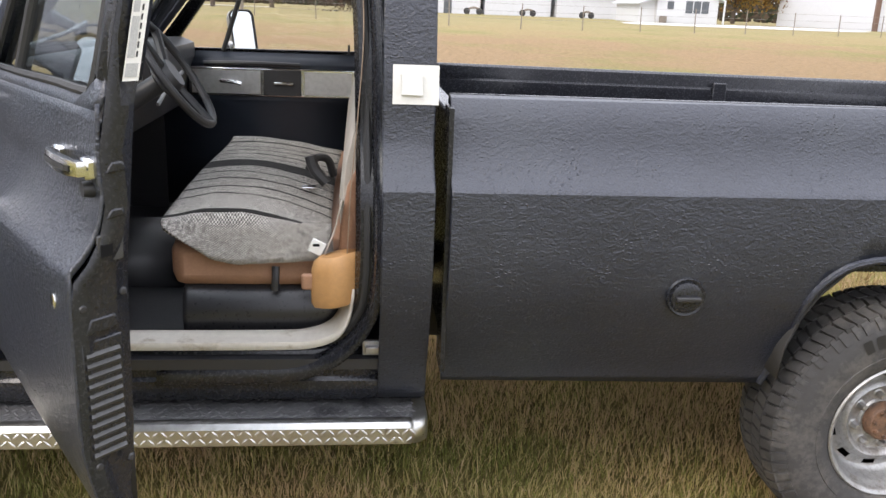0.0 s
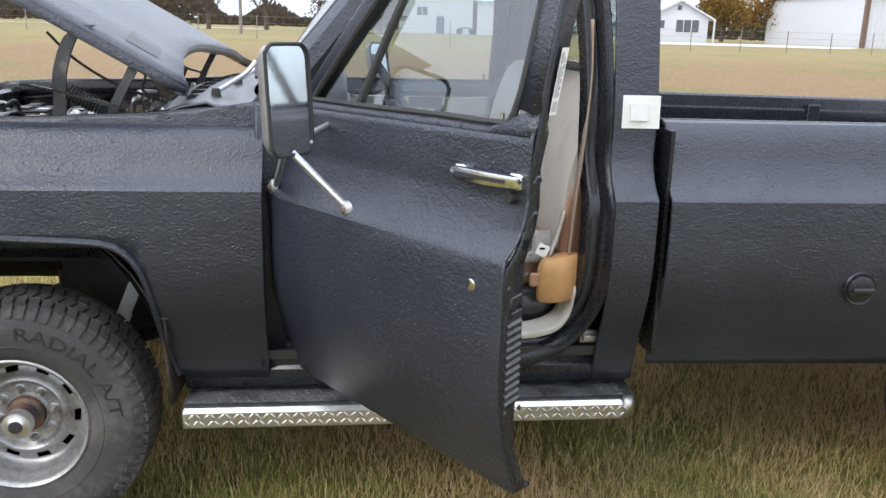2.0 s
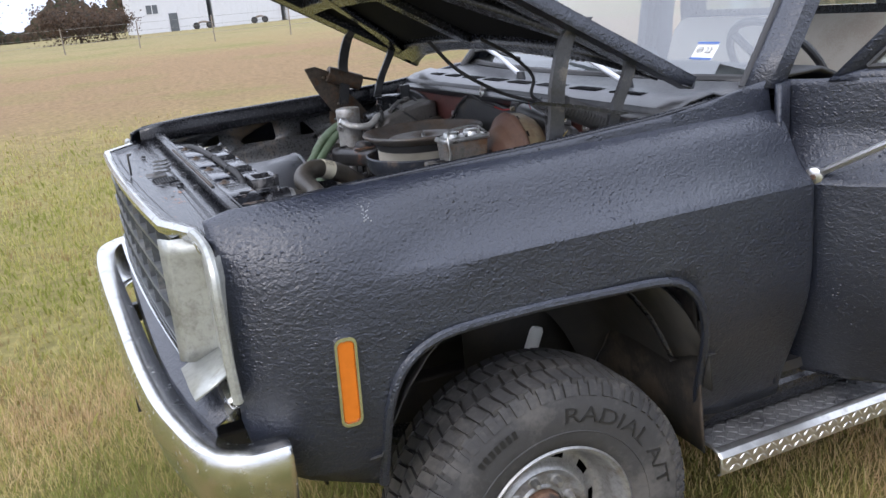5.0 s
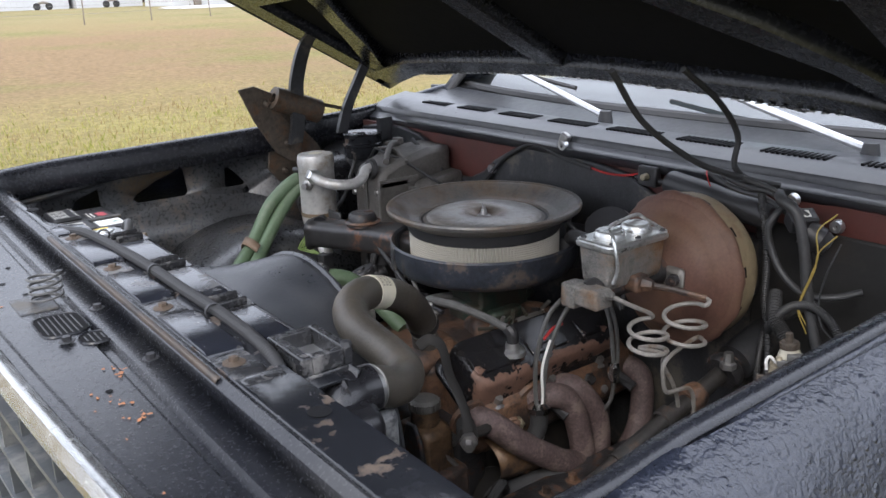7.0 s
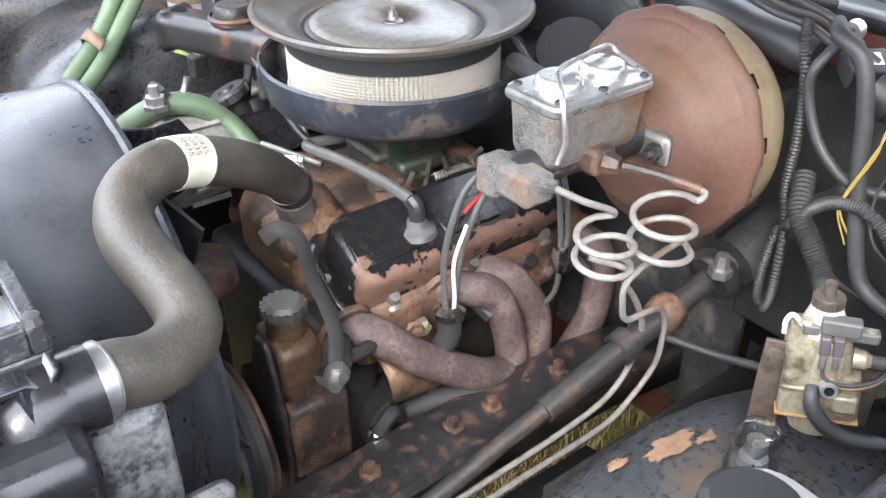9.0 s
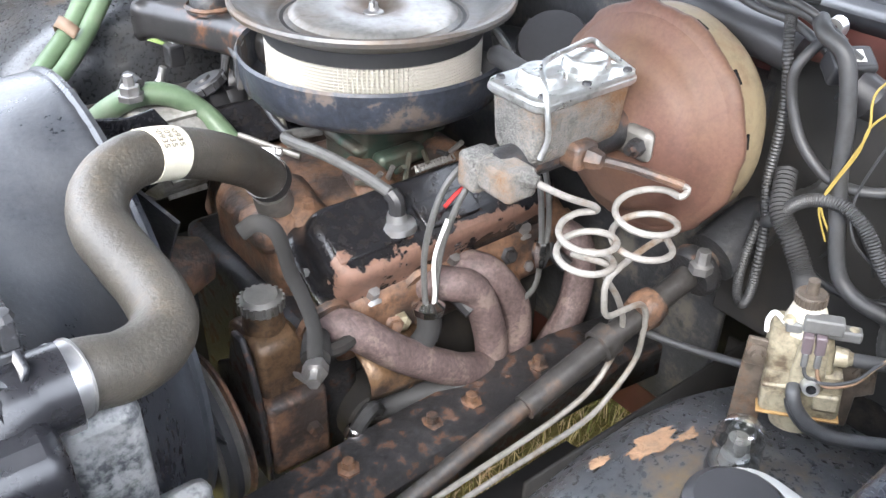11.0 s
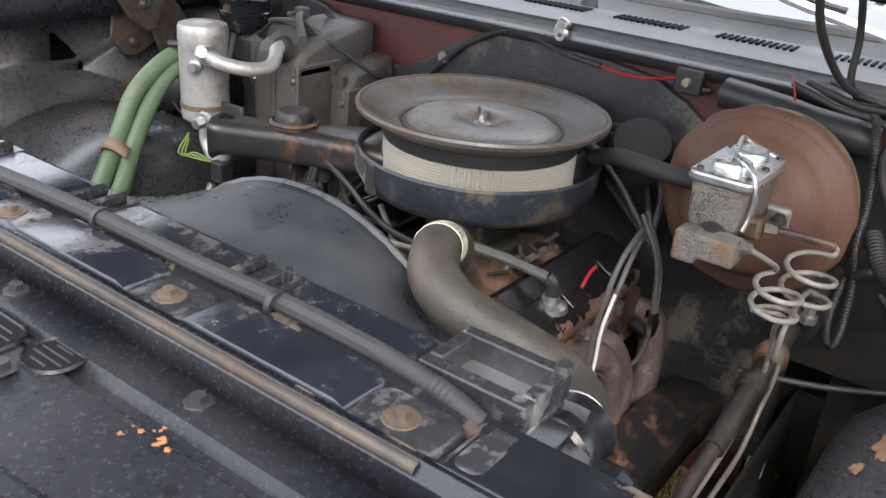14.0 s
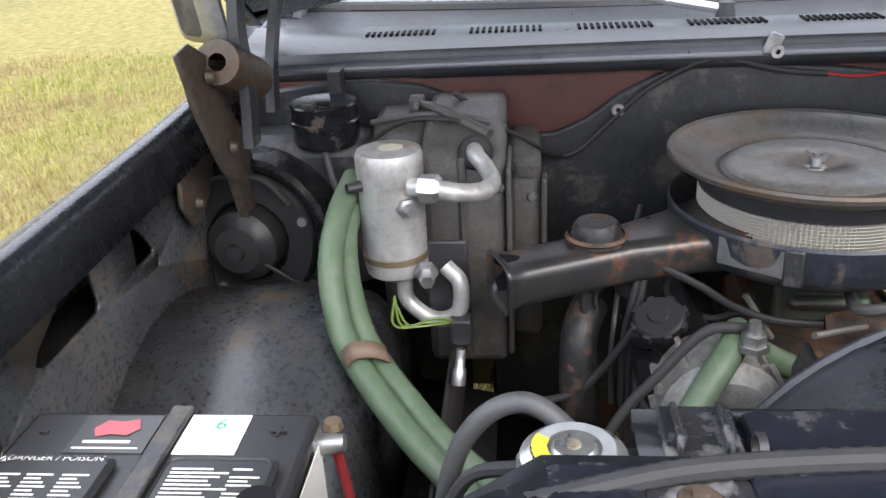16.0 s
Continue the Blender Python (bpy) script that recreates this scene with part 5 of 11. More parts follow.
# Flat near-black ovals lie on the panel; the slots' inner shade is their colour.
for y0, w, x0, d0 in ((0.938, 0.090, -0.692, 0.060), (0.880, 0.044, -0.656, 0.040)):
    hp = part("vent_slot", sheet([[(x0 + d0 / 2 + a, y0 + w / 2 + b, 1.2535) for a, b in ((p[0] * k, p[1] * k) for p in rounded(d0, w, 0.018))] for k in (1.0, 0.5, 0.02)], True), "dark", truck, "oval slot drawn as near-black shade on the header panel", 0)
    o, i = rounded(d0 + 0.006, w + 0.006, 0.021), rounded(d0, w, 0.018)
    ring = [[(x0 + d0 / 2 + p[0], y0 + w / 2 + p[1], 1.2525), (x0 + d0 / 2 + (p[0] + q[0]) / 2, y0 + w / 2 + (p[1] + q[1]) / 2, 1.2550), (x0 + d0 / 2 + q[0], y0 + w / 2 + q[1], 1.2532)] for p, q in zip(o, i)]
    part("slot_lip", sheet(ring + ring[:1]), "header", hp, angle=60)
    n_ = int(d0 / 0.0073) - 1
    for k in range(n_):
        e_ = 0.012 if k in (0, n_ - 1) else 0.004
        part("slot_bar", boxes(((x0 + 0.006 + 0.0073 * k, y0 + e_, 1.2537), (x0 + 0.0078 + 0.0073 * k, y0 + w - e_, 1.2543))), "bay_black", hp, "thin fin behind the slot")
# Near-black discs on the panel give the holes their shade as colour.
for x, y in ((-0.70, 1.30), (-0.69, 1.24), (-0.715, 1.18), (-0.665, 1.33), (-0.67, 1.40), (-0.706, 1.47), (-0.672, 1.16), (-0.672, 0.72)):
    part("panel_hole", turned([(0, 0.0), (0.0045, 0.0)], Matrix.Translation((x, y, 1.2533)), 10), "dark", truck, angle=0)
random.seed(5)
M["chip"] = mat("orange_primer_chip", (0.36, 0.145, 0.060), 0.75, vary=0.4)


def paint_chip(x, y, r, z):
    """A ragged flake where the black paint is gone down to the primer."""
    bm = bmesh.new()
    n = random.randint(11, 17)
    rim = [bm.verts.new((x + r * random.uniform(0.25, 1.5) * math.cos(2 * math.pi * i / n), y + r * random.uniform(0.3, 1.9) * math.sin(2 * math.pi * i / n), z)) for i in range(n)]
    c = bm.verts.new((x, y, z + 0.0002))
    for i in range(n):
        bm.faces.new((c, rim[i], rim[(i + 1) % n]))
    part("paint_chip", bm, M["chip"], truck, "orange bare patch in the paint", 0)


for cx, cy_, n_, sp in ((-0.644, 0.771, 11, 0.010), (-0.664, 0.634, 13, 0.012), (-0.668, 0.676, 5, 0.010), (-0.690, 0.70, 4, 0.016)):
    for k in range(n_):
        paint_chip(cx + random.gauss(0, sp * 0.6), cy_ + random.gauss(0, sp * 0.8), random.uniform(0.0009, 0.0028), 1.2536)
for k in range(12):
    paint_chip(random.uniform(-0.735, -0.655), random.uniform(0.35, 1.75), random.uniform(0.0010, 0.0026), 1.2536)
for y, x in ((0.34, -0.604), (0.776, -0.604), (1.010, -0.604), (1.222, -0.606), (1.478, -0.672), (1.70, -0.604), (0.909, -0.672)):
    part("bolt", turned([(0, 0.009), (0.008, 0.009), (0.009, 0.002), (0.015, 0.0015), (0.016, 0.0)], Matrix.Translation((x, y, 1.2555)) @ Matrix.Scale(0.75, 4), 6), "plastic", truck, "black panel bolt")
# radiator support: rusty flange, glossy black plate with bosses
M["rust_edge"] = mat("rust_edged_black", (0.024, 0.024, 0.026), 0.40, bump=0.0016, scale=110, vary=0.6, second=(0.090, 0.050, 0.035), second_scale=38, second_at=0.575, second_soft=0.03, second_rough=0.75, grime=0.5)
part("support_flange", sheet([[(-0.590, y, 1.252), (-0.588, y, 1.277), (-0.579, y, 1.283), (-0.572, y, 1.280)] for y in np.linspace(0.13, 1.97, 6)]), "header", truck, "black support flange", 40, thick=0.004)
part("flange_edge", sheet([[(-0.5885, y, 1.2805), (-0.5865, y, 1.2845), (-0.5815, y, 1.2856)] for y in np.linspace(0.60, 1.37, 8)]), mat("worn_tan_edge", (0.095, 0.075, 0.060), 0.6, scale=90, vary=0.6, second=(0.05, 0.045, 0.042), second_scale=14, second_at=0.52), truck, "paint worn to a tan edge", 40, thick=0.001)
M["gloss"] = mat("glossy_black_paint", (0.014, 0.015, 0.018), 0.2, bump=0.0004, scale=60, vary=0.3, second=(0.10, 0.075, 0.058), second_scale=22, second_at=0.635, second_soft=0.03, second_rough=0.65)
M["support_worn"] = mat("scuffed_black_press_steel", (0.030, 0.031, 0.034), 0.26, bump=0.0006, scale=90, vary=0.5, second=(0.17, 0.165, 0.16), second_scale=26, second_at=0.60, second_soft=0.06, second_rough=0.5, grime=0.35)
M["boss_rust"] = mat("tan_rusted_bolt", (0.095, 0.068, 0.048), 0.6, 0.2, scale=120, vary=0.5, bump=0.001)
sp = part("radiator_support", sheet([[(-0.573, y, 1.281), (-0.567, y, 1.279 - 0.008 * c), (-0.53 - w * 0.035, y, 1.279 - 0.010 * c), (-0.508 - w * 0.045, y, 1.277 - 0.006 * w), (-0.50 - w * 0.052, y, 1.262), (-0.498 - w * 0.056, y, 1.22), (-0.51 - w * 0.05, y, 0.66)] for y, w, c in ((0.15, 0, 0), (0.5, 0, 0), (0.59, 0, 0), (0.60, 0, 1), (0.9, 0, 1), (1.2, 0, 1), (1.37, 0, 1), (1.38, 0, 0), (1.44, 0, 0), (1.50, 1, 0), (1.78, 1, 0), (1.95, 1, 0))]), "gloss", truck, "glossy black radiator support, paint chipped", 30, thick=0.006)
for y in (0.640, 0.878, 1.110, 1.345):
    rows = []
    for k, h in ((1.0, 1.270), (0.96, 1.276), (0.86, 1.2795), (0.5, 1.2800), (0.02, 1.2800)):
        rows.append([(-0.546 + a * k, y + b * k, h) for a, b in rounded(0.052, 0.078, 0.014, 4)])
    part("support_boss", sheet(rows, True), "support_worn", sp, "scuffed mounting boss", 40)
    bb = part("boss_bolt", turned([(0, 0.012), (0.0085, 0.011), (0.0095, 0.004), (0.016, 0.0025), (0.017, 0)], Matrix.Translation((-0.549, y, 1.280)) @ Matrix.Scale(0.68, 4), 6), "boss_rust", sp, "rusty flanged bolt")
    part("bolt_washer", turned([(0.010, 0.0015), (0.0165, 0.0012), (0.0175, 0.0)], Matrix.Translation((-0.549, y, 1.2802)) @ Matrix.Scale(0.8, 4), 18), "boss_rust", bb)
    for d in (-0.062, 0.062):
        # raised pressed shoulders either side of each boss
        rows = []
        for k in np.linspace(-1, 1, 7):
            h = 0.011 * (1 - k * k) ** 0.5 if abs(k) < 1 else 0.0
            rows.append([(x, y + d + 0.022 * k, 1.2715 + h * f) for x, f in ((-0.572, 0.75), (-0.560, 1.0), (-0.535, 1.0), (-0.516, 0.8), (-0.508, 0.1))])
        part("boss_shoulder", sheet(rows), "support_worn", sp, "pressed shoulder beside the boss, worn pale", 60, thick=0.002)
M["black_gloss"] = mat("dusty_gloss_sheet", (0.016, 0.018, 0.025), 0.17, spec=0.8, bump=0.0003, scale=110, vary=0.6, second=(0.075, 0.072, 0.070), second_scale=14, second_at=0.61, second_soft=0.05, second_rough=0.4, grime=0.15)
for y0, y1 in ((0.676, 0.842), (0.914, 1.074), (1.146, 1.309), (1.381, 1.44)):
    rows = []
    for y, h, e in ((y0 - 0.006, 1.271, 0.006), (y0, 1.2805, 0.002), (y0 + 0.008, 1.2835, 0.0), (y1 - 0.008, 1.2835, 0.0), (y1, 1.2805, 0.002), (y1 + 0.006, 1.271, 0.006)):
        rows.append([(-0.571 + e, y, h - 0.004), (-0.567, y, h), (-0.522, y, h - 0.001), (-0.516 - e, y, h - 0.006), (-0.514 - e, y, h - 0.014)])
    part("support_plate", sheet(rows), "black_gloss", sp, "raised glossy plate between the bosses", 30, thick=0.002)
for y0, y1 in ((0.690, 0.835), (0.912, 1.075), (1.150, 1.292)):
    rows = []
    for y, h in ((y0 - 0.005, 1.257), (y0, 1.266), (y0 + 0.008, 1.268), (y1 - 0.008, 1.268), (y1, 1.266), (y1 + 0.005, 1.257)):
        rows.append([(-0.494, y, h - 0.008), (-0.488, y, h), (-0.440, y, h), (-0.434, y, h - 0.005), (-0.431, y, h - 0.012)])
    part("tie_bar_plate", sheet(rows), "black_gloss", sp, "raised glossy plate of the top bar", 30, thick=0.002)
# Flat near-black discs: shade of the support holes as colour.
for y in (0.462, 1.62):
    part("support_hole", turned([(0, 0.0), (0.013, 0.0)], Matrix.Translation((-0.534 - (0.025 if y > 1 else 0.0), y, 1.2835)), 18), "dark", sp, angle=0)
random.seed(15)
for k in range(9):
    paint_chip(random.uniform(-0.562, -0.515), random.choice((0.70, 0.80, 0.95, 1.03, 1.20)) + random.uniform(-0.045, 0.045), random.uniform(0.0012, 0.0042), 1.2731)
# light top bar across the radiator
part("tie_bar", sheet([[(-0.497, y, 1.262), (-0.4965, y, 1.250), (-0.490, y, 1.249), (-0.482, y, 1.256), (-0.448, y, 1.256), (-0.440, y, 1.249), (-0.432, y, 1.250), (-0.428, y, 1.262)] for y in (0.56, 0.8, 1.1, 1.372)]), "gloss", truck, "black radiator top bar", 30, thick=0.005)
for y in (0.845, 1.085, 1.300):
    part("bar_clip", boxes(((-0.497, y, 1.256), (-0.425, y + 0.055, 1.264)), ((-0.485, y + 0.008, 1.263), (-0.436, y + 0.014, 1.276)), ((-0.485, y + 0.041, 1.263), (-0.436, y + 0.047, 1.276))), "support_worn", truck, "scuffed bracket with raised sides", bevel=0.003)
lb = part("latch_box", boxes(((-0.492, 0.580, 1.240), (-0.424, 0.672, 1.263))), "support_worn", truck, "black bracket with a square window", bevel=0.003)
for a, b in (((-0.492, 0.580), (-0.478, 0.672)), ((-0.436, 0.580), (-0.424, 0.672)), ((-0.478, 0.580), (-0.436, 0.592)), ((-0.478, 0.660), (-0.436, 0.672))):
    part("box_wall", boxes(((*a, 1.2625), (*b, 1.286))), "support_worn", lb, bevel=0.002)
part("bracket_window", boxes(((-0.478, 0.592, 1.2632), (-0.436, 0.660, 1.2650))), "alu", lb, "bare metal behind the window")
part("bracket_screw", turned([(0, 0.006), (0.006, 0.005), (0.008, 0)], Matrix.Translation((-0.43, 0.585, 1.286)), 8), "plastic", lb)

# grille
M["grille"] = mat("dark_grey_grille", (0.10, 0.108, 0.115), 0.40, 0.3, scale=60, vary=0.25, bump=0.0003, second=(0.22, 0.22, 0.21), second_scale=14, second_at=0.60)
M["bezel_silver"] = mat("dull_silver_bezel", (0.40, 0.41, 0.385), 0.36, 0.45, scale=90, vary=0.25, bump=0.0003, second=(0.27, 0.27, 0.24), second_scale=9, second_at=0.58, grime=0.3)
grille = new("grille")
grille.parent = truck
tagged(grille, "dark grey egg-crate grille in a bright frame")
gy = np.linspace(0.33, 1.77, 11)
# Added near-black sheet: the shade behind the grille bars as colour.
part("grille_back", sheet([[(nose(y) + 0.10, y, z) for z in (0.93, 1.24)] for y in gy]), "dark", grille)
for z in (0.945, 1.02, 1.095, 1.17, 1.235):
    part("grille_bar", sheet([[(nose(y) + 0.012, y, z - 0.006), (nose(y), y, z - 0.004), (nose(y), y, z + 0.004), (nose(y) + 0.06, y, z + 0.008), (nose(y) + 0.06, y, z - 0.008)] for y in gy]), "grille", grille, angle=20)
for y in np.linspace(0.42, 1.68, 10):
    part("grille_bar", boxes(((nose(y) + 0.004, y - 0.004, 0.935), (nose(y) + 0.065, y + 0.004, 1.24))), "grille", grille)
part("grille_frame", sheet([[(nose(y) + 0.010, y, 1.264), (nose(y) - 0.006, y, 1.266), (nose(y) - 0.012, y, 1.256), (nose(y) - 0.010, y, 1.240), (nose(y) + 0.02, y, 1.234)] for y in ys]), "bumper", grille, "bright grille top moulding", 30, thick=0.003)
part("grille_frame", sheet([[(nose(y) + 0.04, y, 0.925), (nose(y) - 0.008, y, 0.922), (nose(y) - 0.012, y, 0.935), (nose(y) + 0.02, y, 0.94)] for y in np.linspace(0.10, 2.00, 13)]), "chrome", grille, angle=30, thick=0.003)
for far in (False, True):
    s = (lambda y: 2 * CY - y) if far else (lambda y: y)
    rows = []
    for z, k in ((0.955, 0.0), (1.0, 0.0), (1.10, 0.0), (1.20, 0.0), (1.238, 0.25)):
        rows.append([(-0.752, s(0.345), z), (-0.735, s(0.325 - 0.03 * k), z), (-0.672, s(0.30 - 0.03 * k), z), (-0.662, s(0.20), z), (-0.662, s(0.10 + 0.05 * k), z), (-0.684, s(0.075 + 0.05 * k), z), (-0.688, s(0.052 + 0.05 * k), z)])
    bez = part("headlight_bezel", sheet(rows), "bezel_silver", truck, "silver headlight bezel", 25, thick=0.005)
    rim_ = [(-0.690, 0.235, 1.262), (-0.686, 0.17, 1.262), (-0.684, 0.10, 1.254), (-0.684, 0.062, 1.222), (-0.686, 0.050, 1.17), (-0.686, 0.048, 1.05), (-0.682, 0.050, 0.955)]
    part("bezel_rim", hose(([(x, s(y), z) for x, y, z in rim_], 0.0105), n=8, steps=5), "bezel_silver", bez, "bright bezel rim")
    part("bezel_floor", sheet([[(-0.755, s(y), 0.935 + 0.02 * k), (-0.71, s(y), 0.958 + 0.02 * k), (-0.665, s(y), 0.985 + 0.02 * k)] for y, k in ((0.12, 0.8), (0.2, 0.2), (0.345, 0.0))]), "bezel_silver", bez, angle=50, thick=0.006)
    part("parking_lamp", boxes(((-0.706, s(0.075), 0.905), (-0.68, s(0.19), 0.955))), "lens_glass", bez, "clear parking lamp", bevel=0.006)
    hl = part("headlight", turned([(0, 0.012), (0.05, 0.008), (0.078, 0.0), (0.085, -0.005), (0.085, -0.04)], facing((-0.668, s(0.205), 1.09), (-1, 0, 0)), 28), "lens_glass", bez, "round sealed headlight")
    part("reflector", turned([(0.0, -0.06), (0.05, -0.05), (0.082, -0.01)], facing((-0.668, s(0.205), 1.09), (-1, 0, 0)), 28), "chrome", hl)
part("valance", sheet([[(-0.66, y, 0.925), (-0.735 + 0.05 * ((y - CY) / 0.9) ** 4, y, 0.915), (-0.785 + 0.05 * ((y - CY) / 0.9) ** 4, y, 0.885), (-0.785 + 0.05 * ((y - CY) / 0.9) ** 4, y, 0.80), (-0.72, y, 0.72)] for y in np.linspace(0.115, 1.985, 13)]), "paint", truck, "textured black filler panel behind the bumper", 30, thick=0.006)
# chrome bumper with wrapped ends
line = [(-0.605, -0.012), (-0.68, -0.010), (-0.74, 0.020), (-0.775, 0.08), (-0.802, 0.19), (-0.832, 0.38), (-0.852, 0.68), (-0.865, CY), (-0.876, 1.38), (-0.880, 1.71), (-0.866, 1.93), (-0.82, 2.04), (-0.74, 2.10), (-0.65, 2.11)]
line = [Vector((p.x, p.y)) for p in spline([(a, b, 0) for a, b in line], 5)]
rows = []
for i, p in enumerate(line):
    d = (line[min(i + 1, len(line) - 1)] - line[max(i - 1, 0)]).normalized()
    nv = Vector((-d.y, d.x))
    if nv.dot(p - Vector((0.3, CY))) < 0:
        nv = -nv
    rows.append([((p + nv * o).x, (p + nv * o).y, z) for o, z in ((-0.06, 0.862), (-0.012, 0.871), (0.002, 0.867), (0.010, 0.852), (0.011, 0.80), (0.002, 0.765), (-0.006, 0.73), (-0.03, 0.700), (-0.06, 0.695))])
bp = part("bumper", sheet(rows), "bumper", truck, "scratched chrome front bumper", 40, thick=0.004)
for y in (0.24, 0.52, 1.50, 1.78):
    part("bumper_bolt", turned([(0, 0.008), (0.008, 0.007), (0.012, 0)], facing((-0.866 + 0.045 * ((y - CY) / 0.8) ** 2 - 0.03 * (y - CY), y, 0.79), (-1, 0, 0)), 14), "chrome", bp)
for y in (0.62, 1.35):
    part("bumper_bracket", boxes(((-0.86, y, 0.74), (-0.60, y + 0.03, 0.80))), "paint_smooth", truck)

# hood, propped open on its hinges
hood = new("hood")
hood.parent = truck
tagged(hood, "textured black hood propped open, stamped bracing beneath")
HA = radians(29)


def hood_at(s, y, h):
    """A place on the hood: s forward from its rear edge, h off its skin."""
    u = (y - CY) / 0.89
    h = h + 0.030 * (1 - u * u) + 0.012 * math.exp(-((abs(u) - 0.72) / 0.10) ** 2) - 0.06 * max(0, (s - 1.05) / 0.16) ** 2
    x0 = 0.545
    s = s + 0.15 * max(0.0, 1 - u * u) ** 0.8 * max(0.0, 1 - s / 0.6)
    return (x0 - s * math.cos(HA) + h * math.sin(HA), y, 1.425 + s * math.sin(HA) + h * math.cos(HA))


ss = np.linspace(0.0, 1.20, 14)
hy = np.linspace(0.165, 1.935, 17)
part("hood_skin", sheet([[hood_at(s, y, 0) for y in hy] for s in ss]), "paint", hood, angle=40, thick=0.008)
part("hood_lip", sheet([[hood_at(s, hy[0], 0), hood_at(s, hy[0] + 0.004, -0.028), hood_at(s, hy[0] + 0.03, -0.034)] for s in ss]), "paint", hood, thick=0.004)
part("hood_lip", sheet([[hood_at(s, hy[-1], 0), hood_at(s, hy[-1] - 0.004, -0.028), hood_at(s, hy[-1] - 0.03, -0.034)] for s in ss]), "paint", hood, thick=0.004)
part("hood_lip", sheet([[hood_at(0, y, 0), hood_at(-0.004, y, -0.024), hood_at(0.03, y, -0.03)] for y in hy]), "paint", hood, thick=0.004)
part("hood_lip", sheet([[hood_at(1.20, y, 0), hood_at(1.205, y, -0.05), hood_at(1.16, y, -0.055)] for y in hy]), "paint", hood, thick=0.004)


def brace(name, a, b, w):
    """A stamped hat-section rib under the hood from a to b, as (s, y)."""
    a, b = Vector((*a, 0)), Vector((*b, 0))
    d = (b - a).normalized()
    p = Vector((-d.y, d.x, 0))
    rows = []
    for t in np.linspace(0, 1, 8):
        c = a.lerp(b, t)
        rows.append([hood_at(q.x, q.y, h) for q, h in ((c - p * w, -0.008), (c - p * w * 0.7, -0.034), (c + p * w * 0.7, -0.034), (c + p * w, -0.008))])
    part(name, sheet(rows), "paint_smooth", hood, angle=20, thick=0.003)


for a, b, w in (((0.06, 0.24), (0.06, 1.86), 0.055), ((1.13, 0.24), (1.13, 1.86), 0.05), ((0.06, 0.24), (1.13, 0.26), 0.055), ((0.06, 1.86), (1.13, 1.84), 0.055), ((0.10, 0.30), (1.08, 0.96), 0.045), ((0.10, 1.80), (1.08, 1.14), 0.045), ((0.10, CY), (1.10, CY), 0.05), ((0.55, 0.28), (0.55, 1.83), 0.04)):
    brace("hood_brace", a, b, w)
part("insulation_mat", sheet([[hood_at(s, y, -0.012) for y in np.linspace(0.28, 1.82, 13)] for s in np.linspace(0.05, 1.12, 9)]), "dark", hood, "dark hood lining", 60)
bm = bmesh.new()
for k in range(60):
    y = 0.32 + 0.0225 * k
    lathe(bm, [(0, 0.004), (0.006, 0.002), (0.007, 0)], 6, Matrix.Translation(hood_at(0.02, y, -0.036)))
part("edge_perforation", bm, "steel", hood, angle=0)
pt = part("skin_patch", sheet([[hood_at(s, y, 0.006) for y in np.linspace(0.30, 0.46, 3)] for s in (0.09, 0.15, 0.21)]), "bay_black", hood, "lighter patch on the hood skin", 0)

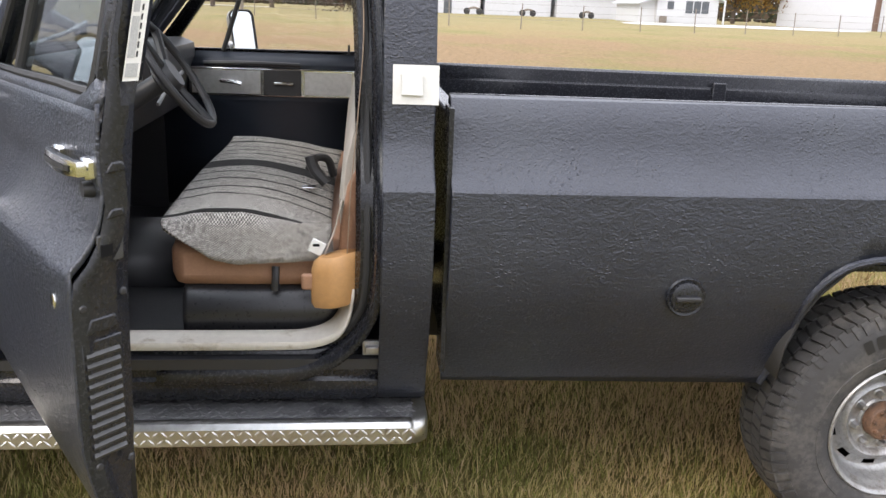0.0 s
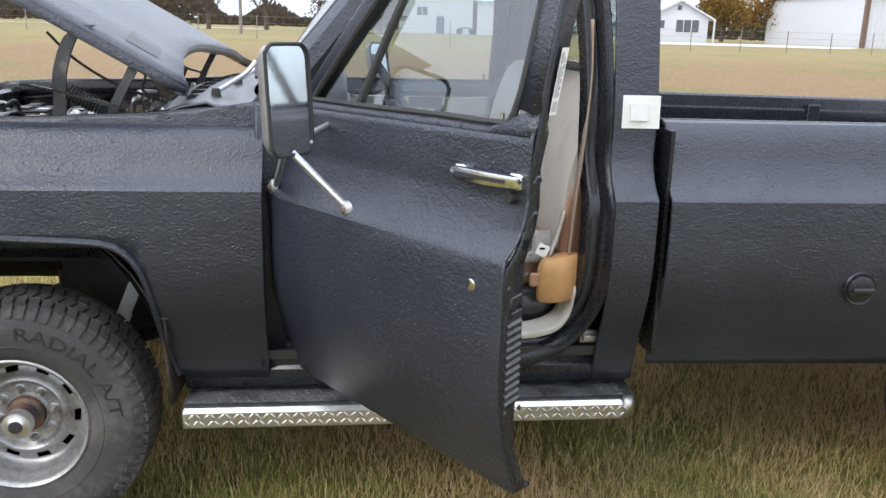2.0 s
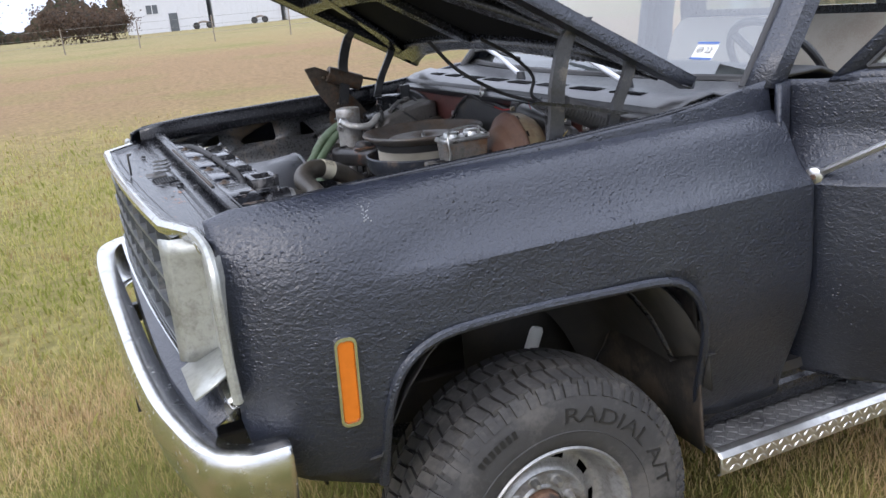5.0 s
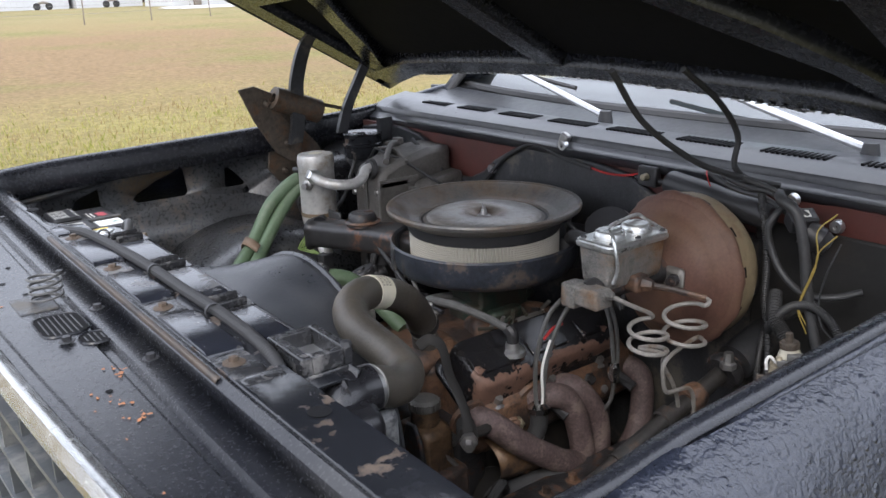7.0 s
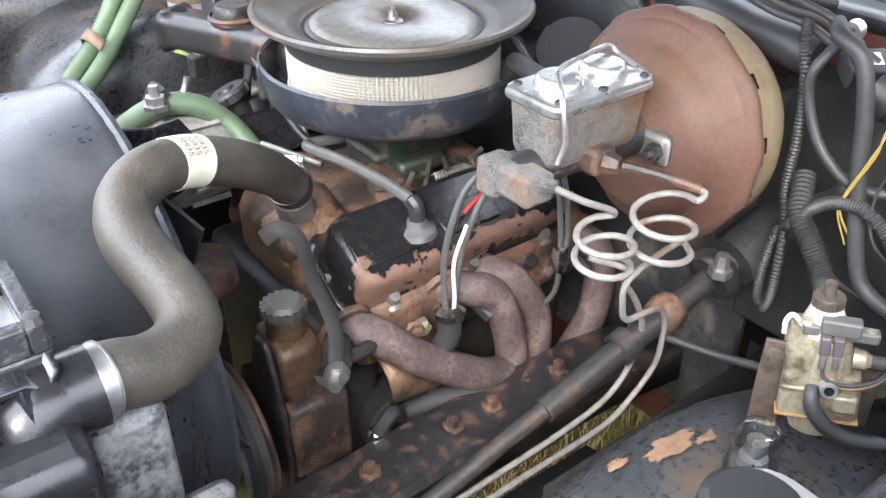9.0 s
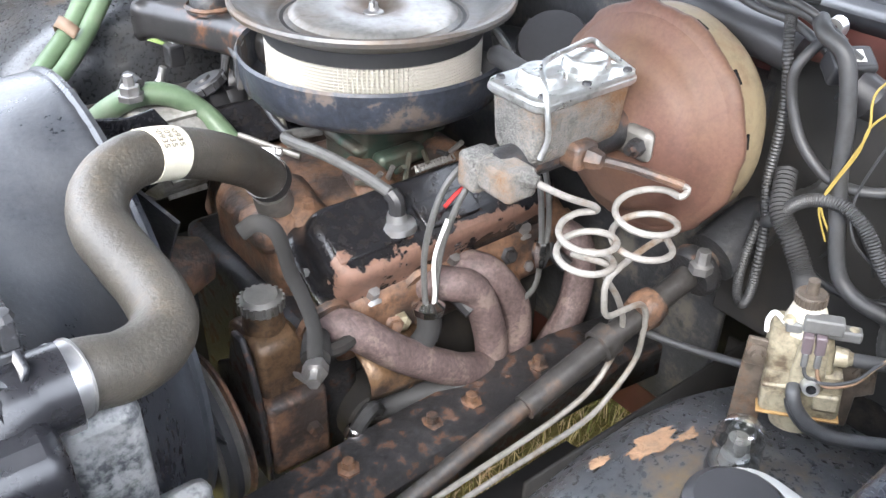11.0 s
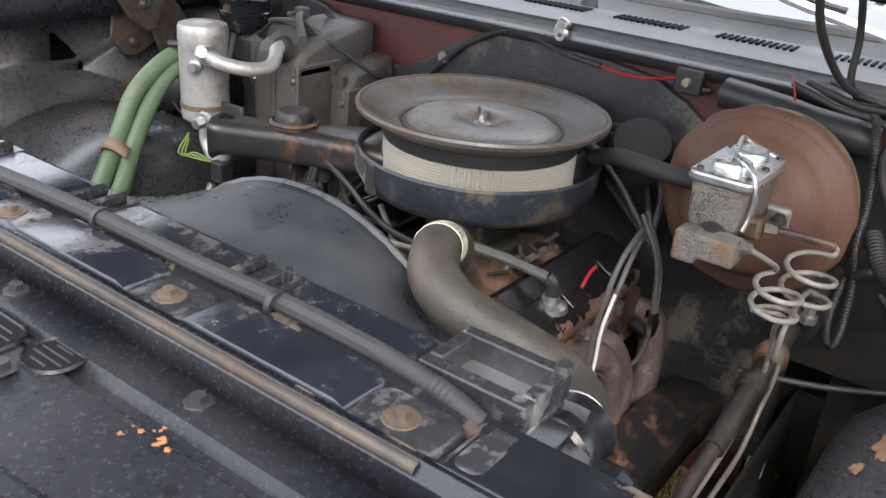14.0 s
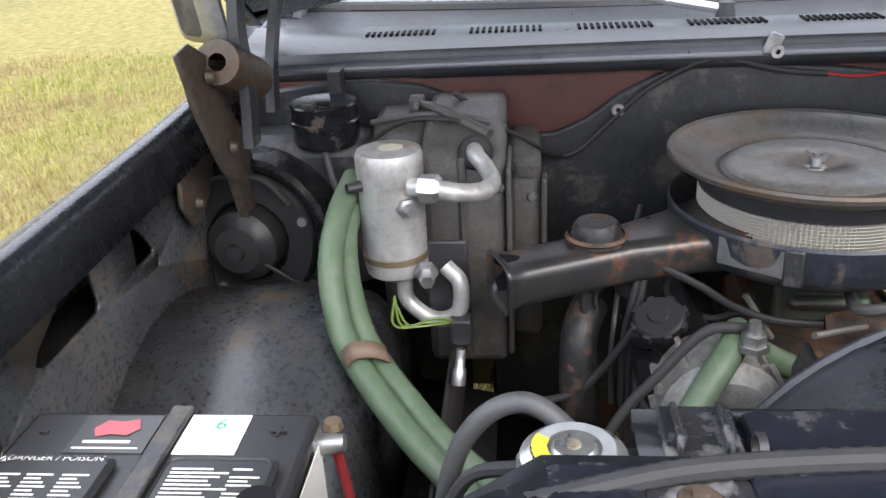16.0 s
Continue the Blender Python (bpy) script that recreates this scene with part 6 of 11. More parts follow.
for far in (False, True):
    s = (lambda y: 2 * CY - 0.065 - y) if far else (lambda y: y)
    hg = new("hood_hinge")
    hg.parent = truck
    tagged(hg, "sprung hood hinge with black arms" if not far else "greasy rust-brown sprung hood hinge")
    mt = "paint_smooth" if not far else "hinge_grey"
    def arm(pts, w, name, m):
        rows = []
        sp_ = spline(pts, 5)
        for i, p in enumerate(sp_):
            rows.append([(p.x - w, s(p.y - 0.006), p.z), (p.x + w, s(p.y - 0.006), p.z), (p.x + w, s(p.y + 0.008), p.z), (p.x - w, s(p.y + 0.008), p.z)])
        bm = sheet(rows, True)
        part(name, bm, m, hg, angle=30)
    arm([(0.150, 0.205, 1.30), (0.165, 0.205, 1.38), (0.170, 0.20, 1.46), (0.205, 0.205, 1.56), (0.26, 0.21, 1.60)], 0.019, "hinge_arm", "bay_black")
    arm([(0.300, 0.195, 1.31), (0.325, 0.195, 1.38), (0.365, 0.20, 1.455), (0.385, 0.21, 1.50)], 0.015, "hinge_arm", "bay_black")
    if far:
        arm([(0.09, 0.17, 1.405), (0.12, 0.165, 1.36), (0.20, 0.160, 1.27), (0.25, 0.158, 1.16)], 0.045, "hinge_plate", mt)
    arm([(0.08, 0.165, 1.43), (0.20, 0.17, 1.405), (0.33, 0.17, 1.37)], 0.018, "hinge_link", mt)
    if not far:
        part("hinge_spring", hose(([(0.19, 0.215, 1.405), (0.25, 0.215, 1.375), (0.31, 0.215, 1.345), (0.36, 0.215, 1.32)], 0.026), n=14, steps=14, ribs=0.22), "rubber", hg, "black coiled hinge spring")
        continue
    bm = bmesh.new()
    plate = [(0.015, 1.452), (0.060, 1.458), (0.112, 1.434), (0.128, 1.385), (0.160, 1.335), (0.192, 1.300), (0.172, 1.248), (0.150, 1.243), (0.108, 1.275), (0.050, 1.368)]
    prism(bm, plate, s(0.168), s(0.176), "y")
    part("hinge_cheek", bm, mt, hg, "broad stamped hinge cheek", bevel=0.003)
    bm = bmesh.new()
    prism(bm, [(0.124, 1.316), (0.200, 1.312), (0.258, 1.288), (0.241, 1.216), (0.168, 1.178), (0.140, 1.182), (0.110, 1.221)], s(0.098), s(0.106), "y")
    part("hinge_foot", bm, mt, hg, "folded hinge foot on the apron", bevel=0.003)
    for x, z in ((0.16, 1.21), (0.20, 1.27), (0.09, 1.41), (0.14, 1.30)):
        part("hinge_rivet", turned([(0, 0.010), (0.006, 0.009), (0.010, 0.003), (0.011, 0)], facing((x, s(0.180 if z > 1.29 else 0.108), z), (0, -1 if far else 1, 0)), 10), mt, hg)
    part("hinge_spring", turned([(0.012, -0.07), (0.030, -0.07), (0.032, -0.05), (0.032, 0.07), (0.026, 0.07), (0.024, -0.04)], facing((0.17, s(0.19), 1.40), (0.9, 0, -0.35)), 18), "hinge_grey", hg, "tubular hinge spring housing")

# engine bay back wall
bm = bmesh.new()
prism(bm, [(0.16, 1.06), (0.60, 1.06), (0.60, 0.62), (1.51, 0.62), (1.51, 1.06), (1.94, 1.04), (1.94, 1.322), (1.05, 1.335), (0.16, 1.322)], 0.42, 0.435, "x")
part("firewall_lip", sheet([[(r[0][0] + 0.004, r[0][1], r[0][2] - 0.004), (0.432, r[0][1], r[0][2] - 0.020), (0.424, r[0][1], r[0][2] - 0.060)] for r in COWL]), "maroon", truck, "dull maroon lip under the cowl", 40, thick=0.003)
fw = part("firewall", bm, "maroon", truck, "dull maroon firewall, smoke-stained", 30)
pad = [(1.51, 0.70), (1.51, 1.05), (1.90, 1.05), (1.90, 1.31), (1.80, 1.325), (1.70, 1.328), (1.62, 1.318), (1.565, 1.298), (1.523, 1.265), (1.485, 1.240), (1.44, 1.230), (1.40, 1.232), (1.347, 1.255), (1.302, 1.290), (1.24, 1.322), (1.17, 1.340), (1.10, 1.338), (0.99, 1.330), (0.886, 1.318), (0.82, 1.285), (0.76, 1.24), (0.66, 1.22), (0.5, 1.21), (0.30, 1.19), (0.28, 1.05), (0.57, 1.05), (0.57, 0.70)]
bm = bmesh.new()
prism(bm, pad, 0.404, 0.419, "x")
part("insulation_pad", bm, "bay_black", truck, "blackened arched firewall pad", 30, bevel=0.005)
part("firewall_wire", hose(([(0.345, 1.56, 1.318), (0.372, 1.50, 1.262), (0.385, 1.44, 1.215), (0.392, 1.40, 1.196), (0.394, 1.36, 1.205), (0.394, 1.30, 1.262), (0.396, 1.25, 1.305), (0.398, 1.17, 1.343), (0.398, 1.12, 1.342), (0.398, 1.05, 1.325), (0.400, 0.98, 1.317)], 0.0052), n=8), "rubber", truck, "taped black wiring on the firewall")
part("red_wire", hose(([(0.400, 0.98, 1.317), (0.40, 0.94, 1.312), (0.40, 0.89, 1.315), (0.402, 0.845, 1.325), (0.402, 0.82, 1.325)], 0.0024), n=6), "red_wire", truck, "thin red wire")
rl = part("relay", boxes(((0.385, 0.80, 1.305), (0.404, 0.845, 1.345)), ((0.392, 0.785, 1.312), (0.404, 0.86, 1.322))), "plastic", truck, "small black relay on the firewall", bevel=0.004)
part("relay_post", turned([(0, 0.012), (0.006, 0.012), (0.008, 0)], facing((0.385, 0.822, 1.325), (-1, 0, 0)), 12), "yellow", rl)
part("grommet", turned([(0, 0.006), (0.010, 0.007), (0.015, 0.0)], facing((0.419, 0.76, 1.335), (-1, 0, 0)), 14), "rubber", truck)
for y, z in ((1.30, 1.27), (1.06, 1.355), (0.52, 1.33), (0.44, 1.30)):
    part("wire_clip", turned([(0.004, 0.010), (0.010, 0.010), (0.012, 0.0), (0.004, 0)], facing((0.40, y, z), (-1, 0, 0)), 12), "alu", truck)
part("cowl_tab", boxes(((0.395, 1.055, 1.338), (0.412, 1.078, 1.382), Matrix.Translation((0.40, 1.066, 1.36)) @ Matrix.Rotation(radians(24), 4, "X") @ Matrix.Translation((-0.40, -1.066, -1.36)))), "steel", truck, bevel=0.005)
# wiring and duct at the driver's end of the firewall
part("firewall_pad", boxes(((0.396, 0.20, 0.92), (0.406, 0.585, 1.285))), "undercoat", truck, "black insulation pad on the firewall", bevel=0.004)
DUSTY = M.setdefault("loom", mat("dusty_wiring_loom", (0.040, 0.041, 0.043), 0.5, scale=120, vary=0.45, bump=0.0004, grime=0.4))
part("wire_duct", hose(([(0.385, 0.76, 1.322), (0.37, 0.677, 1.318), (0.365, 0.621, 1.311), (0.362, 0.570, 1.308), (0.365, 0.535, 1.302)], 0.024), n=18), "plastic", truck, "black plastic wiring duct")
for pts_, r_ in (([(0.36, 0.66, 1.362), (0.345, 0.627, 1.355), (0.345, 0.588, 1.344), (0.345, 0.546, 1.340), (0.345, 0.510, 1.327), (0.345, 0.484, 1.314), (0.350, 0.466, 1.305)], 0.0050),
                 ([(0.36, 0.64, 1.368), (0.335, 0.600, 1.363), (0.335, 0.563, 1.355), (0.335, 0.524, 1.354), (0.335, 0.488, 1.338), (0.345, 0.462, 1.322)], 0.0055),
                 ([(0.36, 0.61, 1.375), (0.325, 0.571, 1.372), (0.325, 0.526, 1.364), (0.325, 0.506, 1.358), (0.345, 0.482, 1.335)], 0.0040),
                 ([(0.345, 0.50, 1.338), (0.32, 0.511, 1.308), (0.32, 0.510, 1.278), (0.32, 0.492, 1.240), (0.32, 0.469, 1.217), (0.32, 0.440, 1.204), (0.33, 0.403, 1.205), (0.36, 0.370, 1.215)], 0.0058),
                 ([(0.33, 0.505, 1.355), (0.31, 0.487, 1.350), (0.31, 0.460, 1.333), (0.31, 0.443, 1.281), (0.31, 0.433, 1.223), (0.31, 0.417, 1.158), (0.31, 0.403, 1.117), (0.31, 0.387, 1.101), (0.31, 0.363, 1.094), (0.32, 0.330, 1.088)], 0.0085),
                 ([(0.34, 0.470, 1.10), (0.345, 0.440, 1.075), (0.35, 0.40, 1.068), (0.36, 0.36, 1.075)], 0.0045),
                 ([(0.20, 0.60, 0.98), (0.23, 0.50, 0.985), (0.25, 0.42, 1.0), (0.26, 0.36, 1.02)], 0.0050)):
    part("wiring_cable", hose((pts_, r_), n=14), DUSTY, truck, "dusty black wiring cable")
part("wiring_cable", hose(([(0.02, 0.585, 1.57), (0.10, 0.59, 1.485), (0.22, 0.58, 1.41), (0.33, 0.57, 1.37), (0.40, 0.55, 1.35)], 0.005), n=8), "rubber", truck, "black hood wiring loop")
part("wiring_cable", hose(([(0.17, 0.58, 1.56), (0.27, 0.585, 1.50), (0.325, 0.585, 1.44), (0.315, 0.58, 1.39), (0.36, 0.57, 1.355)], 0.005), n=8), "rubber", truck, "black hood wiring loop")
part("corrugated_conduit", hose(([(0.345, 0.545, 1.35), (0.33, 0.534, 1.329), (0.33, 0.522, 1.277), (0.33, 0.517, 1.221), (0.33, 0.516, 1.166), (0.33, 0.505, 1.112), (0.33, 0.501, 1.044), (0.33, 0.503, 1.010), (0.33, 0.510, 1.002), (0.33, 0.519, 1.020), (0.335, 0.522, 1.060), (0.34, 0.518, 1.113)], 0.0062), n=12, steps=26, ribs=0.18), DUSTY, truck, "corrugated black conduit loop")
part("corrugated_conduit", hose(([(0.33, 0.505, 1.120), (0.30, 0.481, 1.147), (0.30, 0.464, 1.173), (0.30, 0.442, 1.189), (0.30, 0.413, 1.194), (0.30, 0.384, 1.179), (0.30, 0.361, 1.152), (0.31, 0.340, 1.125)], 0.0075), n=12, steps=22, ribs=0.18), DUSTY, truck, "corrugated black conduit")
part("corrugated_conduit", hose(([(0.335, 0.500, 1.185), (0.30, 0.477, 1.159), (0.295, 0.458, 1.141), (0.29, 0.435, 1.117), (0.275, 0.415, 1.103), (0.23, 0.385, 1.10)], 0.0125), n=14, steps=18, ribs=0.14), "rubber", truck, "wide corrugated black conduit")
cb = part("plug_connector", boxes(((-0.022, -0.016, -0.014), (0.022, 0.016, 0.014), Matrix.Translation((0.345, 0.472, 1.314)) @ Matrix.Rotation(radians(-35), 4, "Z") @ Matrix.Rotation(radians(25), 4, "X"))), "plastic", truck, "black plug connector", bevel=0.004)
part("plug_label", boxes(((-0.006, -0.008, 0.0138), (0.010, 0.008, 0.0146), Matrix.Translation((0.345, 0.472, 1.314)) @ Matrix.Rotation(radians(-35), 4, "Z") @ Matrix.Rotation(radians(25), 4, "X"))), "paper", cb, "small white label", 0)
part("plug_barrel", turned([(0, 0.045), (0.017, 0.043), (0.020, 0.030), (0.022, 0.028), (0.022, 0.0), (0, 0)], facing((0.345, 0.465, 1.298), (0.35, -0.8, -0.5)), 18), "plastic", cb, "round black plug")
M["yellow_wire"] = mat("yellow_wire", (0.33, 0.245, 0.065), 0.45, vary=0.15)
part("yellow_wire", hose(([(0.31, 0.395, 1.345), (0.30, 0.418, 1.316), (0.30, 0.414, 1.277), (0.30, 0.422, 1.244), (0.30, 0.436, 1.200), (0.30, 0.435, 1.180), (0.31, 0.421, 1.150)], 0.0012), n=6), "yellow_wire", truck, "thin yellow wire")
part("yellow_wire", hose(([(0.31, 0.392, 1.312), (0.30, 0.413, 1.283), (0.30, 0.417, 1.253), (0.30, 0.432, 1.208), (0.30, 0.438, 1.181), (0.31, 0.426, 1.143)], 0.0011), n=6), "yellow_wire", truck, "thin yellow wire")
part("thin_wire", hose(([(0.31, 0.385, 1.300), (0.30, 0.398, 1.25), (0.305, 0.408, 1.20), (0.30, 0.395, 1.165), (0.31, 0.37, 1.14)], 0.0014), n=6), DUSTY, truck)
part("red_wire", hose(([(0.36, 0.665, 1.372), (0.345, 0.655, 1.360), (0.35, 0.650, 1.34)], 0.0012), n=6), "red_wire", truck)
# wipers on the cowl
for y, e in ((1.115, (0.66, 1.53, 1.472)), (0.50, (0.66, 0.90, 1.475))):
    wp = part("wiper_arm", hose(([(0.575, y, 1.395), (0.60, y + 0.10, 1.412), (0.64, y + 0.26, 1.44), e], 0.0085), n=8), "alu", truck, "silver wiper arm")
    part("wiper_blade", hose(([(e[0] + 0.025, e[1] - 0.22, 1.432), (e[0] + 0.01, e[1], e[2] - 0.012), (e[0] + 0.035, e[1] + 0.16, 1.452)], 0.006), n=6), "rubber", wp)
    part("wiper_pivot", turned([(0, 0.03), (0.013, 0.028), (0.018, 0)], Matrix.Translation((0.572, y - 0.012, 1.378)), 14), "plastic", wp)


# ---- engine ----
engine = thing("engine", "rusty greasy V8 engine with header pipes", "engine", at=(0, 0, 0))
part("engine_block", boxes(((-0.02, 0.86, 0.62), (0.36, 1.20, 0.90))), "undercoat", engine, "greasy rusted engine block", bevel=0.03)
bm = bmesh.new()
prism(bm, [(0.805, 0.90), (0.812, 0.972), (0.90, 1.035), (0.97, 0.98), (0.90, 0.82)], -0.055, 0.35, "x")
part("cylinder_head", bm, "rust", engine, "rusty cylinder head", bevel=0.012)
bm = bmesh.new()
prism(bm, [(1.27, 0.90), (1.20, 1.02), (1.10, 0.97), (1.17, 0.82)], -0.035, 0.35, "x")
part("cylinder_head", bm, "rust", engine, bevel=0.012)
M["valve_cover"] = mat("chipped_black_over_primer", (0.012, 0.012, 0.014), 0.2, bump=0.0006, scale=60, vary=0.3, second=(0.175, 0.098, 0.072), second_scale=13, second_at=0.555, second_soft=0.012, lean=("Y", 0.822, -5.5), second_rough=0.62, grime=0.45)
def valve_cover(sgn):
    """A stamped valve cover tilted with its bank."""
    m = Matrix.Translation((0.128, 1.055 + sgn * 0.193, 1.022)) @ Matrix.Rotation(radians(-sgn * 32), 4, "X")
    rows = []
    for h, k, in ((-0.03, 1.0), (-0.022, 1.0), (-0.019, 0.95), (-0.012, 0.90), (0.0, 0.885), (0.022, 0.87), (0.032, 0.84), (0.038, 0.79), (0.0405, 0.72)):
        w, l = 0.130 * (k if h < 0 else 1 - (1 - k) * 1.2), 0.395 * (1 - (1 - k) * 0.45)
        rows.append([m @ Vector((a, b, h)) for a, b in rounded(l, w, 0.03)])
    bm = sheet(rows, True)
    bm.faces.new([bm.verts.new(m @ Vector((a, b, 0.0405))) for a, b in rounded(0.395 * 0.883, 0.130 * 0.69, 0.025)])
    vc = part("valve_cover", bm, "valve_cover", engine, "chipped glossy black valve cover over primer", 40)
    for x in (-0.13, 0.0, 0.13):
        part("cover_bolt", turned([(0, 0.016), (0.008, 0.015), (0.009, 0.002), (0.016, 0)], m @ Matrix.Translation((x, sgn * 0.061, -0.020)), 6), "steel", vc)
        part("cover_ridge", boxes(((x - 0.045, -0.030, 0.0395), (x + 0.045, 0.012, 0.0445), m)), "valve_cover", vc, bevel=0.004)
    return vc, m


vc1, vm = valve_cover(-1)
vc2, vm2 = valve_cover(1)
part("breather_grommet", turned([(0, 0.022), (0.012, 0.022), (0.014, 0.012), (0.024, 0.008), (0.026, 0)], Matrix.Translation((0.050, 0.836, 1.048)), 18), "alu", vc1, "chromed grommet")
part("breather_elbow", hose(([(0.050, 0.836, 1.058), (0.050, 0.836, 1.085), (0.048, 0.846, 1.095)], 0.011), n=10), "plastic", vc1)
part("oil_cap", turned([(0, 0.03), (0.02, 0.03), (0.028, 0.024), (0.03, 0.008), (0.026, 0)], vm2 @ Matrix.Translation((-0.085, 0.01, 0.042)), 16), "plastic", vc2, "black oil filler cap")
bm = bmesh.new()
prism(bm, [(-0.08, 0.92), (-0.02, 0.90), (0.30, 0.92), (0.30, 1.14), (-0.02, 1.16), (-0.08, 1.10)], 0.93, 1.03, "z")
part("intake_manifold", bm, "rust", engine, "rust-brown intake manifold", bevel=0.02)
part("manifold_runner", hose(([(0.0, 1.03, 1.02), (-0.02, 0.96, 1.03), (0.0, 0.89, 0.99)], 0.035), ([(0.12, 1.03, 1.02), (0.10, 0.96, 1.03), (0.10, 0.89, 0.99)], 0.03), ([(0.22, 1.03, 1.02), (0.24, 0.96, 1.03), (0.24, 0.89, 0.99)], 0.03), n=12), "rust", engine)
M["carb"] = mat("grimy_carburettor", (0.095, 0.088, 0.070), 0.5, 0.5, scale=60, vary=0.4, bump=0.001, second=(0.06, 0.09, 0.07), second_scale=20, second_at=0.55)
cb = part("carburettor", boxes(((0.11, 1.00, 1.02), (0.24, 1.11, 1.125)), ((0.095, 1.0, 1.060), (0.26, 1.09, 1.078)), ((0.12, 0.972, 1.040), (0.20, 1.0, 1.066))), "carb", engine, "grimy carburettor", bevel=0.008)
random.seed(11)
for k in range(9):
    x = 0.06 + 0.024 * k
    part("throttle_linkage", hose(([(x, 0.955 + random.uniform(-0.02, 0.01), 1.03 + random.uniform(0, 0.05)), (x + random.uniform(-0.03, 0.03), 0.93, 1.04 + random.uniform(0, 0.04))], 0.004), n=6), random.choice(["steel", "carb", "yellow", "plastic"]), cb)
part("linkage_spring", hose(([(0.15 + 0.006 * k / 4, 0.935 + 0.006 * math.cos(k * math.pi / 2), 1.055 + 0.006 * math.sin(k * math.pi / 2)) for k in range(48)], 0.0016), n=5, steps=1), "steel", cb)
M["cast_dark"] = mat("grimy_cast_aluminium", (0.20, 0.19, 0.175), 0.5, 0.6, scale=60, vary=0.4, bump=0.0008)
th = part("thermostat_housing", boxes(((-0.095, 0.925, 1.00), (-0.010, 1.005, 1.052))), "rust", engine, "rusty thermostat housing", bevel=0.02)
part("housing_neck", turned([(0.026, 0), (0.024, 0.045), (0.0, 0.045)], facing((-0.048, 0.968, 1.045), (-0.30, -0.30, 0.90)), 16), "cast_dark", th)
part("housing_bolt", turned([(0, 0.014), (0.008, 0.013), (0.009, 0)], Matrix.Translation((-0.020, 0.935, 1.052)), 6), "rust", th)
# header pipes: bare burnt tubes falling towards the frame
for pts in ([(-0.078, 0.812, 0.975), (-0.052, 0.780, 0.965), (0.005, 0.760, 0.912), (0.083, 0.750, 0.855), (0.140, 0.756, 0.82), (0.18, 0.76, 0.76)],
            [(0.080, 0.826, 0.955), (0.102, 0.788, 0.966), (0.134, 0.775, 0.945), (0.158, 0.766, 0.865), (0.165, 0.765, 0.76)],
            [(0.140, 0.836, 0.955), (0.165, 0.792, 0.958), (0.205, 0.778, 0.90), (0.216, 0.775, 0.835), (0.195, 0.77, 0.77)],
            [(0.335, 0.836, 0.945), (0.348, 0.788, 0.925), (0.330, 0.772, 0.835), (0.275, 0.765, 0.775), (0.235, 0.76, 0.72)]):
    hp = part("header_pipe", hose((pts, 0.0235), n=16), "pipe", engine, "mottled burnt header pipe")
    part("pipe_flange", turned([(0, 0.008), (0.036, 0.008), (0.038, 0.0), (0, 0)], facing(pts[0], (0, -0.9, -0.3)), 12), "rust", hp)
for pts in ([(0.0, 1.21, 0.96), (0.0, 1.26, 0.95), (0.06, 1.28, 0.88), (0.14, 1.28, 0.80)], [(0.2, 1.21, 0.96), (0.2, 1.26, 0.95), (0.2, 1.28, 0.87), (0.18, 1.28, 0.78)]):
    part("header_pipe", hose((pts, 0.0235), n=14), "pipe", engine)
for x in (-0.02, 0.11, 0.18, 0.29):
    part("spark_plug_boot", hose(([(x, 0.80, 0.945), (x + 0.01, 0.765, 0.925)], 0.011), n=8), "plastic", engine)
# plug leads
for pts in ([(0.150, 0.76, 1.165), (0.100, 0.748, 1.172), (0.055, 0.748, 1.145), (0.034, 0.754, 1.075), (0.036, 0.760, 1.01), (0.042, 0.762, 0.965)],
            [(0.165, 0.76, 1.150), (0.115, 0.750, 1.155), (0.078, 0.748, 1.120), (0.056, 0.752, 1.06), (0.052, 0.757, 1.0), (0.052, 0.759, 0.96)],
            [(0.215, 0.79, 1.16), (0.214, 0.755, 1.10), (0.218, 0.747, 1.04), (0.221, 0.746, 0.985), (0.222, 0.752, 0.93), (0.205, 0.77, 0.895)],
            [(0.232, 0.79, 1.16), (0.230, 0.755, 1.09), (0.232, 0.747, 1.03), (0.227, 0.745, 0.985)],
            [(0.27, 1.25, 1.12), (0.15, 1.28, 1.08), (0.08, 1.30, 1.02), (0.04, 1.30, 0.93)], [(0.30, 1.27, 1.14), (0.18, 1.31, 1.08), (0.10, 1.33, 1.0), (0.08, 1.33, 0.92)]):
    part("plug_lead", hose((pts, 0.0040), n=8), M.setdefault("grey_rubber", mat("grey_rubber", (0.088, 0.088, 0.086), 0.5, scale=140, vary=0.4, bump=0.0004, grime=0.35)), engine, "grey spark plug lead")
part("striped_wire", hose(([(0.060, 0.748, 1.10), (0.045, 0.752, 1.05), (0.049, 0.755, 0.99), (0.047, 0.758, 0.965)], 0.0026), n=6), "white", engine, "thin white wire")
part("red_wire", hose(([(0.115, 0.822, 1.062), (0.14, 0.824, 1.076), (0.165, 0.826, 1.078)], 0.0030), n=6), "red_wire", engine)
part("wire_sleeve", hose(([(0.045, 0.763, 0.966), (0.046, 0.763, 0.93), (0.030, 0.775, 0.895), (0.015, 0.79, 0.87)], 0.016), n=12), "rubber", engine, "black heat sleeve with foil end")
part("foil_end", turned([(0.020, 0.0), (0.022, 0.010), (0.012, 0.018), (0.0, 0.016)], facing((0.046, 0.763, 0.960), (0.1, 0.1, 1)), 9), "chrome", engine, "crumpled foil")
part("foil_end", turned([(0.008, -0.02), (0.013, 0.0), (0.010, 0.018), (0.0, 0.02)], facing((0.222, 0.746, 0.990), (0.1, 0.1, 1)), 9), "chrome", engine)
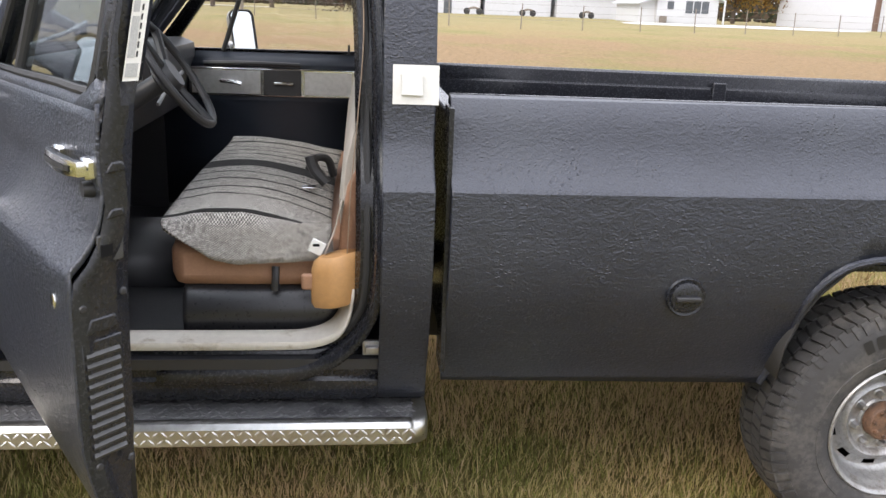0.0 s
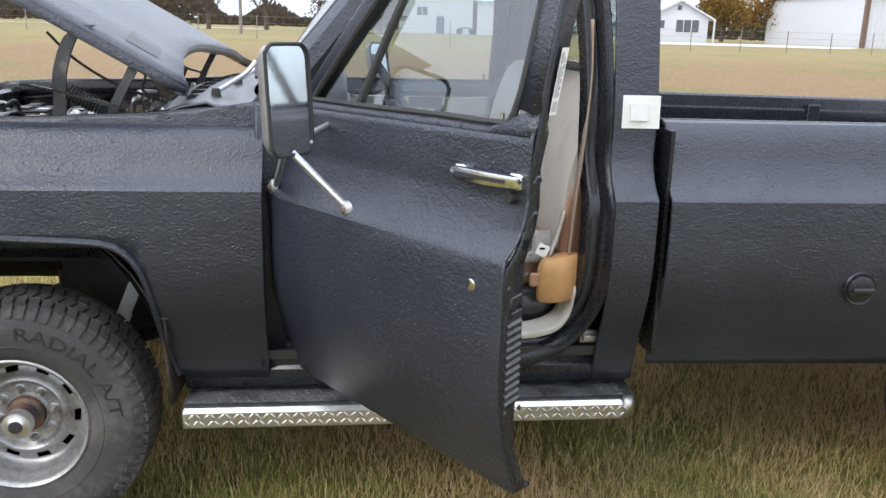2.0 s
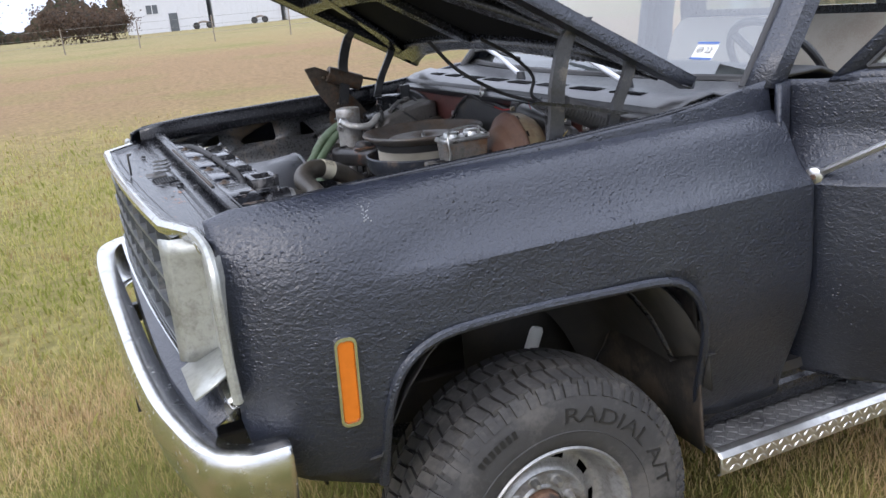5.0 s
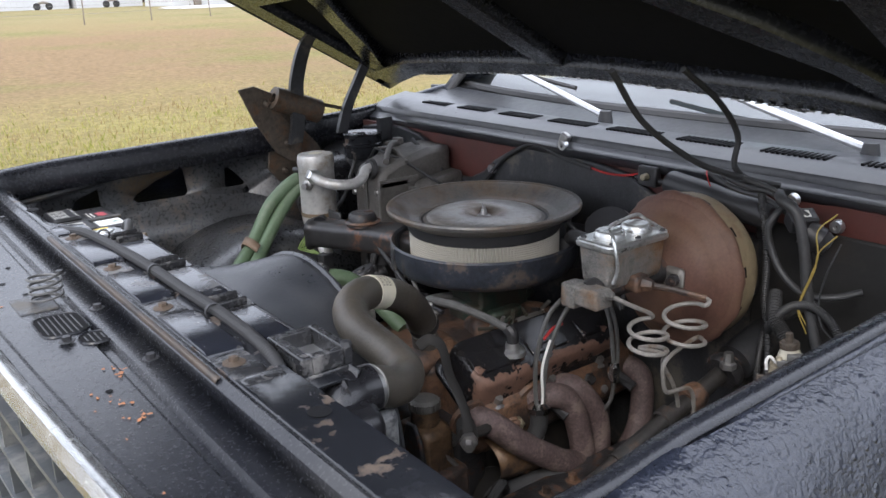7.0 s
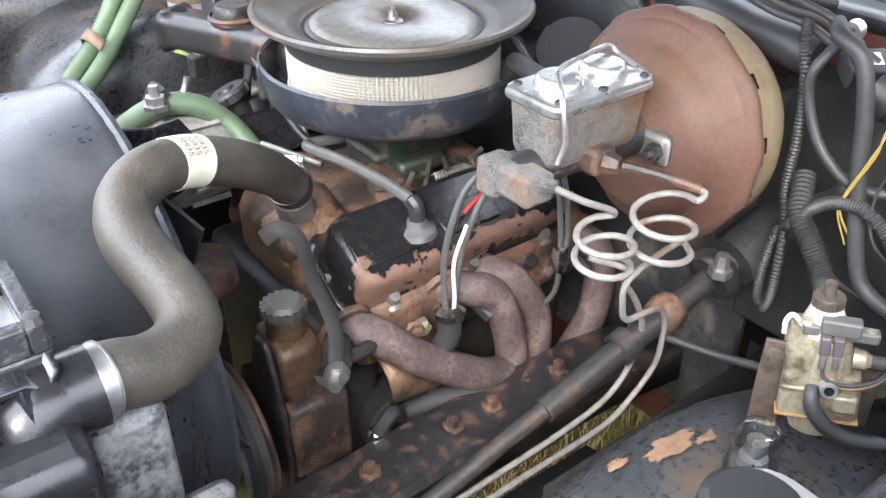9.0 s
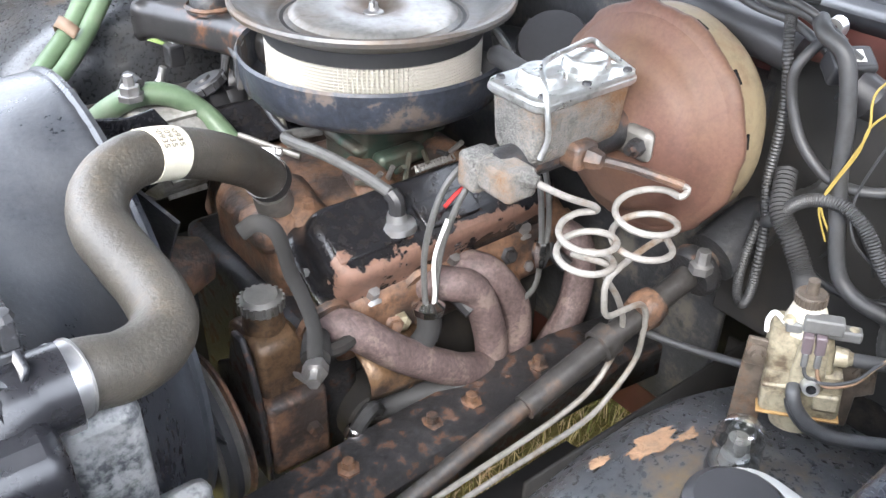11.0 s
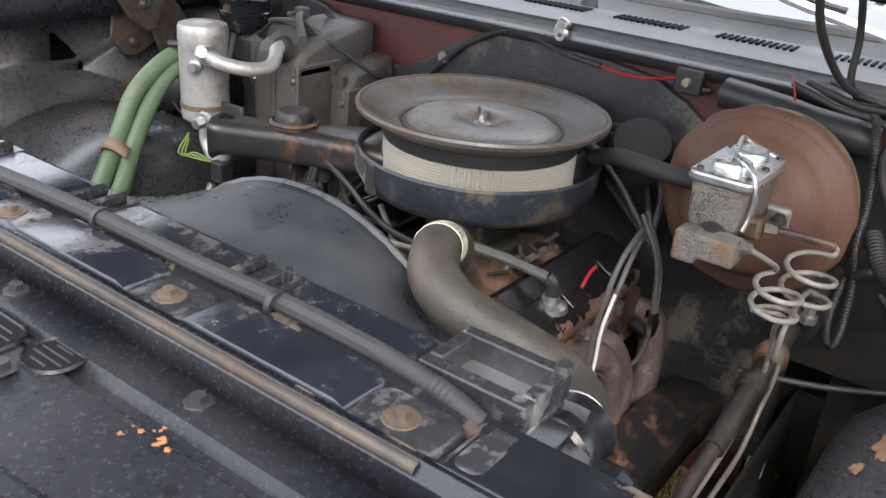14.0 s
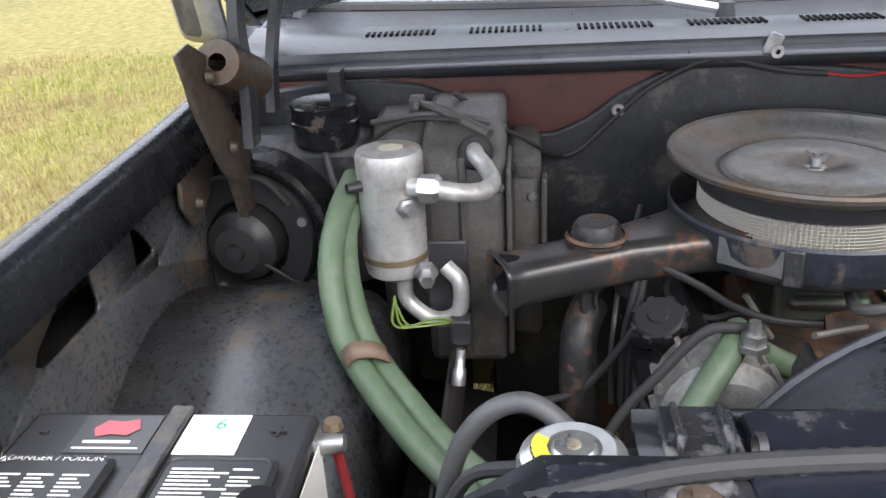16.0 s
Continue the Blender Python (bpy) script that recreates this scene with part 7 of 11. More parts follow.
part("brass_fitting", turned([(0.006, -0.02), (0.010, -0.005), (0.013, 0.0), (0.013, 0.014), (0.006, 0.02), (0, 0.02)], facing((0.035, 0.812, 0.925), (-0.3, -1, 0)), 6), "yellow", engine, "brass temperature sender")
part("vacuum_hose", hose(([(0.06, 1.03, 1.105), (0.012, 1.035, 1.108), (-0.005, 0.995, 1.120), (0.012, 0.945, 1.118), (0.034, 0.89, 1.106), (0.047, 0.846, 1.095)], 0.0078), n=10), M["grey_rubber"], engine, "grey rubber breather hose")
# power steering pump, pulley and bracket
bm = bmesh.new()
prism(bm, [(0.808, 0.86), (0.816, 0.958), (0.832, 0.968), (0.890, 0.968), (0.902, 0.955), (0.902, 0.86), (0.872, 0.80), (0.838, 0.80)], -0.166, -0.104, "x")
ps = part("steering_pump", bm, M.setdefault("bronze", mat("oily_brown_paint", (0.185, 0.112, 0.062), 0.38, 0.3, scale=90, vary=0.5, bump=0.0014, second=(0.05, 0.036, 0.03), second_scale=18, second_at=0.53, second_rough=0.3, grime=0.6)), engine, "oily brown steering pump", bevel=0.010)
bm = bmesh.new()
prism(bm, [(0.790, 0.78), (0.792, 0.885), (0.800, 0.892), (0.905, 0.892), (0.905, 0.78)], -0.172, -0.090, "x")
part("pump_cradle", bm, "rust", ps, "rusty stamped pump cradle", bevel=0.008)
part("cradle_bolt", turned([(0, 0.012), (0.009, 0.011), (0.010, 0.0)], facing((-0.115, 0.790, 0.835), (0, -1, 0)), 6), "rust", ps)
part("pump_neck", turned([(0.026, 0), (0.024, 0.03), (0.0, 0.03)], Matrix.Translation((-0.136, 0.855, 0.963)), 18), M["bronze"], ps)
part("pump_cap", turned([(0.0, 0.022), (0.022, 0.022), (0.028, 0.017), (0.029, 0.004), (0.025, 0.0)], Matrix.Translation((-0.136, 0.855, 0.993)) @ Matrix.Scale(0.93, 4), 18), "cast_dark", ps, "knurled grey reservoir cap")
for k in range(18):
    part("cap_knurl", boxes(((0.0255, -0.0025, 0.003), (0.0285, 0.0025, 0.016), Matrix.Translation((-0.136, 0.855, 0.993)) @ Matrix.Rotation(radians(20 * k), 4, "Z"))), "cast_dark", ps)
bm = bmesh.new()
prism(bm, [(0.786, 0.78), (0.790, 0.90), (0.806, 0.965), (0.822, 0.990), (0.845, 0.988), (0.865, 0.93), (0.905, 0.90), (0.905, 0.78)], -0.184, -0.175, "x")
part("pump_plate", bm, "rust_edge", ps, "worn black pump plate with rusty edges", bevel=0.004)
pl = part("pulley", turned([(0.0, 0.0), (0.03, 0.0), (0.035, 0.012), (0.075, 0.012), (0.092, 0.0), (0.095, 0.004), (0.082, 0.018), (0.095, 0.032), (0.092, 0.036), (0.04, 0.036)], facing((-0.212, 0.865, 0.835), (-1, 0, 0)), 40), "cast_dark", engine, "dusty grooved belt pulley")
part("pulley_flange", turned([(0.06, -0.002), (0.092, -0.002), (0.097, 0.001), (0.098, 0.005), (0.092, 0.008), (0.06, 0.006)], facing((-0.204, 0.865, 0.835), (-1, 0, 0)), 40), "rust", pl, "rusty rear pulley flange")
part("belt", hose(([(-0.230, 0.865 + 0.090 * math.cos(t), 0.835 + 0.090 * math.sin(t)) for t in np.linspace(1.75, 4.6, 16)] + [(-0.230, 0.98, 0.77), (-0.230, 1.03, 0.86), (-0.230, 0.97, 0.93), (-0.230, 0.848, 0.923)], 0.010), n=6, steps=3), "rubber", engine, "black drive belt")
bm = bmesh.new()
for pts, w in (([(-0.165, 0.822, 1.128), (-0.150, 0.812, 1.140), (-0.132, 0.803, 1.125), (-0.124, 0.795, 1.075), (-0.118, 0.782, 1.045), (-0.118, 0.762, 1.015), (-0.130, 0.742, 0.998), (-0.138, 0.732, 0.970)], 0.0095),):
    tube(bm, pts, w, 10, 6, flat=0.28)
part("pump_bracket", bm, "undercoat", engine, "black stamped pump bracket")
part("bracket_bolt", turned([(0, 0.03), (0.008, 0.03), (0.008, 0.014), (0.015, 0.013), (0.015, 0.0), (0, 0)], facing((-0.132, 0.738, 0.982), (-0.6, -0.8, 0)), 6), "steel", engine, "zinc-plated bolt")
part("bracket_spacer", turned([(0.0, 0.0), (0.017, 0.0), (0.018, 0.010), (0.016, 0.04), (0.0, 0.04)], facing((-0.128, 0.745, 0.984), (0.5, 0.8, 0)), 18), "undercoat", engine, "black bracket spacer")
part("bracket_tie", hose(([(-0.118, 0.752, 0.982), (-0.085, 0.76, 0.972), (-0.055, 0.775, 0.965)], 0.009), n=8), "undercoat", engine)
part("fuel_pump", turned([(0, 0), (0.05, 0), (0.052, 0.03), (0.04, 0.06), (0.02, 0.07), (0, 0.07)], facing((0.0, 0.845, 0.775), (-0.3, -0.9, 0.2)), 20), "undercoat", engine, "grimy fuel pump")
# Timing cover and crossmember also block lit ground beside and under the engine.
part("timing_cover", boxes(((-0.10, 0.83, 0.60), (-0.015, 1.19, 0.94))), "rust_edge", engine, "greasy black timing cover", bevel=0.02)
part("crossmember", boxes(((-0.30, 0.62, 0.36), (-0.02, 1.40, 0.47))), "undercoat", engine, "dark crossmember under the engine", bevel=0.03)
part("oil_pan", boxes(((-0.06, 0.80, 0.52), (0.36, 1.22, 0.66))), "undercoat", engine, "dark oil pan", bevel=0.03)
part("heat_shield", sheet([[(x, 0.815 - 0.055 * math.sin(a), 0.875 + 0.045 * math.cos(a) - 0.1 * (x + 0.05)) for a in np.linspace(-0.3, 2.0, 8)] for x in (-0.045, -0.02, 0.02, 0.055)]), M["bronze"], engine, "curled brown heat shield", 50, thick=0.003)
part("frame_hose", hose(([(-0.03, 0.80, 0.80), (0.03, 0.765, 0.825), (0.09, 0.74, 0.83)], 0.017), n=12), "rubber", engine, "thick black hose beside the pump")
part("fuel_hose", hose(([(-0.03, 0.77, 0.83), (-0.055, 0.75, 0.86), (-0.08, 0.75, 0.83), (-0.09, 0.76, 0.77)], 0.010), n=8), "rubber", engine)
part("hose_clamp", turned([(0.012, 0), (0.0135, 0.003), (0.0135, 0.012), (0.012, 0.015)], facing((-0.075, 0.75, 0.84), (-0.5, 0, -0.8)), 14), "chrome", engine)
# alternator and bracket on the passenger side
M["alt_grey"] = mat("dull_alternator_casting", (0.33, 0.32, 0.30), 0.6, 0.2, scale=90, vary=0.4, bump=0.001, second=(0.16, 0.13, 0.10), second_scale=12, second_at=0.6, grime=0.4)
alt = part("alternator", turned([(0, -0.05), (0.06, -0.05), (0.07, -0.03), (0.072, 0.04), (0.055, 0.06), (0, 0.06)], facing((-0.085, 1.225, 1.045), (-1, 0, 0)), 24), "alt_grey", engine, "dusty grey alternator")
for k in range(10):
    a = radians(36 * k)
    part("cooling_fin", boxes(((-0.03, -0.003, 0.066), (0.03, 0.003, 0.078), Matrix.Translation((-0.085, 1.225, 1.045)) @ Matrix.Rotation(a, 4, "X"))), "alt_grey", alt)
bm = bmesh.new()
prism(bm, [(-0.215, 1.130), (-0.207, 1.150), (-0.160, 1.140), (-0.126, 1.144), (-0.096, 1.092), (-0.126, 1.040), (-0.180, 1.020), (-0.215, 1.060)], 1.140, 1.146, "y")
ab_ = part("alternator_bracket", bm, "paint_smooth", engine, "flat black accessory bracket with a hole", bevel=0.002)
part("bracket_hole", turned([(0, 0.0008), (0.009, 0.0008), (0.011, 0.0)], facing((-0.142, 1.1398, 1.075), (0, -1, 0)), 16), "dark", ab_)
part("bracket_stud", turned([(0, 0.035), (0.007, 0.035), (0.008, 0.02), (0.014, 0.02), (0.014, 0.008), (0.018, 0.008), (0.018, 0)], Matrix.Translation((-0.134, 1.202, 1.138)), 6), "steel", engine)
part("dipstick", hose(([(-0.03, 1.10, 1.095), (0.02, 1.02, 1.08)], 0.0045), n=10), "cast_dark", engine)
part("distributor", turned([(0, 0.0), (0.07, 0.0), (0.072, 0.03), (0.06, 0.06), (0.03, 0.07), (0, 0.07)], Matrix.Translation((0.345, 0.99, 1.13)), 24), "plastic", engine, "black distributor cap")
for k in range(8):
    a = radians(45 * k)
    part("ignition_lead", hose(([(0.345 + 0.05 * math.cos(a), 0.99 + 0.05 * math.sin(a), 1.19), (0.345 + 0.08 * math.cos(a), 0.99 + 0.08 * math.sin(a), 1.225), (0.345 + 0.12 * math.cos(a) * 0.6, 0.99 + 0.17 * math.sin(a), 1.17), (0.30, 0.99 + 0.19 * (1 if math.sin(a) > 0 else -1), 1.08)], 0.005), n=7), M["grey_rubber"], engine)
part("black_canister", turned([(0, 0.05), (0.045, 0.05), (0.05, 0.04), (0.05, 0.0), (0, 0)], facing((0.335, 0.86, 1.20), (-0.6, -0.3, 0.8)), 24), "plastic", engine, "small black vacuum canister")
# fuel tubes and grimy clutter under the cleaner
for pts_, r_, m_ in (([(0.06, 1.296, 1.165), (0.05, 1.311, 1.101), (0.05, 1.319, 1.052), (0.05, 1.321, 1.0), (0.05, 1.32, 0.94)], 0.0045, "rubber"),
                     ([(0.06, 1.288, 1.165), (0.05, 1.302, 1.101), (0.05, 1.310, 1.052), (0.05, 1.312, 1.0), (0.05, 1.311, 0.94)], 0.0045, "rubber"),
                     ([(0.09, 1.360, 1.00), (0.08, 1.367, 1.052), (0.08, 1.373, 1.097), (0.08, 1.354, 1.119), (0.09, 1.302, 1.135)], 0.0045, "rubber"),
                     ([(0.10, 1.350, 1.02), (0.09, 1.352, 1.060), (0.09, 1.355, 1.090), (0.09, 1.338, 1.112), (0.10, 1.302, 1.128)], 0.0040, "rubber"),
                     ([(0.03, 1.280, 1.085), (0.04, 1.308, 1.063), (0.04, 1.326, 1.035), (0.04, 1.369, 0.977), (0.04, 1.414, 0.953), (0.04, 1.48, 0.95)], 0.0060, "rubber"),
                     ([(0.06, 1.300, 1.165), (0.05, 1.269, 1.149), (0.05, 1.221, 1.122), (0.05, 1.182, 1.095), (0.05, 1.129, 1.073), (0.06, 1.06, 1.06)], 0.0055, "plastic"),
                     ([(0.07, 1.25, 1.150), (0.08, 1.262, 1.110), (0.08, 1.245, 1.075), (0.08, 1.20, 1.060), (0.09, 1.15, 1.065)], 0.0045, "rubber"),
                     ([(0.06, 1.162, 1.105), (0.06, 1.150, 1.085), (0.06, 1.123, 1.040)], 0.0050, "cast_dark")):
    part("small_hose", hose((pts_, r_), n=9), m_, engine)
fc_ = part("filler_cap", turned([(0, 0.020), (0.012, 0.020), (0.014, 0.016), (0.030, 0.016), (0.033, 0.012), (0.033, 0.0), (0.022, -0.004), (0.020, -0.04)], facing((0.008, 1.279, 1.092), (-0.35, 0.25, 0.9)), 26), "plastic", engine, "black oil filler cap")
for k in range(8):
    part("cap_grip", boxes(((0.031, -0.005, 0.002), (0.037, 0.005, 0.013), facing((0.008, 1.279, 1.092), (-0.35, 0.25, 0.9)) @ Matrix.Rotation(radians(45 * k), 4, "Z"))), "plastic", fc_, bevel=0.001)
part("exhaust_manifold", hose(([(0.12, 1.36, 1.06), (0.08, 1.376, 1.040), (0.06, 1.380, 0.98), (0.06, 1.376, 0.93), (0.08, 1.36, 0.84)], 0.026), n=16), "rust_edge", engine, "dark rusty exhaust manifold")
part("heater_hose", hose(([(-0.24, 1.36, 0.94), (-0.21, 1.31, 1.03), (-0.165, 1.258, 1.10), (-0.120, 1.220, 1.134), (-0.075, 1.205, 1.127), (-0.038, 1.190, 1.095), (-0.02, 1.15, 1.06), (-0.01, 1.10, 1.03)], 0.0165), n=16), "hose_green", engine, "pale green heater hose")
part("bypass_hose", hose(([(-0.118, 1.205, 1.156), (-0.12, 1.243, 1.156), (-0.12, 1.269, 1.135), (-0.125, 1.299, 1.100), (-0.13, 1.335, 1.057), (-0.14, 1.37, 1.00)], 0.0065), n=12), "rubber", engine)

# ribbed conduits and thin wires that hang behind the booster and beside the pump
random.seed(33)
for k in range(13):
    y0_, z0_ = 0.50 - 0.030 * k + random.uniform(-0.01, 0.01), random.uniform(1.18, 1.30)
    pts = [(random.uniform(0.44, 0.48), y0_, z0_), (random.uniform(0.38, 0.44), y0_ - random.uniform(-0.04, 0.05), z0_ - 0.10), (random.uniform(0.36, 0.44), y0_ + random.uniform(-0.08, 0.10), z0_ - random.uniform(0.18, 0.24)), (random.uniform(0.40, 0.47), y0_ + random.uniform(-0.12, 0.14), z0_ - random.uniform(0.26, 0.34))]
    big = k % 4 == 0
    part("wire_conduit" if big else "hanging_wire", hose((pts, random.uniform(0.008, 0.010) if big else random.uniform(0.0022, 0.0045)), n=8, steps=24 if big else 8, ribs=0.12 if big else 0.0), random.choice(["rubber", "plastic", "plastic", M["grey_rubber"]]), engine)
for k in range(9):
    a = Vector((random.uniform(-0.10, 0.02), random.uniform(0.80, 0.90), random.uniform(0.86, 1.02)))
    b = a + Vector((random.uniform(-0.05, 0.10), random.uniform(-0.06, 0.05), random.uniform(-0.09, -0.02)))
    part("small_hose", hose(([a, (a + b) / 2 + Vector((random.uniform(-0.03, 0.03), 0, 0.02)), b], random.uniform(0.003, 0.007)), n=7), random.choice(["rubber", "steel", "rust"]), engine)
for k in range(12):
    c_ = (random.uniform(-0.09, 0.30), random.uniform(0.79, 0.84), random.uniform(0.88, 0.955))
    part("head_bolt", turned([(0, 0.012), (0.008, 0.011), (0.009, 0.003), (0.014, 0.001)], facing(c_, (-0.2, -0.9, 0.3)), 6), random.choice(["rust", "steel", "rust_edge"]), engine)

# ---- air cleaner ----
def lid_disc_material():
    """Bare worn steel with a brown stain round the stud."""
    m = mat("worn_lid_disc", (0.30, 0.295, 0.285), 0.36, 0.5, scale=150, vary=0.45, bump=0.0004, second=(0.22, 0.19, 0.165), second_scale=11, second_at=0.55, second_soft=0.10, second_rough=0.55, grime=0.35)
    n, l = m.node_tree.nodes, m.node_tree.links
    b = n["Principled BSDF"]
    before = b.inputs["Base Color"].links[0].from_socket
    tc = n.new("ShaderNodeTexCoord")
    off = n.new("ShaderNodeVectorMath")
    off.operation = "DISTANCE"
    off.inputs[1].default_value = (AC[0], AC[1] - 0.004, 1.245)
    l.new(tc.outputs["Object"], off.inputs[0])
    nz = n.new("ShaderNodeTexNoise")
    nz.inputs["Scale"].default_value = 45
    nz.inputs["Detail"].default_value = 5
    l.new(tc.outputs["Object"], nz.inputs["Vector"])
    far_ = n.new("ShaderNodeMath")
    far_.operation = "MULTIPLY_ADD"
    far_.inputs[1].default_value = 0.045
    l.new(nz.outputs["Fac"], far_.inputs[0])
    l.new(off.outputs["Value"], far_.inputs[2])
    edge = n.new("ShaderNodeMapRange")
    edge.inputs["From Min"].default_value = 0.052
    edge.inputs["From Max"].default_value = 0.078
    edge.inputs["To Min"].default_value = 0.85
    edge.inputs["To Max"].default_value = 0.0
    l.new(far_.outputs[0], edge.inputs[0])
    mx = n.new("ShaderNodeMixRGB")
    l.new(edge.outputs[0], mx.inputs[0])
    l.new(before, mx.inputs[1])
    mx.inputs[2].default_value = (0.115, 0.080, 0.055, 1)
    l.new(mx.outputs[0], b.inputs["Base Color"])
    return m


AC = (0.170, 1.057)
air = thing("air_cleaner", "round open-sided air cleaner with a white pleated filter", "air cleaner", at=(0, 0, 0))
M["pan"] = mat("weathered_air_cleaner_lid", (0.125, 0.122, 0.118), 0.36, 0.35, scale=150, vary=0.5, bump=0.0006, second=(0.135, 0.098, 0.070), second_scale=8, second_at=0.52, second_soft=0.12, second_rough=0.55, grime=0.35)
M["lid_disc"] = lid_disc_material()
M["pan_blue"] = mat("flaking_blue_black_pan", (0.030, 0.035, 0.046), 0.38, 0.0, scale=110, vary=0.7, bump=0.0010, second=(0.105, 0.085, 0.072), second_scale=15, second_at=0.57, second_soft=0.03, second_rough=0.65, grime=0.3)
T = Matrix.Translation((AC[0], AC[1], 0))
lid = part("lid", turned([(0.10, 1.244), (0.118, 1.2435), (0.124, 1.240), (0.128, 1.240), (0.132, 1.2435), (0.146, 1.2435), (0.153, 1.247), (0.170, 1.258), (0.182, 1.268), (0.188, 1.2695), (0.191, 1.2725), (0.1955, 1.272), (0.1975, 1.268), (0.196, 1.262), (0.190, 1.259), (0.172, 1.248), (0.155, 1.240), (0.0, 1.240)], T, 84), "pan", air, "dished weathered steel lid", 30)
part("lid_disc", turned([(0.0, 1.2405), (0.012, 1.241), (0.020, 1.2425), (0.036, 1.250), (0.044, 1.2525), (0.105, 1.2505), (0.112, 1.2485), (0.117, 1.2440)], T, 72), "lid_disc", lid, "paler raised disc with a rusty centre")
wn_ = bmesh.new()
lathe(wn_, [(0, 0.010), (0.006, 0.010), (0.008, 0.0), (0.014, -0.002), (0.0145, -0.004)], 14, Matrix.Translation((AC[0], AC[1], 1.246)))
for sgn in (-1, 1):
    prism(wn_, [(0.003, 0.002), (0.012, 0.008), (0.0165, 0.018), (0.013, 0.021), (0.008, 0.015), (0.003, 0.010)], -0.0014, 0.0014, "y", Matrix.Translation((AC[0], AC[1], 1.246)) @ Matrix.Rotation(radians(60 + (0 if sgn > 0 else 180)), 4, "Z"))
part("wing_nut", wn_, "steel", air, "zinc wing nut")
part("stud", turned([(0, 1.262), (0.003, 1.262), (0.0035, 1.235)], T, 8), "steel", air)
bm = bmesh.new()
N = 150
ring = [[bm.verts.new((AC[0] + (0.1455 if k % 2 else 0.1515) * math.cos(2 * math.pi * k / (2 * N)), AC[1] + (0.1455 if k % 2 else 0.1515) * math.sin(2 * math.pi * k / (2 * N)), z)) for k in range(2 * N)] for z in (1.155, 1.226)]
for k in range(2 * N):
    bm.faces.new((ring[0][k], ring[0][(k + 1) % (2 * N)], ring[1][(k + 1) % (2 * N)], ring[1][k]))
M["filter"] = mat("white_filter_paper", (0.43, 0.41, 0.355), 0.7, scale=200, vary=0.1, bump=0.0003)
fl = part("filter", bm, "filter", air, "white pleated paper filter", 0)
for k in range(13):
    part("screen_wire", turned([(0.1517, 1.1665 + 0.0044 * k), (0.1524, 1.1671 + 0.0044 * k), (0.1517, 1.1677 + 0.0044 * k)], T, 120), "filter", fl)
part("filter_end", turned([(0.120, 1.240), (0.160, 1.243), (0.158, 1.232), (0.154, 1.224), (0.152, 1.219), (0.148, 1.219)], T, 64), "rubber", fl)
part("filter_end", turned([(0.146, 1.163), (0.1535, 1.163), (0.1550, 1.155), (0.146, 1.152)], T, 64), "white", fl)
pan = part("base_pan", turned([(0.10, 1.150), (0.165, 1.152), (0.178, 1.156), (0.183, 1.170), (0.186, 1.199), (0.190, 1.203), (0.193, 1.199), (0.191, 1.172), (0.187, 1.155), (0.178, 1.144), (0.172, 1.140), (0.12, 1.134), (0.06, 1.126)], T, 64), "pan_blue", air, "flaking blue-black base pan", 30)
part("pan_tag", boxes(((-0.045, -0.002, -0.018), (0.045, 0.002, 0.018), Matrix.Translation((AC[0] - 0.150, AC[1] + 0.112, 1.178)) @ Matrix.Rotation(radians(53), 4, "Z"))), "steel", pan, "worn metal tag")
part("pan_clip", boxes(((-0.012, -0.004, -0.03), (0.012, 0.006, 0.02), Matrix.Translation((AC[0] - 0.176, AC[1] + 0.07, 1.18)) @ Matrix.Rotation(radians(68), 4, "Z"))), "bay_black", pan, bevel=0.003)
# snorkel: a flat tapered duct with a flared mouth
d = Vector((-0.128, 0.322, -0.016))
o = Vector((0.140, 1.165, 1.166))
rows = []
for t, w, h in ((0.0, 0.085, 0.026), (0.25, 0.055, 0.027), (0.5, 0.038, 0.028), (0.92, 0.034, 0.028), (0.975, 0.036, 0.030), (1.0, 0.041, 0.035)):
    c = o + d * t
    sd = Vector((d.y, -d.x, 0)).normalized()
    rows.append([c + sd * a + Vector((0, 0, b)) for a, b in rounded(2 * w, 2 * h, 0.018, 4)])
sn = part("snorkel", sheet(rows, True), M.setdefault("snorkel", mat("oily_black_snorkel", (0.040, 0.039, 0.040), 0.32, 0.3, scale=40, vary=0.4, second=(0.20, 0.09, 0.045), second_scale=10, second_at=0.62)), air, "oily black intake snorkel with rust", 40, thick=0.004)
part("snorkel_mouth", turned([(0.0, -0.03), (0.03, -0.03), (0.036, -0.005)], facing(o + d * 0.99, d), 20), "dark", sn)
sv = part("vacuum_motor", turned([(0, 0.028), (0.026, 0.028), (0.031, 0.022), (0.032, 0.010), (0.037, 0.008), (0.038, 0.0), (0, 0)], Matrix.Translation(o + d * 0.60 + Vector((0, 0, 0.028))), 20), "rust_edge", sn, "rusty vacuum motor on the snorkel")
part("motor_rim", turned([(0.037, 0.012), (0.041, 0.008), (0.037, 0.004)], Matrix.Translation(o + d * 0.60 + Vector((0, 0, 0.028))), 20), "rust", sn)
part("snorkel_stub", turned([(0.02, 0), (0.02, -0.03), (0, -0.03)], Matrix.Translation(o + d * 0.45 + Vector((0, 0, -0.028))), 14), "plastic", sn)

# ---- brake booster and master cylinder ----
bo = thing("brake_booster", "large rust-red brake booster drum", "brake booster")
BX = facing((0.263, 0.651, 1.207), (-1, 0.02, 0.02)) @ Matrix.Diagonal((0.945, 0.945, 1.0, 1))
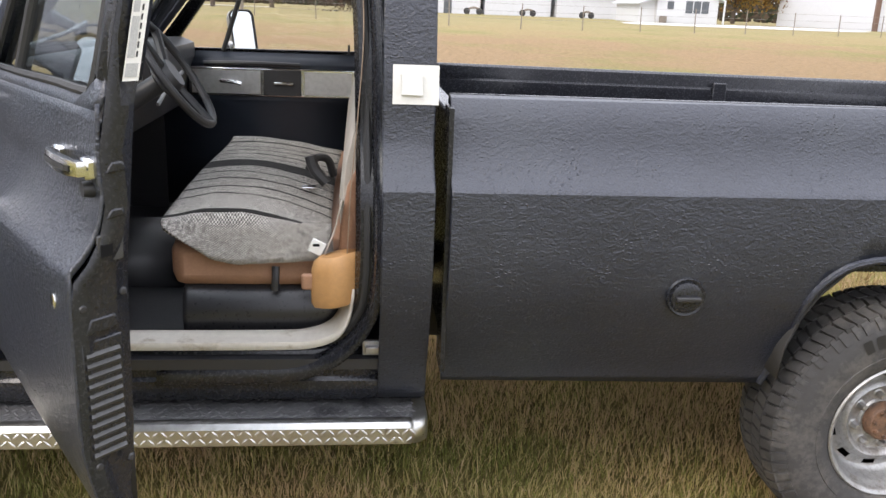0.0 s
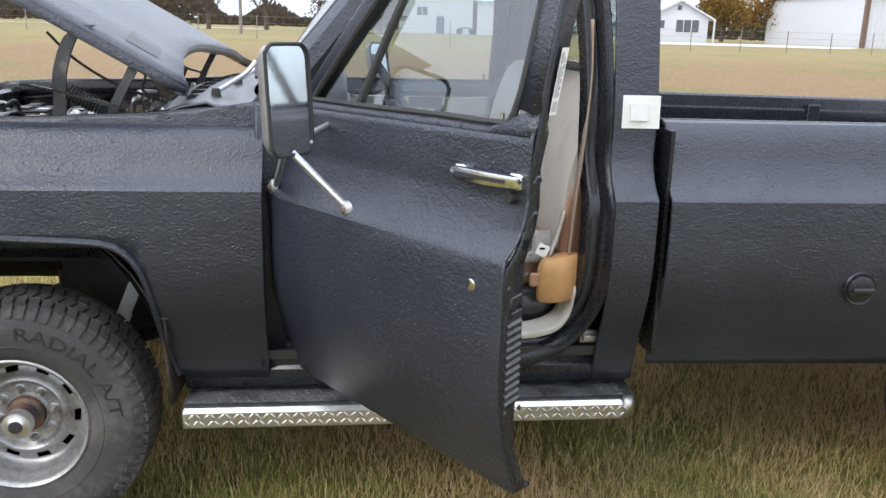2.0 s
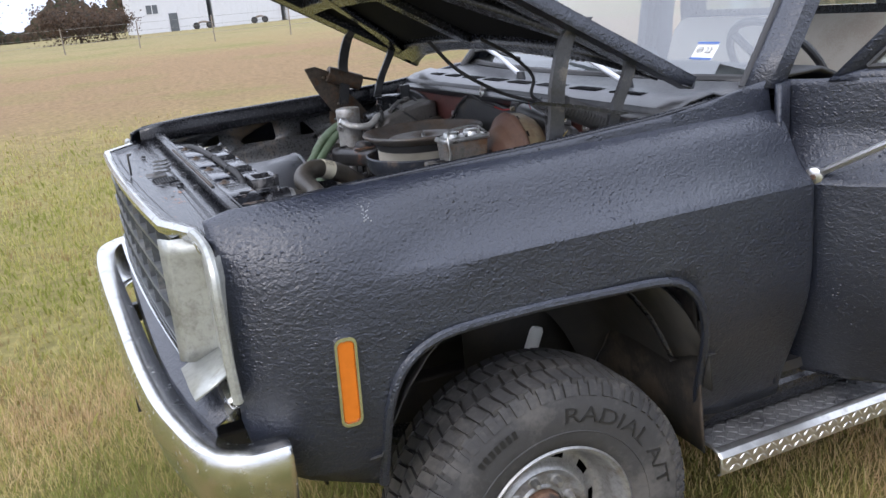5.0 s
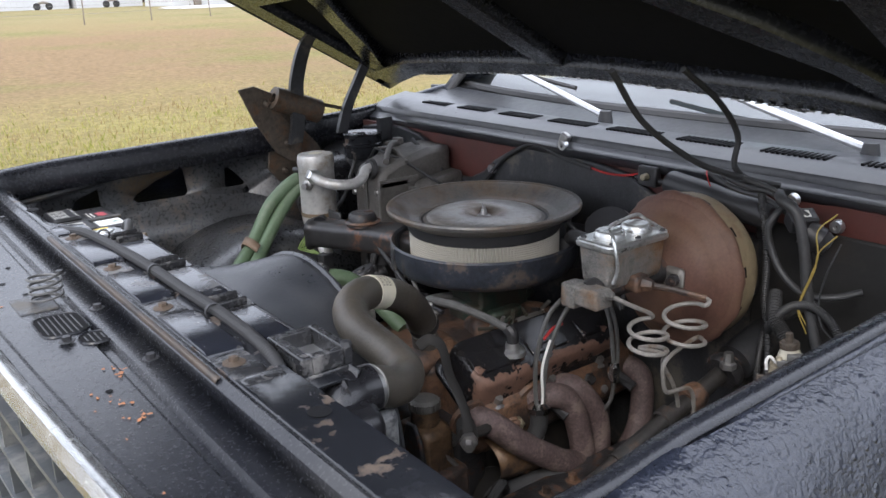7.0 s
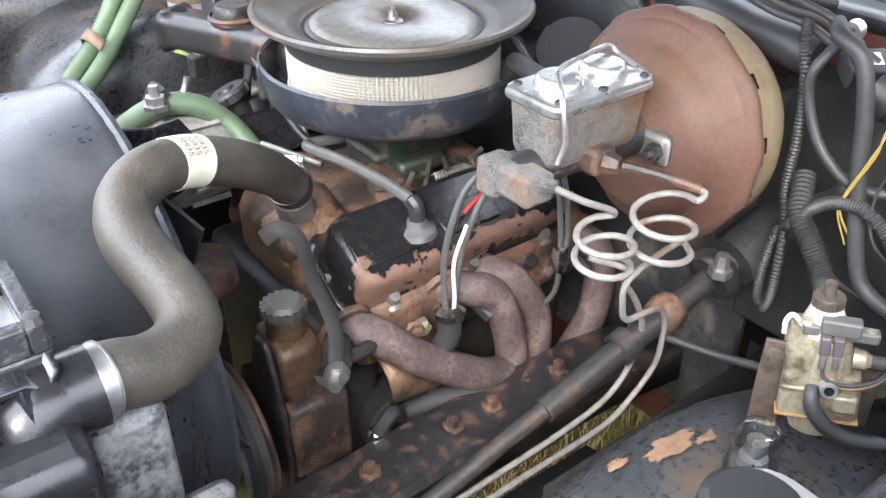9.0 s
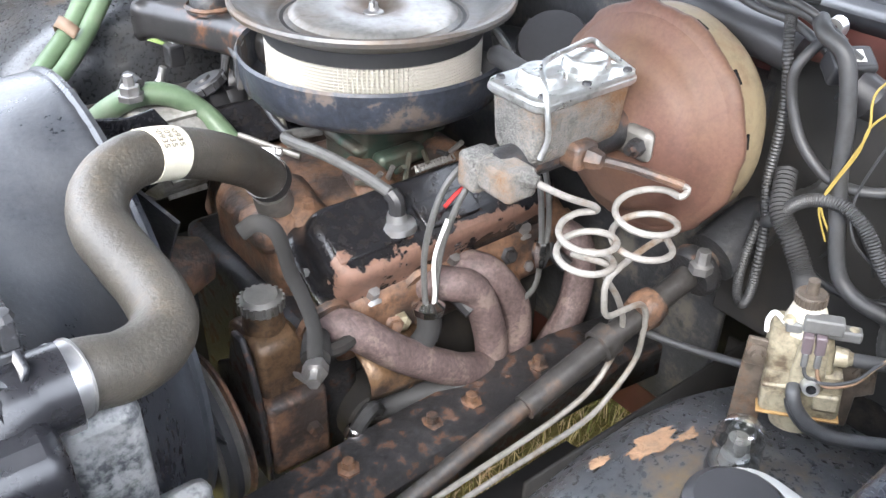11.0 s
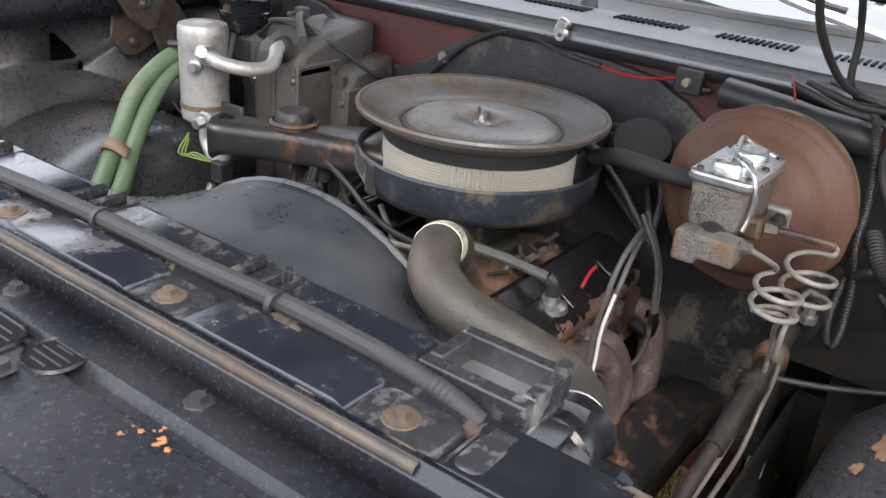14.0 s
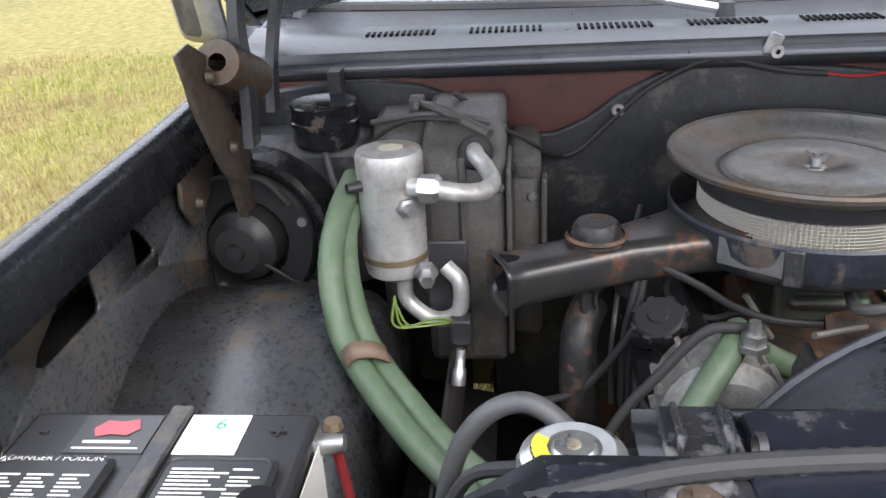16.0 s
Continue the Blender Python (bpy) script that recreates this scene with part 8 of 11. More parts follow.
part("front_shell", turned([(0.0, 0.062), (0.045, 0.062), (0.052, 0.058), (0.070, 0.052), (0.088, 0.044), (0.098, 0.038), (0.106, 0.024), (0.113, 0.016), (0.126, 0.011), (0.134, 0.003), (0.141, -0.004), (0.141, -0.010), (0.130, -0.010)], BX, 64), "rust_red", bo, "rust-red domed front shell", 40)
M["cream"] = mat("tan_stained_zinc", (0.26, 0.205, 0.125), 0.6, 0.0, scale=40, vary=0.25, second=(0.19, 0.115, 0.07), second_scale=8, second_at=0.56, grime=0.3)
part("rear_shell", turned([(0.140, -0.008), (0.138, -0.030), (0.136, -0.050), (0.120, -0.075), (0.06, -0.085), (0, -0.085)], BX, 64), "cream", bo, "tan stained rear shell", 40)
rim_rows = []
for k in range(121):
    a = 2 * math.pi * k / 120
    w = 0.1432 + 0.0013 * math.tanh(3 * math.sin(12 * a + 0.6 * math.sin(3 * a))) + 0.0004 * math.sin(31 * a)
    rim_rows.append([BX @ Vector((r_ * math.cos(a), r_ * math.sin(a), h_)) for r_, h_ in ((0.130, 0.006), (0.137, 0.003), (w, -0.002), (w + 0.0008, -0.008), (w - 0.002, -0.011), (0.138, -0.0115))])
part("rim_lip", sheet(rim_rows), "rust_red", bo, "wavy crimped rim", 50)
for k in range(12):
    part("rim_slot", boxes(((-0.009, 0.1365, -0.0175), (0.009, 0.1408, -0.0125), BX @ Matrix.Rotation(radians(30 * k + 10), 4, "Z"))), "dark", bo, "dark slot under the rim")
for k in range(20):
    a = radians(18 * k + 4)
    part("crimp", boxes(((-0.016, 0.130, -0.012), (0.010, 0.1416, -0.006), BX @ Matrix.Rotation(a, 4, "Z"))), "rust_red", bo, bevel=0.003)
part("push_rod_cover", boxes(((0.36, 0.57, 1.15), (0.42, 0.66, 1.25))), "bay_black", bo)
part("vacuum_check_valve", hose(([(0.235, 0.70, 1.235), (0.205, 0.715, 1.235), (0.20, 0.77, 1.237), (0.215, 0.84, 1.235), (0.26, 0.90, 1.21)], 0.013), n=12), "rubber", bo, "black booster vacuum hose")
mc = thing("master_cylinder", "cast iron brake master cylinder with a bright zinc cap", "brake cylinder")
M["cast"] = mat("rust_tinged_cast_iron", (0.29, 0.28, 0.262), 0.42, 0.65, scale=420, vary=0.9, bump=0.0045, second=(0.27, 0.15, 0.075), second_scale=16, second_at=0.55, second_soft=0.10, second_rough=0.6, grime=0.4)
rows = []
for z, gx, gy in ((1.226, 0.84, 0.72), (1.231, 0.90, 0.82), (1.238, 0.93, 0.88), (1.290, 0.98, 0.98), (1.293, 1.0, 1.0)):
    rows.append([(0.1185 + a * gx, 0.643 + b * gy, z) for a, b in rounded(0.134, 0.074, 0.010, 3)])
bm = sheet(rows, True)
bm.faces.new([bm.verts.new(v) for v in rows[0]])
part("reservoir", bm, "cast", mc, "grainy cast iron reservoir with rust", 40)
rows = []
for z, g in ((1.289, 1.02), (1.2915, 1.05), (1.2955, 1.05), (1.2965, 1.03), (1.300, 1.02), (1.3015, 0.98)):
    rows.append([(0.1185 + a * g, 0.643 + b * (g + 0.02), z) for a, b in rounded(0.136, 0.076, 0.011, 3)])
bm = sheet(rows, True)
bm.faces.new([bm.verts.new(v) for v in rows[-1]])
zc = part("cap", bm, "zinc", mc, "bright zinc cap", 30)
for x in (0.088, 0.150):
    rows = []
    for z, g in ((1.3012, 1.0), (1.306, 0.97), (1.312, 0.90), (1.3145, 0.78)):
        rows.append([(x + a * g, 0.643 + b * g, z) for a, b in rounded(0.048, 0.050, 0.021, 4)])
    bm = sheet(rows, True)
    bm.faces.new([bm.verts.new(v) for v in rows[-1]])
    part("cap_dome", bm, "zinc", zc, "raised dome", 40)
for x, y in ((0.060, 0.612), (0.060, 0.672), (0.118, 0.611), (0.178, 0.612), (0.178, 0.674)):
    part("cap_rivet", turned([(0, 0.004), (0.004, 0.003), (0.005, 0)], Matrix.Translation((x, y, 1.3015)), 8), "plastic", zc)
part("wire_bail", hose(([(0.058, 0.606, 1.240), (0.062, 0.602, 1.262), (0.058, 0.601, 1.285), (0.062, 0.612, 1.312), (0.085, 0.640, 1.320), (0.13, 0.652, 1.321), (0.172, 0.660, 1.320), (0.182, 0.650, 1.312), (0.188, 0.612, 1.298)], 0.0030), n=10), "zinc", mc, "bent wire bail")
part("bore", turned([(0, 0.125), (0.021, 0.125), (0.024, 0.115), (0.024, 0.0), (0.030, -0.002), (0.030, -0.06), (0, -0.06)], facing((0.155, 0.64, 1.222), (-1, 0, 0)) @ Matrix.Diagonal((0.86, 0.86, 1, 1)), 24), "rust_edge", mc, "dark greasy cylinder bore", 40)
part("outlet_boss", boxes(((0.010, 0.596, 1.207), (0.048, 0.664, 1.238)), ((0.006, 0.640, 1.200), (0.040, 0.670, 1.240))), "cast", mc, "cast outlet boss", bevel=0.005)
part("outlet_boss", boxes(((0.100, 0.595, 1.214), (0.132, 0.628, 1.243))), "rust", mc, "rusty outlet boss", bevel=0.006)
part("mount_flange", boxes(((0.196, 0.585, 1.198), (0.212, 0.700, 1.236))), "cast_dark", mc, bevel=0.012)
for y in (0.597, 0.690):
    part("flange_nut", turned([(0, 0.018), (0.006, 0.018), (0.006, 0.010), (0.010, 0.009), (0.0105, 0)], facing((0.196, y, 1.217), (-1, 0, 0)), 6), "rust_edge", mc)
part("line_nut", turned([(0, 0.022), (0.008, 0.02), (0.011, 0.010), (0.012, 0)], facing((0.031, 0.599, 1.232), (0.4, -1, -0.1)) @ Matrix.Scale(0.75, 4), 6), "cast", mc)
part("line_nut", turned([(0, 0.018), (0.008, 0.016), (0.011, 0.008), (0.012, 0)], facing((0.117, 0.596, 1.229), (0.3, -1, 0)), 6), "rust", mc)
bl = thing("brake_line", "coiled off-white steel brake lines", "brake line")
M["line"] = mat("dull_zinc_tube", (0.27, 0.255, 0.235), 0.55, 0.2, scale=90, vary=0.25, second=(0.17, 0.115, 0.075), second_scale=18, second_at=0.62, grime=0.3)


def coil(c, r, turns, drop, a0, tail_in, tail_out):
    pts = list(tail_in)
    n = int(turns * 10)
    for k in range(n + 1):
        a = a0 + 2 * math.pi * turns * k / n
        pts.append((c[0] + r * math.cos(a), c[1] + r * math.sin(a) * 0.9, c[2] - drop * k / n))
    return pts + list(tail_out)


part("line", hose((coil((0.081, 0.553, 1.183), 0.031, 2.1, 0.052, 0.6, [(0.034, 0.588, 1.231), (0.062, 0.572, 1.213), (0.098, 0.566, 1.193)], [(0.110, 0.545, 1.128), (0.118, 0.552, 1.105), (0.150, 0.556, 1.06), (0.172, 0.560, 1.01), (0.174, 0.57, 0.95), (0.14, 0.57, 0.915), (0.069, 0.57, 0.90), (-0.045, 0.57, 0.893), (-0.16, 0.57, 0.886)]), 0.0036), n=10, steps=4), "line", bl)
part("line", hose((coil((0.143, 0.533, 1.200), 0.034, 2.1, 0.062, -0.5, [(0.172, 0.526, 1.212), (0.182, 0.518, 1.206)], [(0.108, 0.538, 1.120), (0.106, 0.540, 1.085), (0.118, 0.542, 1.060), (0.150, 0.544, 1.053), (0.180, 0.546, 1.045), (0.196, 0.548, 1.02), (0.200, 0.550, 0.98), (0.200, 0.555, 0.942), (0.165, 0.555, 0.910), (0.119, 0.555, 0.889), (-0.013, 0.555, 0.885), (-0.13, 0.555, 0.88)]), 0.0036), n=10, steps=4), "line", bl)
part("line", hose(([(0.120, 0.588, 1.229), (0.148, 0.560, 1.221), (0.176, 0.520, 1.211)], 0.0052), n=8), "rust", bl, "rusty line end")

# ---- radiator, shroud, hoses ----
rad = thing("radiator", "black radiator with plastic side tanks", "radiator")
part("core", boxes(((-0.495, 0.58, 0.66), (-0.44, 1.39, 1.235))), "bay_black", rad, "dark finned core")
M["tank"] = mat("shiny_black_tank", (0.012, 0.012, 0.014), 0.28, scale=50, vary=0.2, bump=0.0004)
for y0, y1 in ((0.505, 0.585), (1.375, 1.455)):
    bm = bmesh.new()
    prism(bm, [(y0 + 0.02, 0.66), (y1, 0.66), (y1, 1.232), (y0 + 0.02, 1.232), (y0, 1.22), (y0, 0.69)], -0.505, -0.425, "x")
    tk = part("side_tank", bm, "tank", rad, "ribbed black plastic side tank", 30, bevel=0.012)
    for k in range(15):
        z = 0.72 + 0.030 * k
        part("tank_rib", boxes(((-0.509, y0 - 0.004 if y0 < 1 else y0, z), (-0.421, y1 if y0 < 1 else y1 + 0.004, z + 0.008))), "tank", tk, bevel=0.003)
part("outlet_neck", turned([(0.030, 0.0), (0.034, 0.004), (0.030, 0.01), (0.030, 0.05), (0, 0.05)], facing((-0.455, 0.575, 1.226), (1, 0, 0.0)), 24), "tank", rad)
part("outlet_body", hose(([(-0.47, 0.555, 1.12), (-0.468, 0.558, 1.18), (-0.45, 0.568, 1.222), (-0.415, 0.579, 1.224)], 0.030), n=18), "tank", rad)
cp = part("radiator_cap", turned([(0, 0.020), (0.012, 0.020), (0.014, 0.017), (0.026, 0.017), (0.032, 0.012), (0.034, 0.004), (0.033, 0.0), (0.028, 0.0), (0.022, -0.02), (0, -0.02)], Matrix.Translation((-0.476, 1.417, 1.243)) @ Matrix.Diagonal((1.2, 1.2, 1.1, 1)), 32), "zinc", rad, "chromed radiator cap with a printed ring")
part("cap_tab", boxes(((-0.488, 1.376, 1.243), (-0.464, 1.458, 1.250))), "zinc", cp, bevel=0.003)
part("cap_print", turned([(0.020, 0.0174), (0.0300, 0.0174)], Matrix.Translation((-0.476, 1.417, 1.2455)) , 20), M.setdefault("grey_print", mat("grey_print", (0.25, 0.26, 0.27), 0.5, vary=0.3)), cp, "worn printed ring", 0)
bm = bmesh.new()
lathe(bm, [(0.019, 0.0176), (0.0300, 0.0176)], 6, Matrix.Translation((-0.476, 1.417, 1.2458)), 60, 120)
part("cap_print", bm, M.setdefault("yellow_print", mat("yellow_print", (0.75, 0.55, 0.05), 0.5, vary=0.1)), cp, "yellow printed arc", 0)
part("cap_rivet", turned([(0, 0.024), (0.005, 0.0235), (0.006, 0.02)], Matrix.Translation((-0.476, 1.417, 1.243)), 12), "yellow", cp)
# shroud: square at the radiator, round at the fan
rows = []
n = 56
for f, x in ((0.0, -0.435), (0.12, -0.422), (0.35, -0.390), (0.65, -0.345), (0.9, -0.302), (1.0, -0.282), (1.0, -0.266)):
    r = []
    for k in range(n):
        a = 2 * math.pi * k / n
        c, s_ = math.cos(a), math.sin(a)
        q = 1.0 / max(abs(c) / 0.41, abs(s_) / 0.292)
        q = min(q, 0.46)
        ry, rz = q * c, q * s_
        cy_, cz_ = 0.985 + 0.020 * f, 0.945 + 0.040 * f
        r.append((x, cy_ + ry * (1 - f) + 0.275 * c * f, cz_ + rz * (1 - f) + 0.275 * s_ * f))
    rows.append(r)
# Soft pale patches: dust, plus soft sky reflections put into the colour.
sh = part("fan_shroud", sheet(rows, True), M.setdefault("shroud", mat("dust_and_sheen_shroud_plastic", (0.026, 0.029, 0.036), 0.25, scale=150, vary=0.6, bump=0.0005, stretch=(1, 1, 0.45), second=(0.072, 0.075, 0.080), second_scale=7, second_at=0.58, second_soft=0.20, second_rough=0.6, grime=0.12)), rad, "dusty black fan shroud with soft sheen in its colour", 50, thick=0.004)
part("shroud_rim", hose(([(-0.266, 1.005 + 0.275 * math.cos(t), 0.985 + 0.275 * math.sin(t)) for t in np.linspace(0, 2 * math.pi, 49)], 0.006), n=6, steps=1), M["shroud"], sh)
part("shroud_corner", boxes(((-0.42, 0.580, 0.69), (-0.318, 0.605, 1.06)), ((-0.42, 0.580, 1.06), (-0.36, 0.62, 1.18))), M.setdefault("shroud_worn", mat("scuffed_shroud_plastic", (0.060, 0.064, 0.070), 0.36, scale=160, vary=0.6, bump=0.0007, second=(0.24, 0.24, 0.235), second_scale=10, second_at=0.54, second_soft=0.06, second_rough=0.7, grime=0.4)), rad, "scuffed shroud corner", bevel=0.015)
fan = thing("cooling_fan", "dark cooling fan behind the radiator", "fan")
part("fan_hub", turned([(0, 0.05), (0.06, 0.05), (0.065, 0.0), (0.03, -0.10), (0, -0.10)], facing((-0.24, 1.005, 0.985), (-1, 0, 0)), 24), "rust", fan)
for k in range(5):
    part("fan_blade", boxes(((0.05, -0.045, -0.002), (0.245, 0.045, 0.002), Matrix.Translation((-0.245, 1.005, 0.985)) @ Matrix.Rotation(radians(90), 4, "Y") @ Matrix.Rotation(radians(72 * k), 4, "Z") @ Matrix.Rotation(radians(25), 4, "X"))), "bay_black", fan)
uh = thing("radiator_hose", "thick brown-black upper radiator hose with a paper label", "hose")
HP = [(-0.450, 0.575, 1.228), (-0.400, 0.583, 1.222), (-0.365, 0.594, 1.206), (-0.335, 0.612, 1.198), (-0.316, 0.637, 1.199), (-0.312, 0.673, 1.206), (-0.317, 0.713, 1.217), (-0.319, 0.755, 1.228), (-0.303, 0.793, 1.239), (-0.270, 0.818, 1.245), (-0.226, 0.842, 1.233), (-0.172, 0.864, 1.206), (-0.126, 0.895, 1.170), (-0.090, 0.928, 1.135), (-0.062, 0.956, 1.100)]
part("hose", hose((HP, 0.0265), n=22), "hose", uh)
part("hose_end", turned([(0.0285, 0), (0.0295, 0.006), (0.0295, 0.02), (0.0275, 0.024)], facing((-0.072, 0.945, 1.113), (0.40, 0.40, -0.50)), 22), "rubber", uh)
pts_ = spline(HP, 8)
bm = bmesh.new()
tube(bm, [pts_[i] for i in (76, 77, 78, 79, 80, 81, 82)], 0.0272, 22, 2)
lb_ = part("hose_label", bm, M.setdefault("cream_label", mat("cream_label_paper", (0.62, 0.58, 0.46), 0.6, vary=0.12)), uh, "cream paper label with faded print")
d_ = (pts_[81] - pts_[77]).normalized()
n_ = Vector((-0.35, -0.60, 0.72))
n_ = (n_ - d_ * n_.dot(d_)).normalized()
b_ = d_.cross(n_)
for k in range(3):
    # the number is printed three times, wrapped round the hose
    c = pts_[79] + d_ * (0.0105 * (k - 1) - 0.003)
    bm = letters("70935", 0.0105)
    mid = sum(v.co.x for v in bm.verts) / len(bm.verts)
    for v in bm.verts:
        a = (v.co.x - mid) / 0.0276 + 0.05
        v.co = c + (n_ * math.cos(a) + b_ * math.sin(a)) * 0.0278 + d_ * v.co.y
    part("printed_number", bm, "hinge_grey", lb_, "faded printed number", 0)


def clamp(c, d, r, parent, turn=0):
    cl = part("hose_clamp", turned([(r, -0.0065), (r + 0.0018, -0.0068), (r + 0.0022, -0.005), (r + 0.0012, -0.0045), (r + 0.0012, 0.0045), (r + 0.0022, 0.005), (r + 0.0018, 0.0068), (r, 0.0065)], facing(c, d), 28), "steel", parent, "bright worm-drive clamp")
    m = facing(c, d) @ Matrix.Rotation(radians(turn), 4, "Z")
    part("clamp_screw", boxes(((-0.012, -0.005, -0.0075), (0.010, 0.005, 0.0075), m @ Matrix.Translation((0, -(r + 0.005), 0)))), "alu", cl, bevel=0.002)
    part("screw_head", turned([(0, 0.006), (0.005, 0.006), (0.006, 0.004), (0.006, 0)], m @ Matrix.Translation((0.010, -(r + 0.005), 0)) @ facing((0, 0, 0), (1, 0, 0)), 6), "steel", cl)
    return cl


clamp((-0.405, 0.582, 1.222), (1, 0.2, -0.16), 0.0275, uh)
clamp((-0.066, 0.952, 1.106), (0.40, 0.40, -0.50), 0.0275, uh, 180)
part("overflow_hose", hose(([(-0.463, 1.45, 1.235), (-0.44, 1.50, 1.20), (-0.46, 1.53, 1.12), (-0.47, 1.54, 1.0)], 0.006), n=8), "rubber", rad)
bh = thing("heater_return_hose", "dull grey hose looping behind the radiator cap", "hose")
part("hose", hose(([(-0.462, 1.412, 1.232), (-0.435, 1.420, 1.248), (-0.420, 1.452, 1.262), (-0.418, 1.488, 1.242), (-0.420, 1.514, 1.185), (-0.430, 1.53, 1.06)], 0.0085), n=12), M.setdefault("dark_hose", mat("dark_grey_hose", (0.062, 0.062, 0.062), 0.5, scale=120, vary=0.35, bump=0.0005)), bh)
cd = thing("wiring_conduit", "ribbed black wiring conduit along the radiator", "conduit")
part("conduit", hose(([(-0.565, 1.62, 1.262), (-0.552, 1.47, 1.272), (-0.528, 1.34, 1.286), (-0.512, 1.17, 1.286), (-0.508, 1.03, 1.288), (-0.505, 0.90, 1.286), (-0.503, 0.78, 1.287), (-0.502, 0.68, 1.282), (-0.508, 0.61, 1.274), (-0.522, 0.54, 1.250)], 0.0088), n=10, steps=26, ribs=0.10), "rubber", cd)
for y in (1.03, 0.80, 1.3):
    part("conduit_tie", turned([(0.0095, -0.003), (0.0115, -0.003), (0.0115, 0.003), (0.0095, 0.003)], facing((-0.508, y, 1.2865), (0, 1, 0)), 14), "plastic", cd)
sg = thing("latch_spring", "loose coil spring of the hood latch", "spring")
part("coil", hose(([(-0.652 + 0.0235 * math.cos(k * 0.7), 1.102 + 0.0235 * math.sin(k * 0.7), 1.254 + 0.0012 * k) for k in range(36)], 0.0021), n=6, steps=2), M["grey_rubber"], sg)
part("latch_prong", boxes(((-0.742, 1.110, 1.26), (-0.736, 1.122, 1.325)), ((-0.742, 1.110, 1.319), (-0.728, 1.122, 1.325))), "bay_black", sg, "black latch prong", bevel=0.003)
part("latch_plate", boxes(((-0.700, 1.060, 1.251), (-0.645, 1.14, 1.2545))), "bay_black", sg, bevel=0.004)

# ---- passenger side of the bay ----
acc = thing("receiver_canister", "dull aluminium air-conditioning canister with pipes", "canister")
KX, KY = 0.101, 1.630
K = Matrix.Translation((KX, KY, 0))
M["canal"] = mat("dull_cast_aluminium", (0.54, 0.535, 0.52), 0.46, 0.45, scale=60, vary=0.15, bump=0.0004, second=(0.32, 0.28, 0.23), second_scale=12, second_at=0.60, grime=0.25)
part("can", turned([(0, 1.122), (0.030, 1.122), (0.042, 1.130), (0.0445, 1.14), (0.0445, 1.272), (0.0455, 1.274), (0.0455, 1.298), (0.043, 1.304), (0.030, 1.307), (0.012, 1.306), (0, 1.305)], K, 40), "canal", acc, "dull aluminium can", 40)
part("can_sticker", turned([(0, 0.001), (0.018, 0.001)], Matrix.Translation((KX - 0.003, KY - 0.004, 1.3065)), 7), M["cream_label"], acc, "torn cream sticker", 0)
part("can_band", turned([(0.0446, 1.150), (0.0462, 1.151), (0.0462, 1.159), (0.0446, 1.160)], K, 36), M.setdefault("dull_bronze", mat("dull_bronze", (0.20, 0.15, 0.10), 0.5, 0.5, vary=0.3)), acc, "brown clamp band")
part("pipe", hose(([(KX - 0.030, KY - 0.030, 1.262), (KX - 0.040, KY - 0.062, 1.262), (KX - 0.036, KY - 0.095, 1.254), (KX - 0.010, KY - 0.126, 1.247), (KX + 0.030, KY - 0.135, 1.246), (KX + 0.058, KY - 0.126, 1.256), (KX + 0.075, KY - 0.112, 1.268), (KX + 0.10, KY - 0.108, 1.272)], 0.0125), n=14), "canal", acc, "bent aluminium pipe")
part("pipe_nut", turned([(0.010, 0.0), (0.018, 0.0), (0.019, 0.006), (0.019, 0.022), (0.013, 0.028)], facing((KX - 0.036, KY - 0.045, 1.262), (-0.25, -1, 0.0)), 6), "alu", acc, "hexagon pipe nut")
part("pipe_nut", turned([(0.0, 0.026), (0.008, 0.026), (0.009, 0.012), (0.014, 0.010), (0.014, 0)], facing((KX - 0.035, KY - 0.022, 1.235), (-0.8, -0.5, 0)), 6), "steel", acc)
part("pipe_port", turned([(0.0, 0.02), (0.007, 0.02), (0.008, 0.0)], facing((KX - 0.025, KY + 0.036, 1.262), (-0.5, 0.8, 0)), 10), "plastic", acc)
part("pipe", hose(([(KX - 0.01, KY - 0.01, 1.12), (KX - 0.012, KY - 0.014, 1.085), (KX - 0.02, KY - 0.05, 1.060), (KX - 0.03, KY - 0.085, 1.075), (KX - 0.03, KY - 0.09, 1.12), (KX - 0.02, KY - 0.07, 1.142)], 0.0115), n=14), "canal", acc, "U-shaped aluminium pipe")
part("pipe_nut", turned([(0, 0.03), (0.010, 0.03), (0.010, 0.012), (0.016, 0.010), (0.016, 0)], facing((KX - 0.035, KY - 0.045, 1.142), (-0.7, -0.1, -0.1)), 6), "alu", acc, "open pipe fitting")
part("bracket", boxes(((KX + 0.0, KY - 0.10, 1.06), (KX + 0.008, KY - 0.04, 1.17))), "bay_black", acc, bevel=0.004)
sw_ = part("pressure_switch", boxes(((0.045, 1.525, 1.035), (0.075, 1.555, 1.075))), "plastic", acc, "black switch with loose green wires", bevel=0.004)
M["green_wire"] = mat("green_wire", (0.15, 0.23, 0.05), 0.5, vary=0.15)
for k in range(3):
    part("green_wire", hose(([(0.055, 1.545, 1.07), (0.03, 1.575 + 0.008 * k, 1.088 - 0.006 * k), (0.035, 1.61 + 0.01 * k, 1.075), (0.06, 1.63, 1.095 + 0.006 * k)], 0.0018), n=5), M["green_wire"], sw_)
part("open_fitting", turned([(0.006, 0.0), (0.010, 0.0), (0.010, 0.02), (0.007, 0.025), (0.007, 0.05), (0, 0.05)], facing((0.02, 1.545, 0.99), (0.3, -0.1, 0.9)), 12), "alu", acc)
hb = thing("heater_box", "dusty grey moulded heater box on the firewall", "heater box")
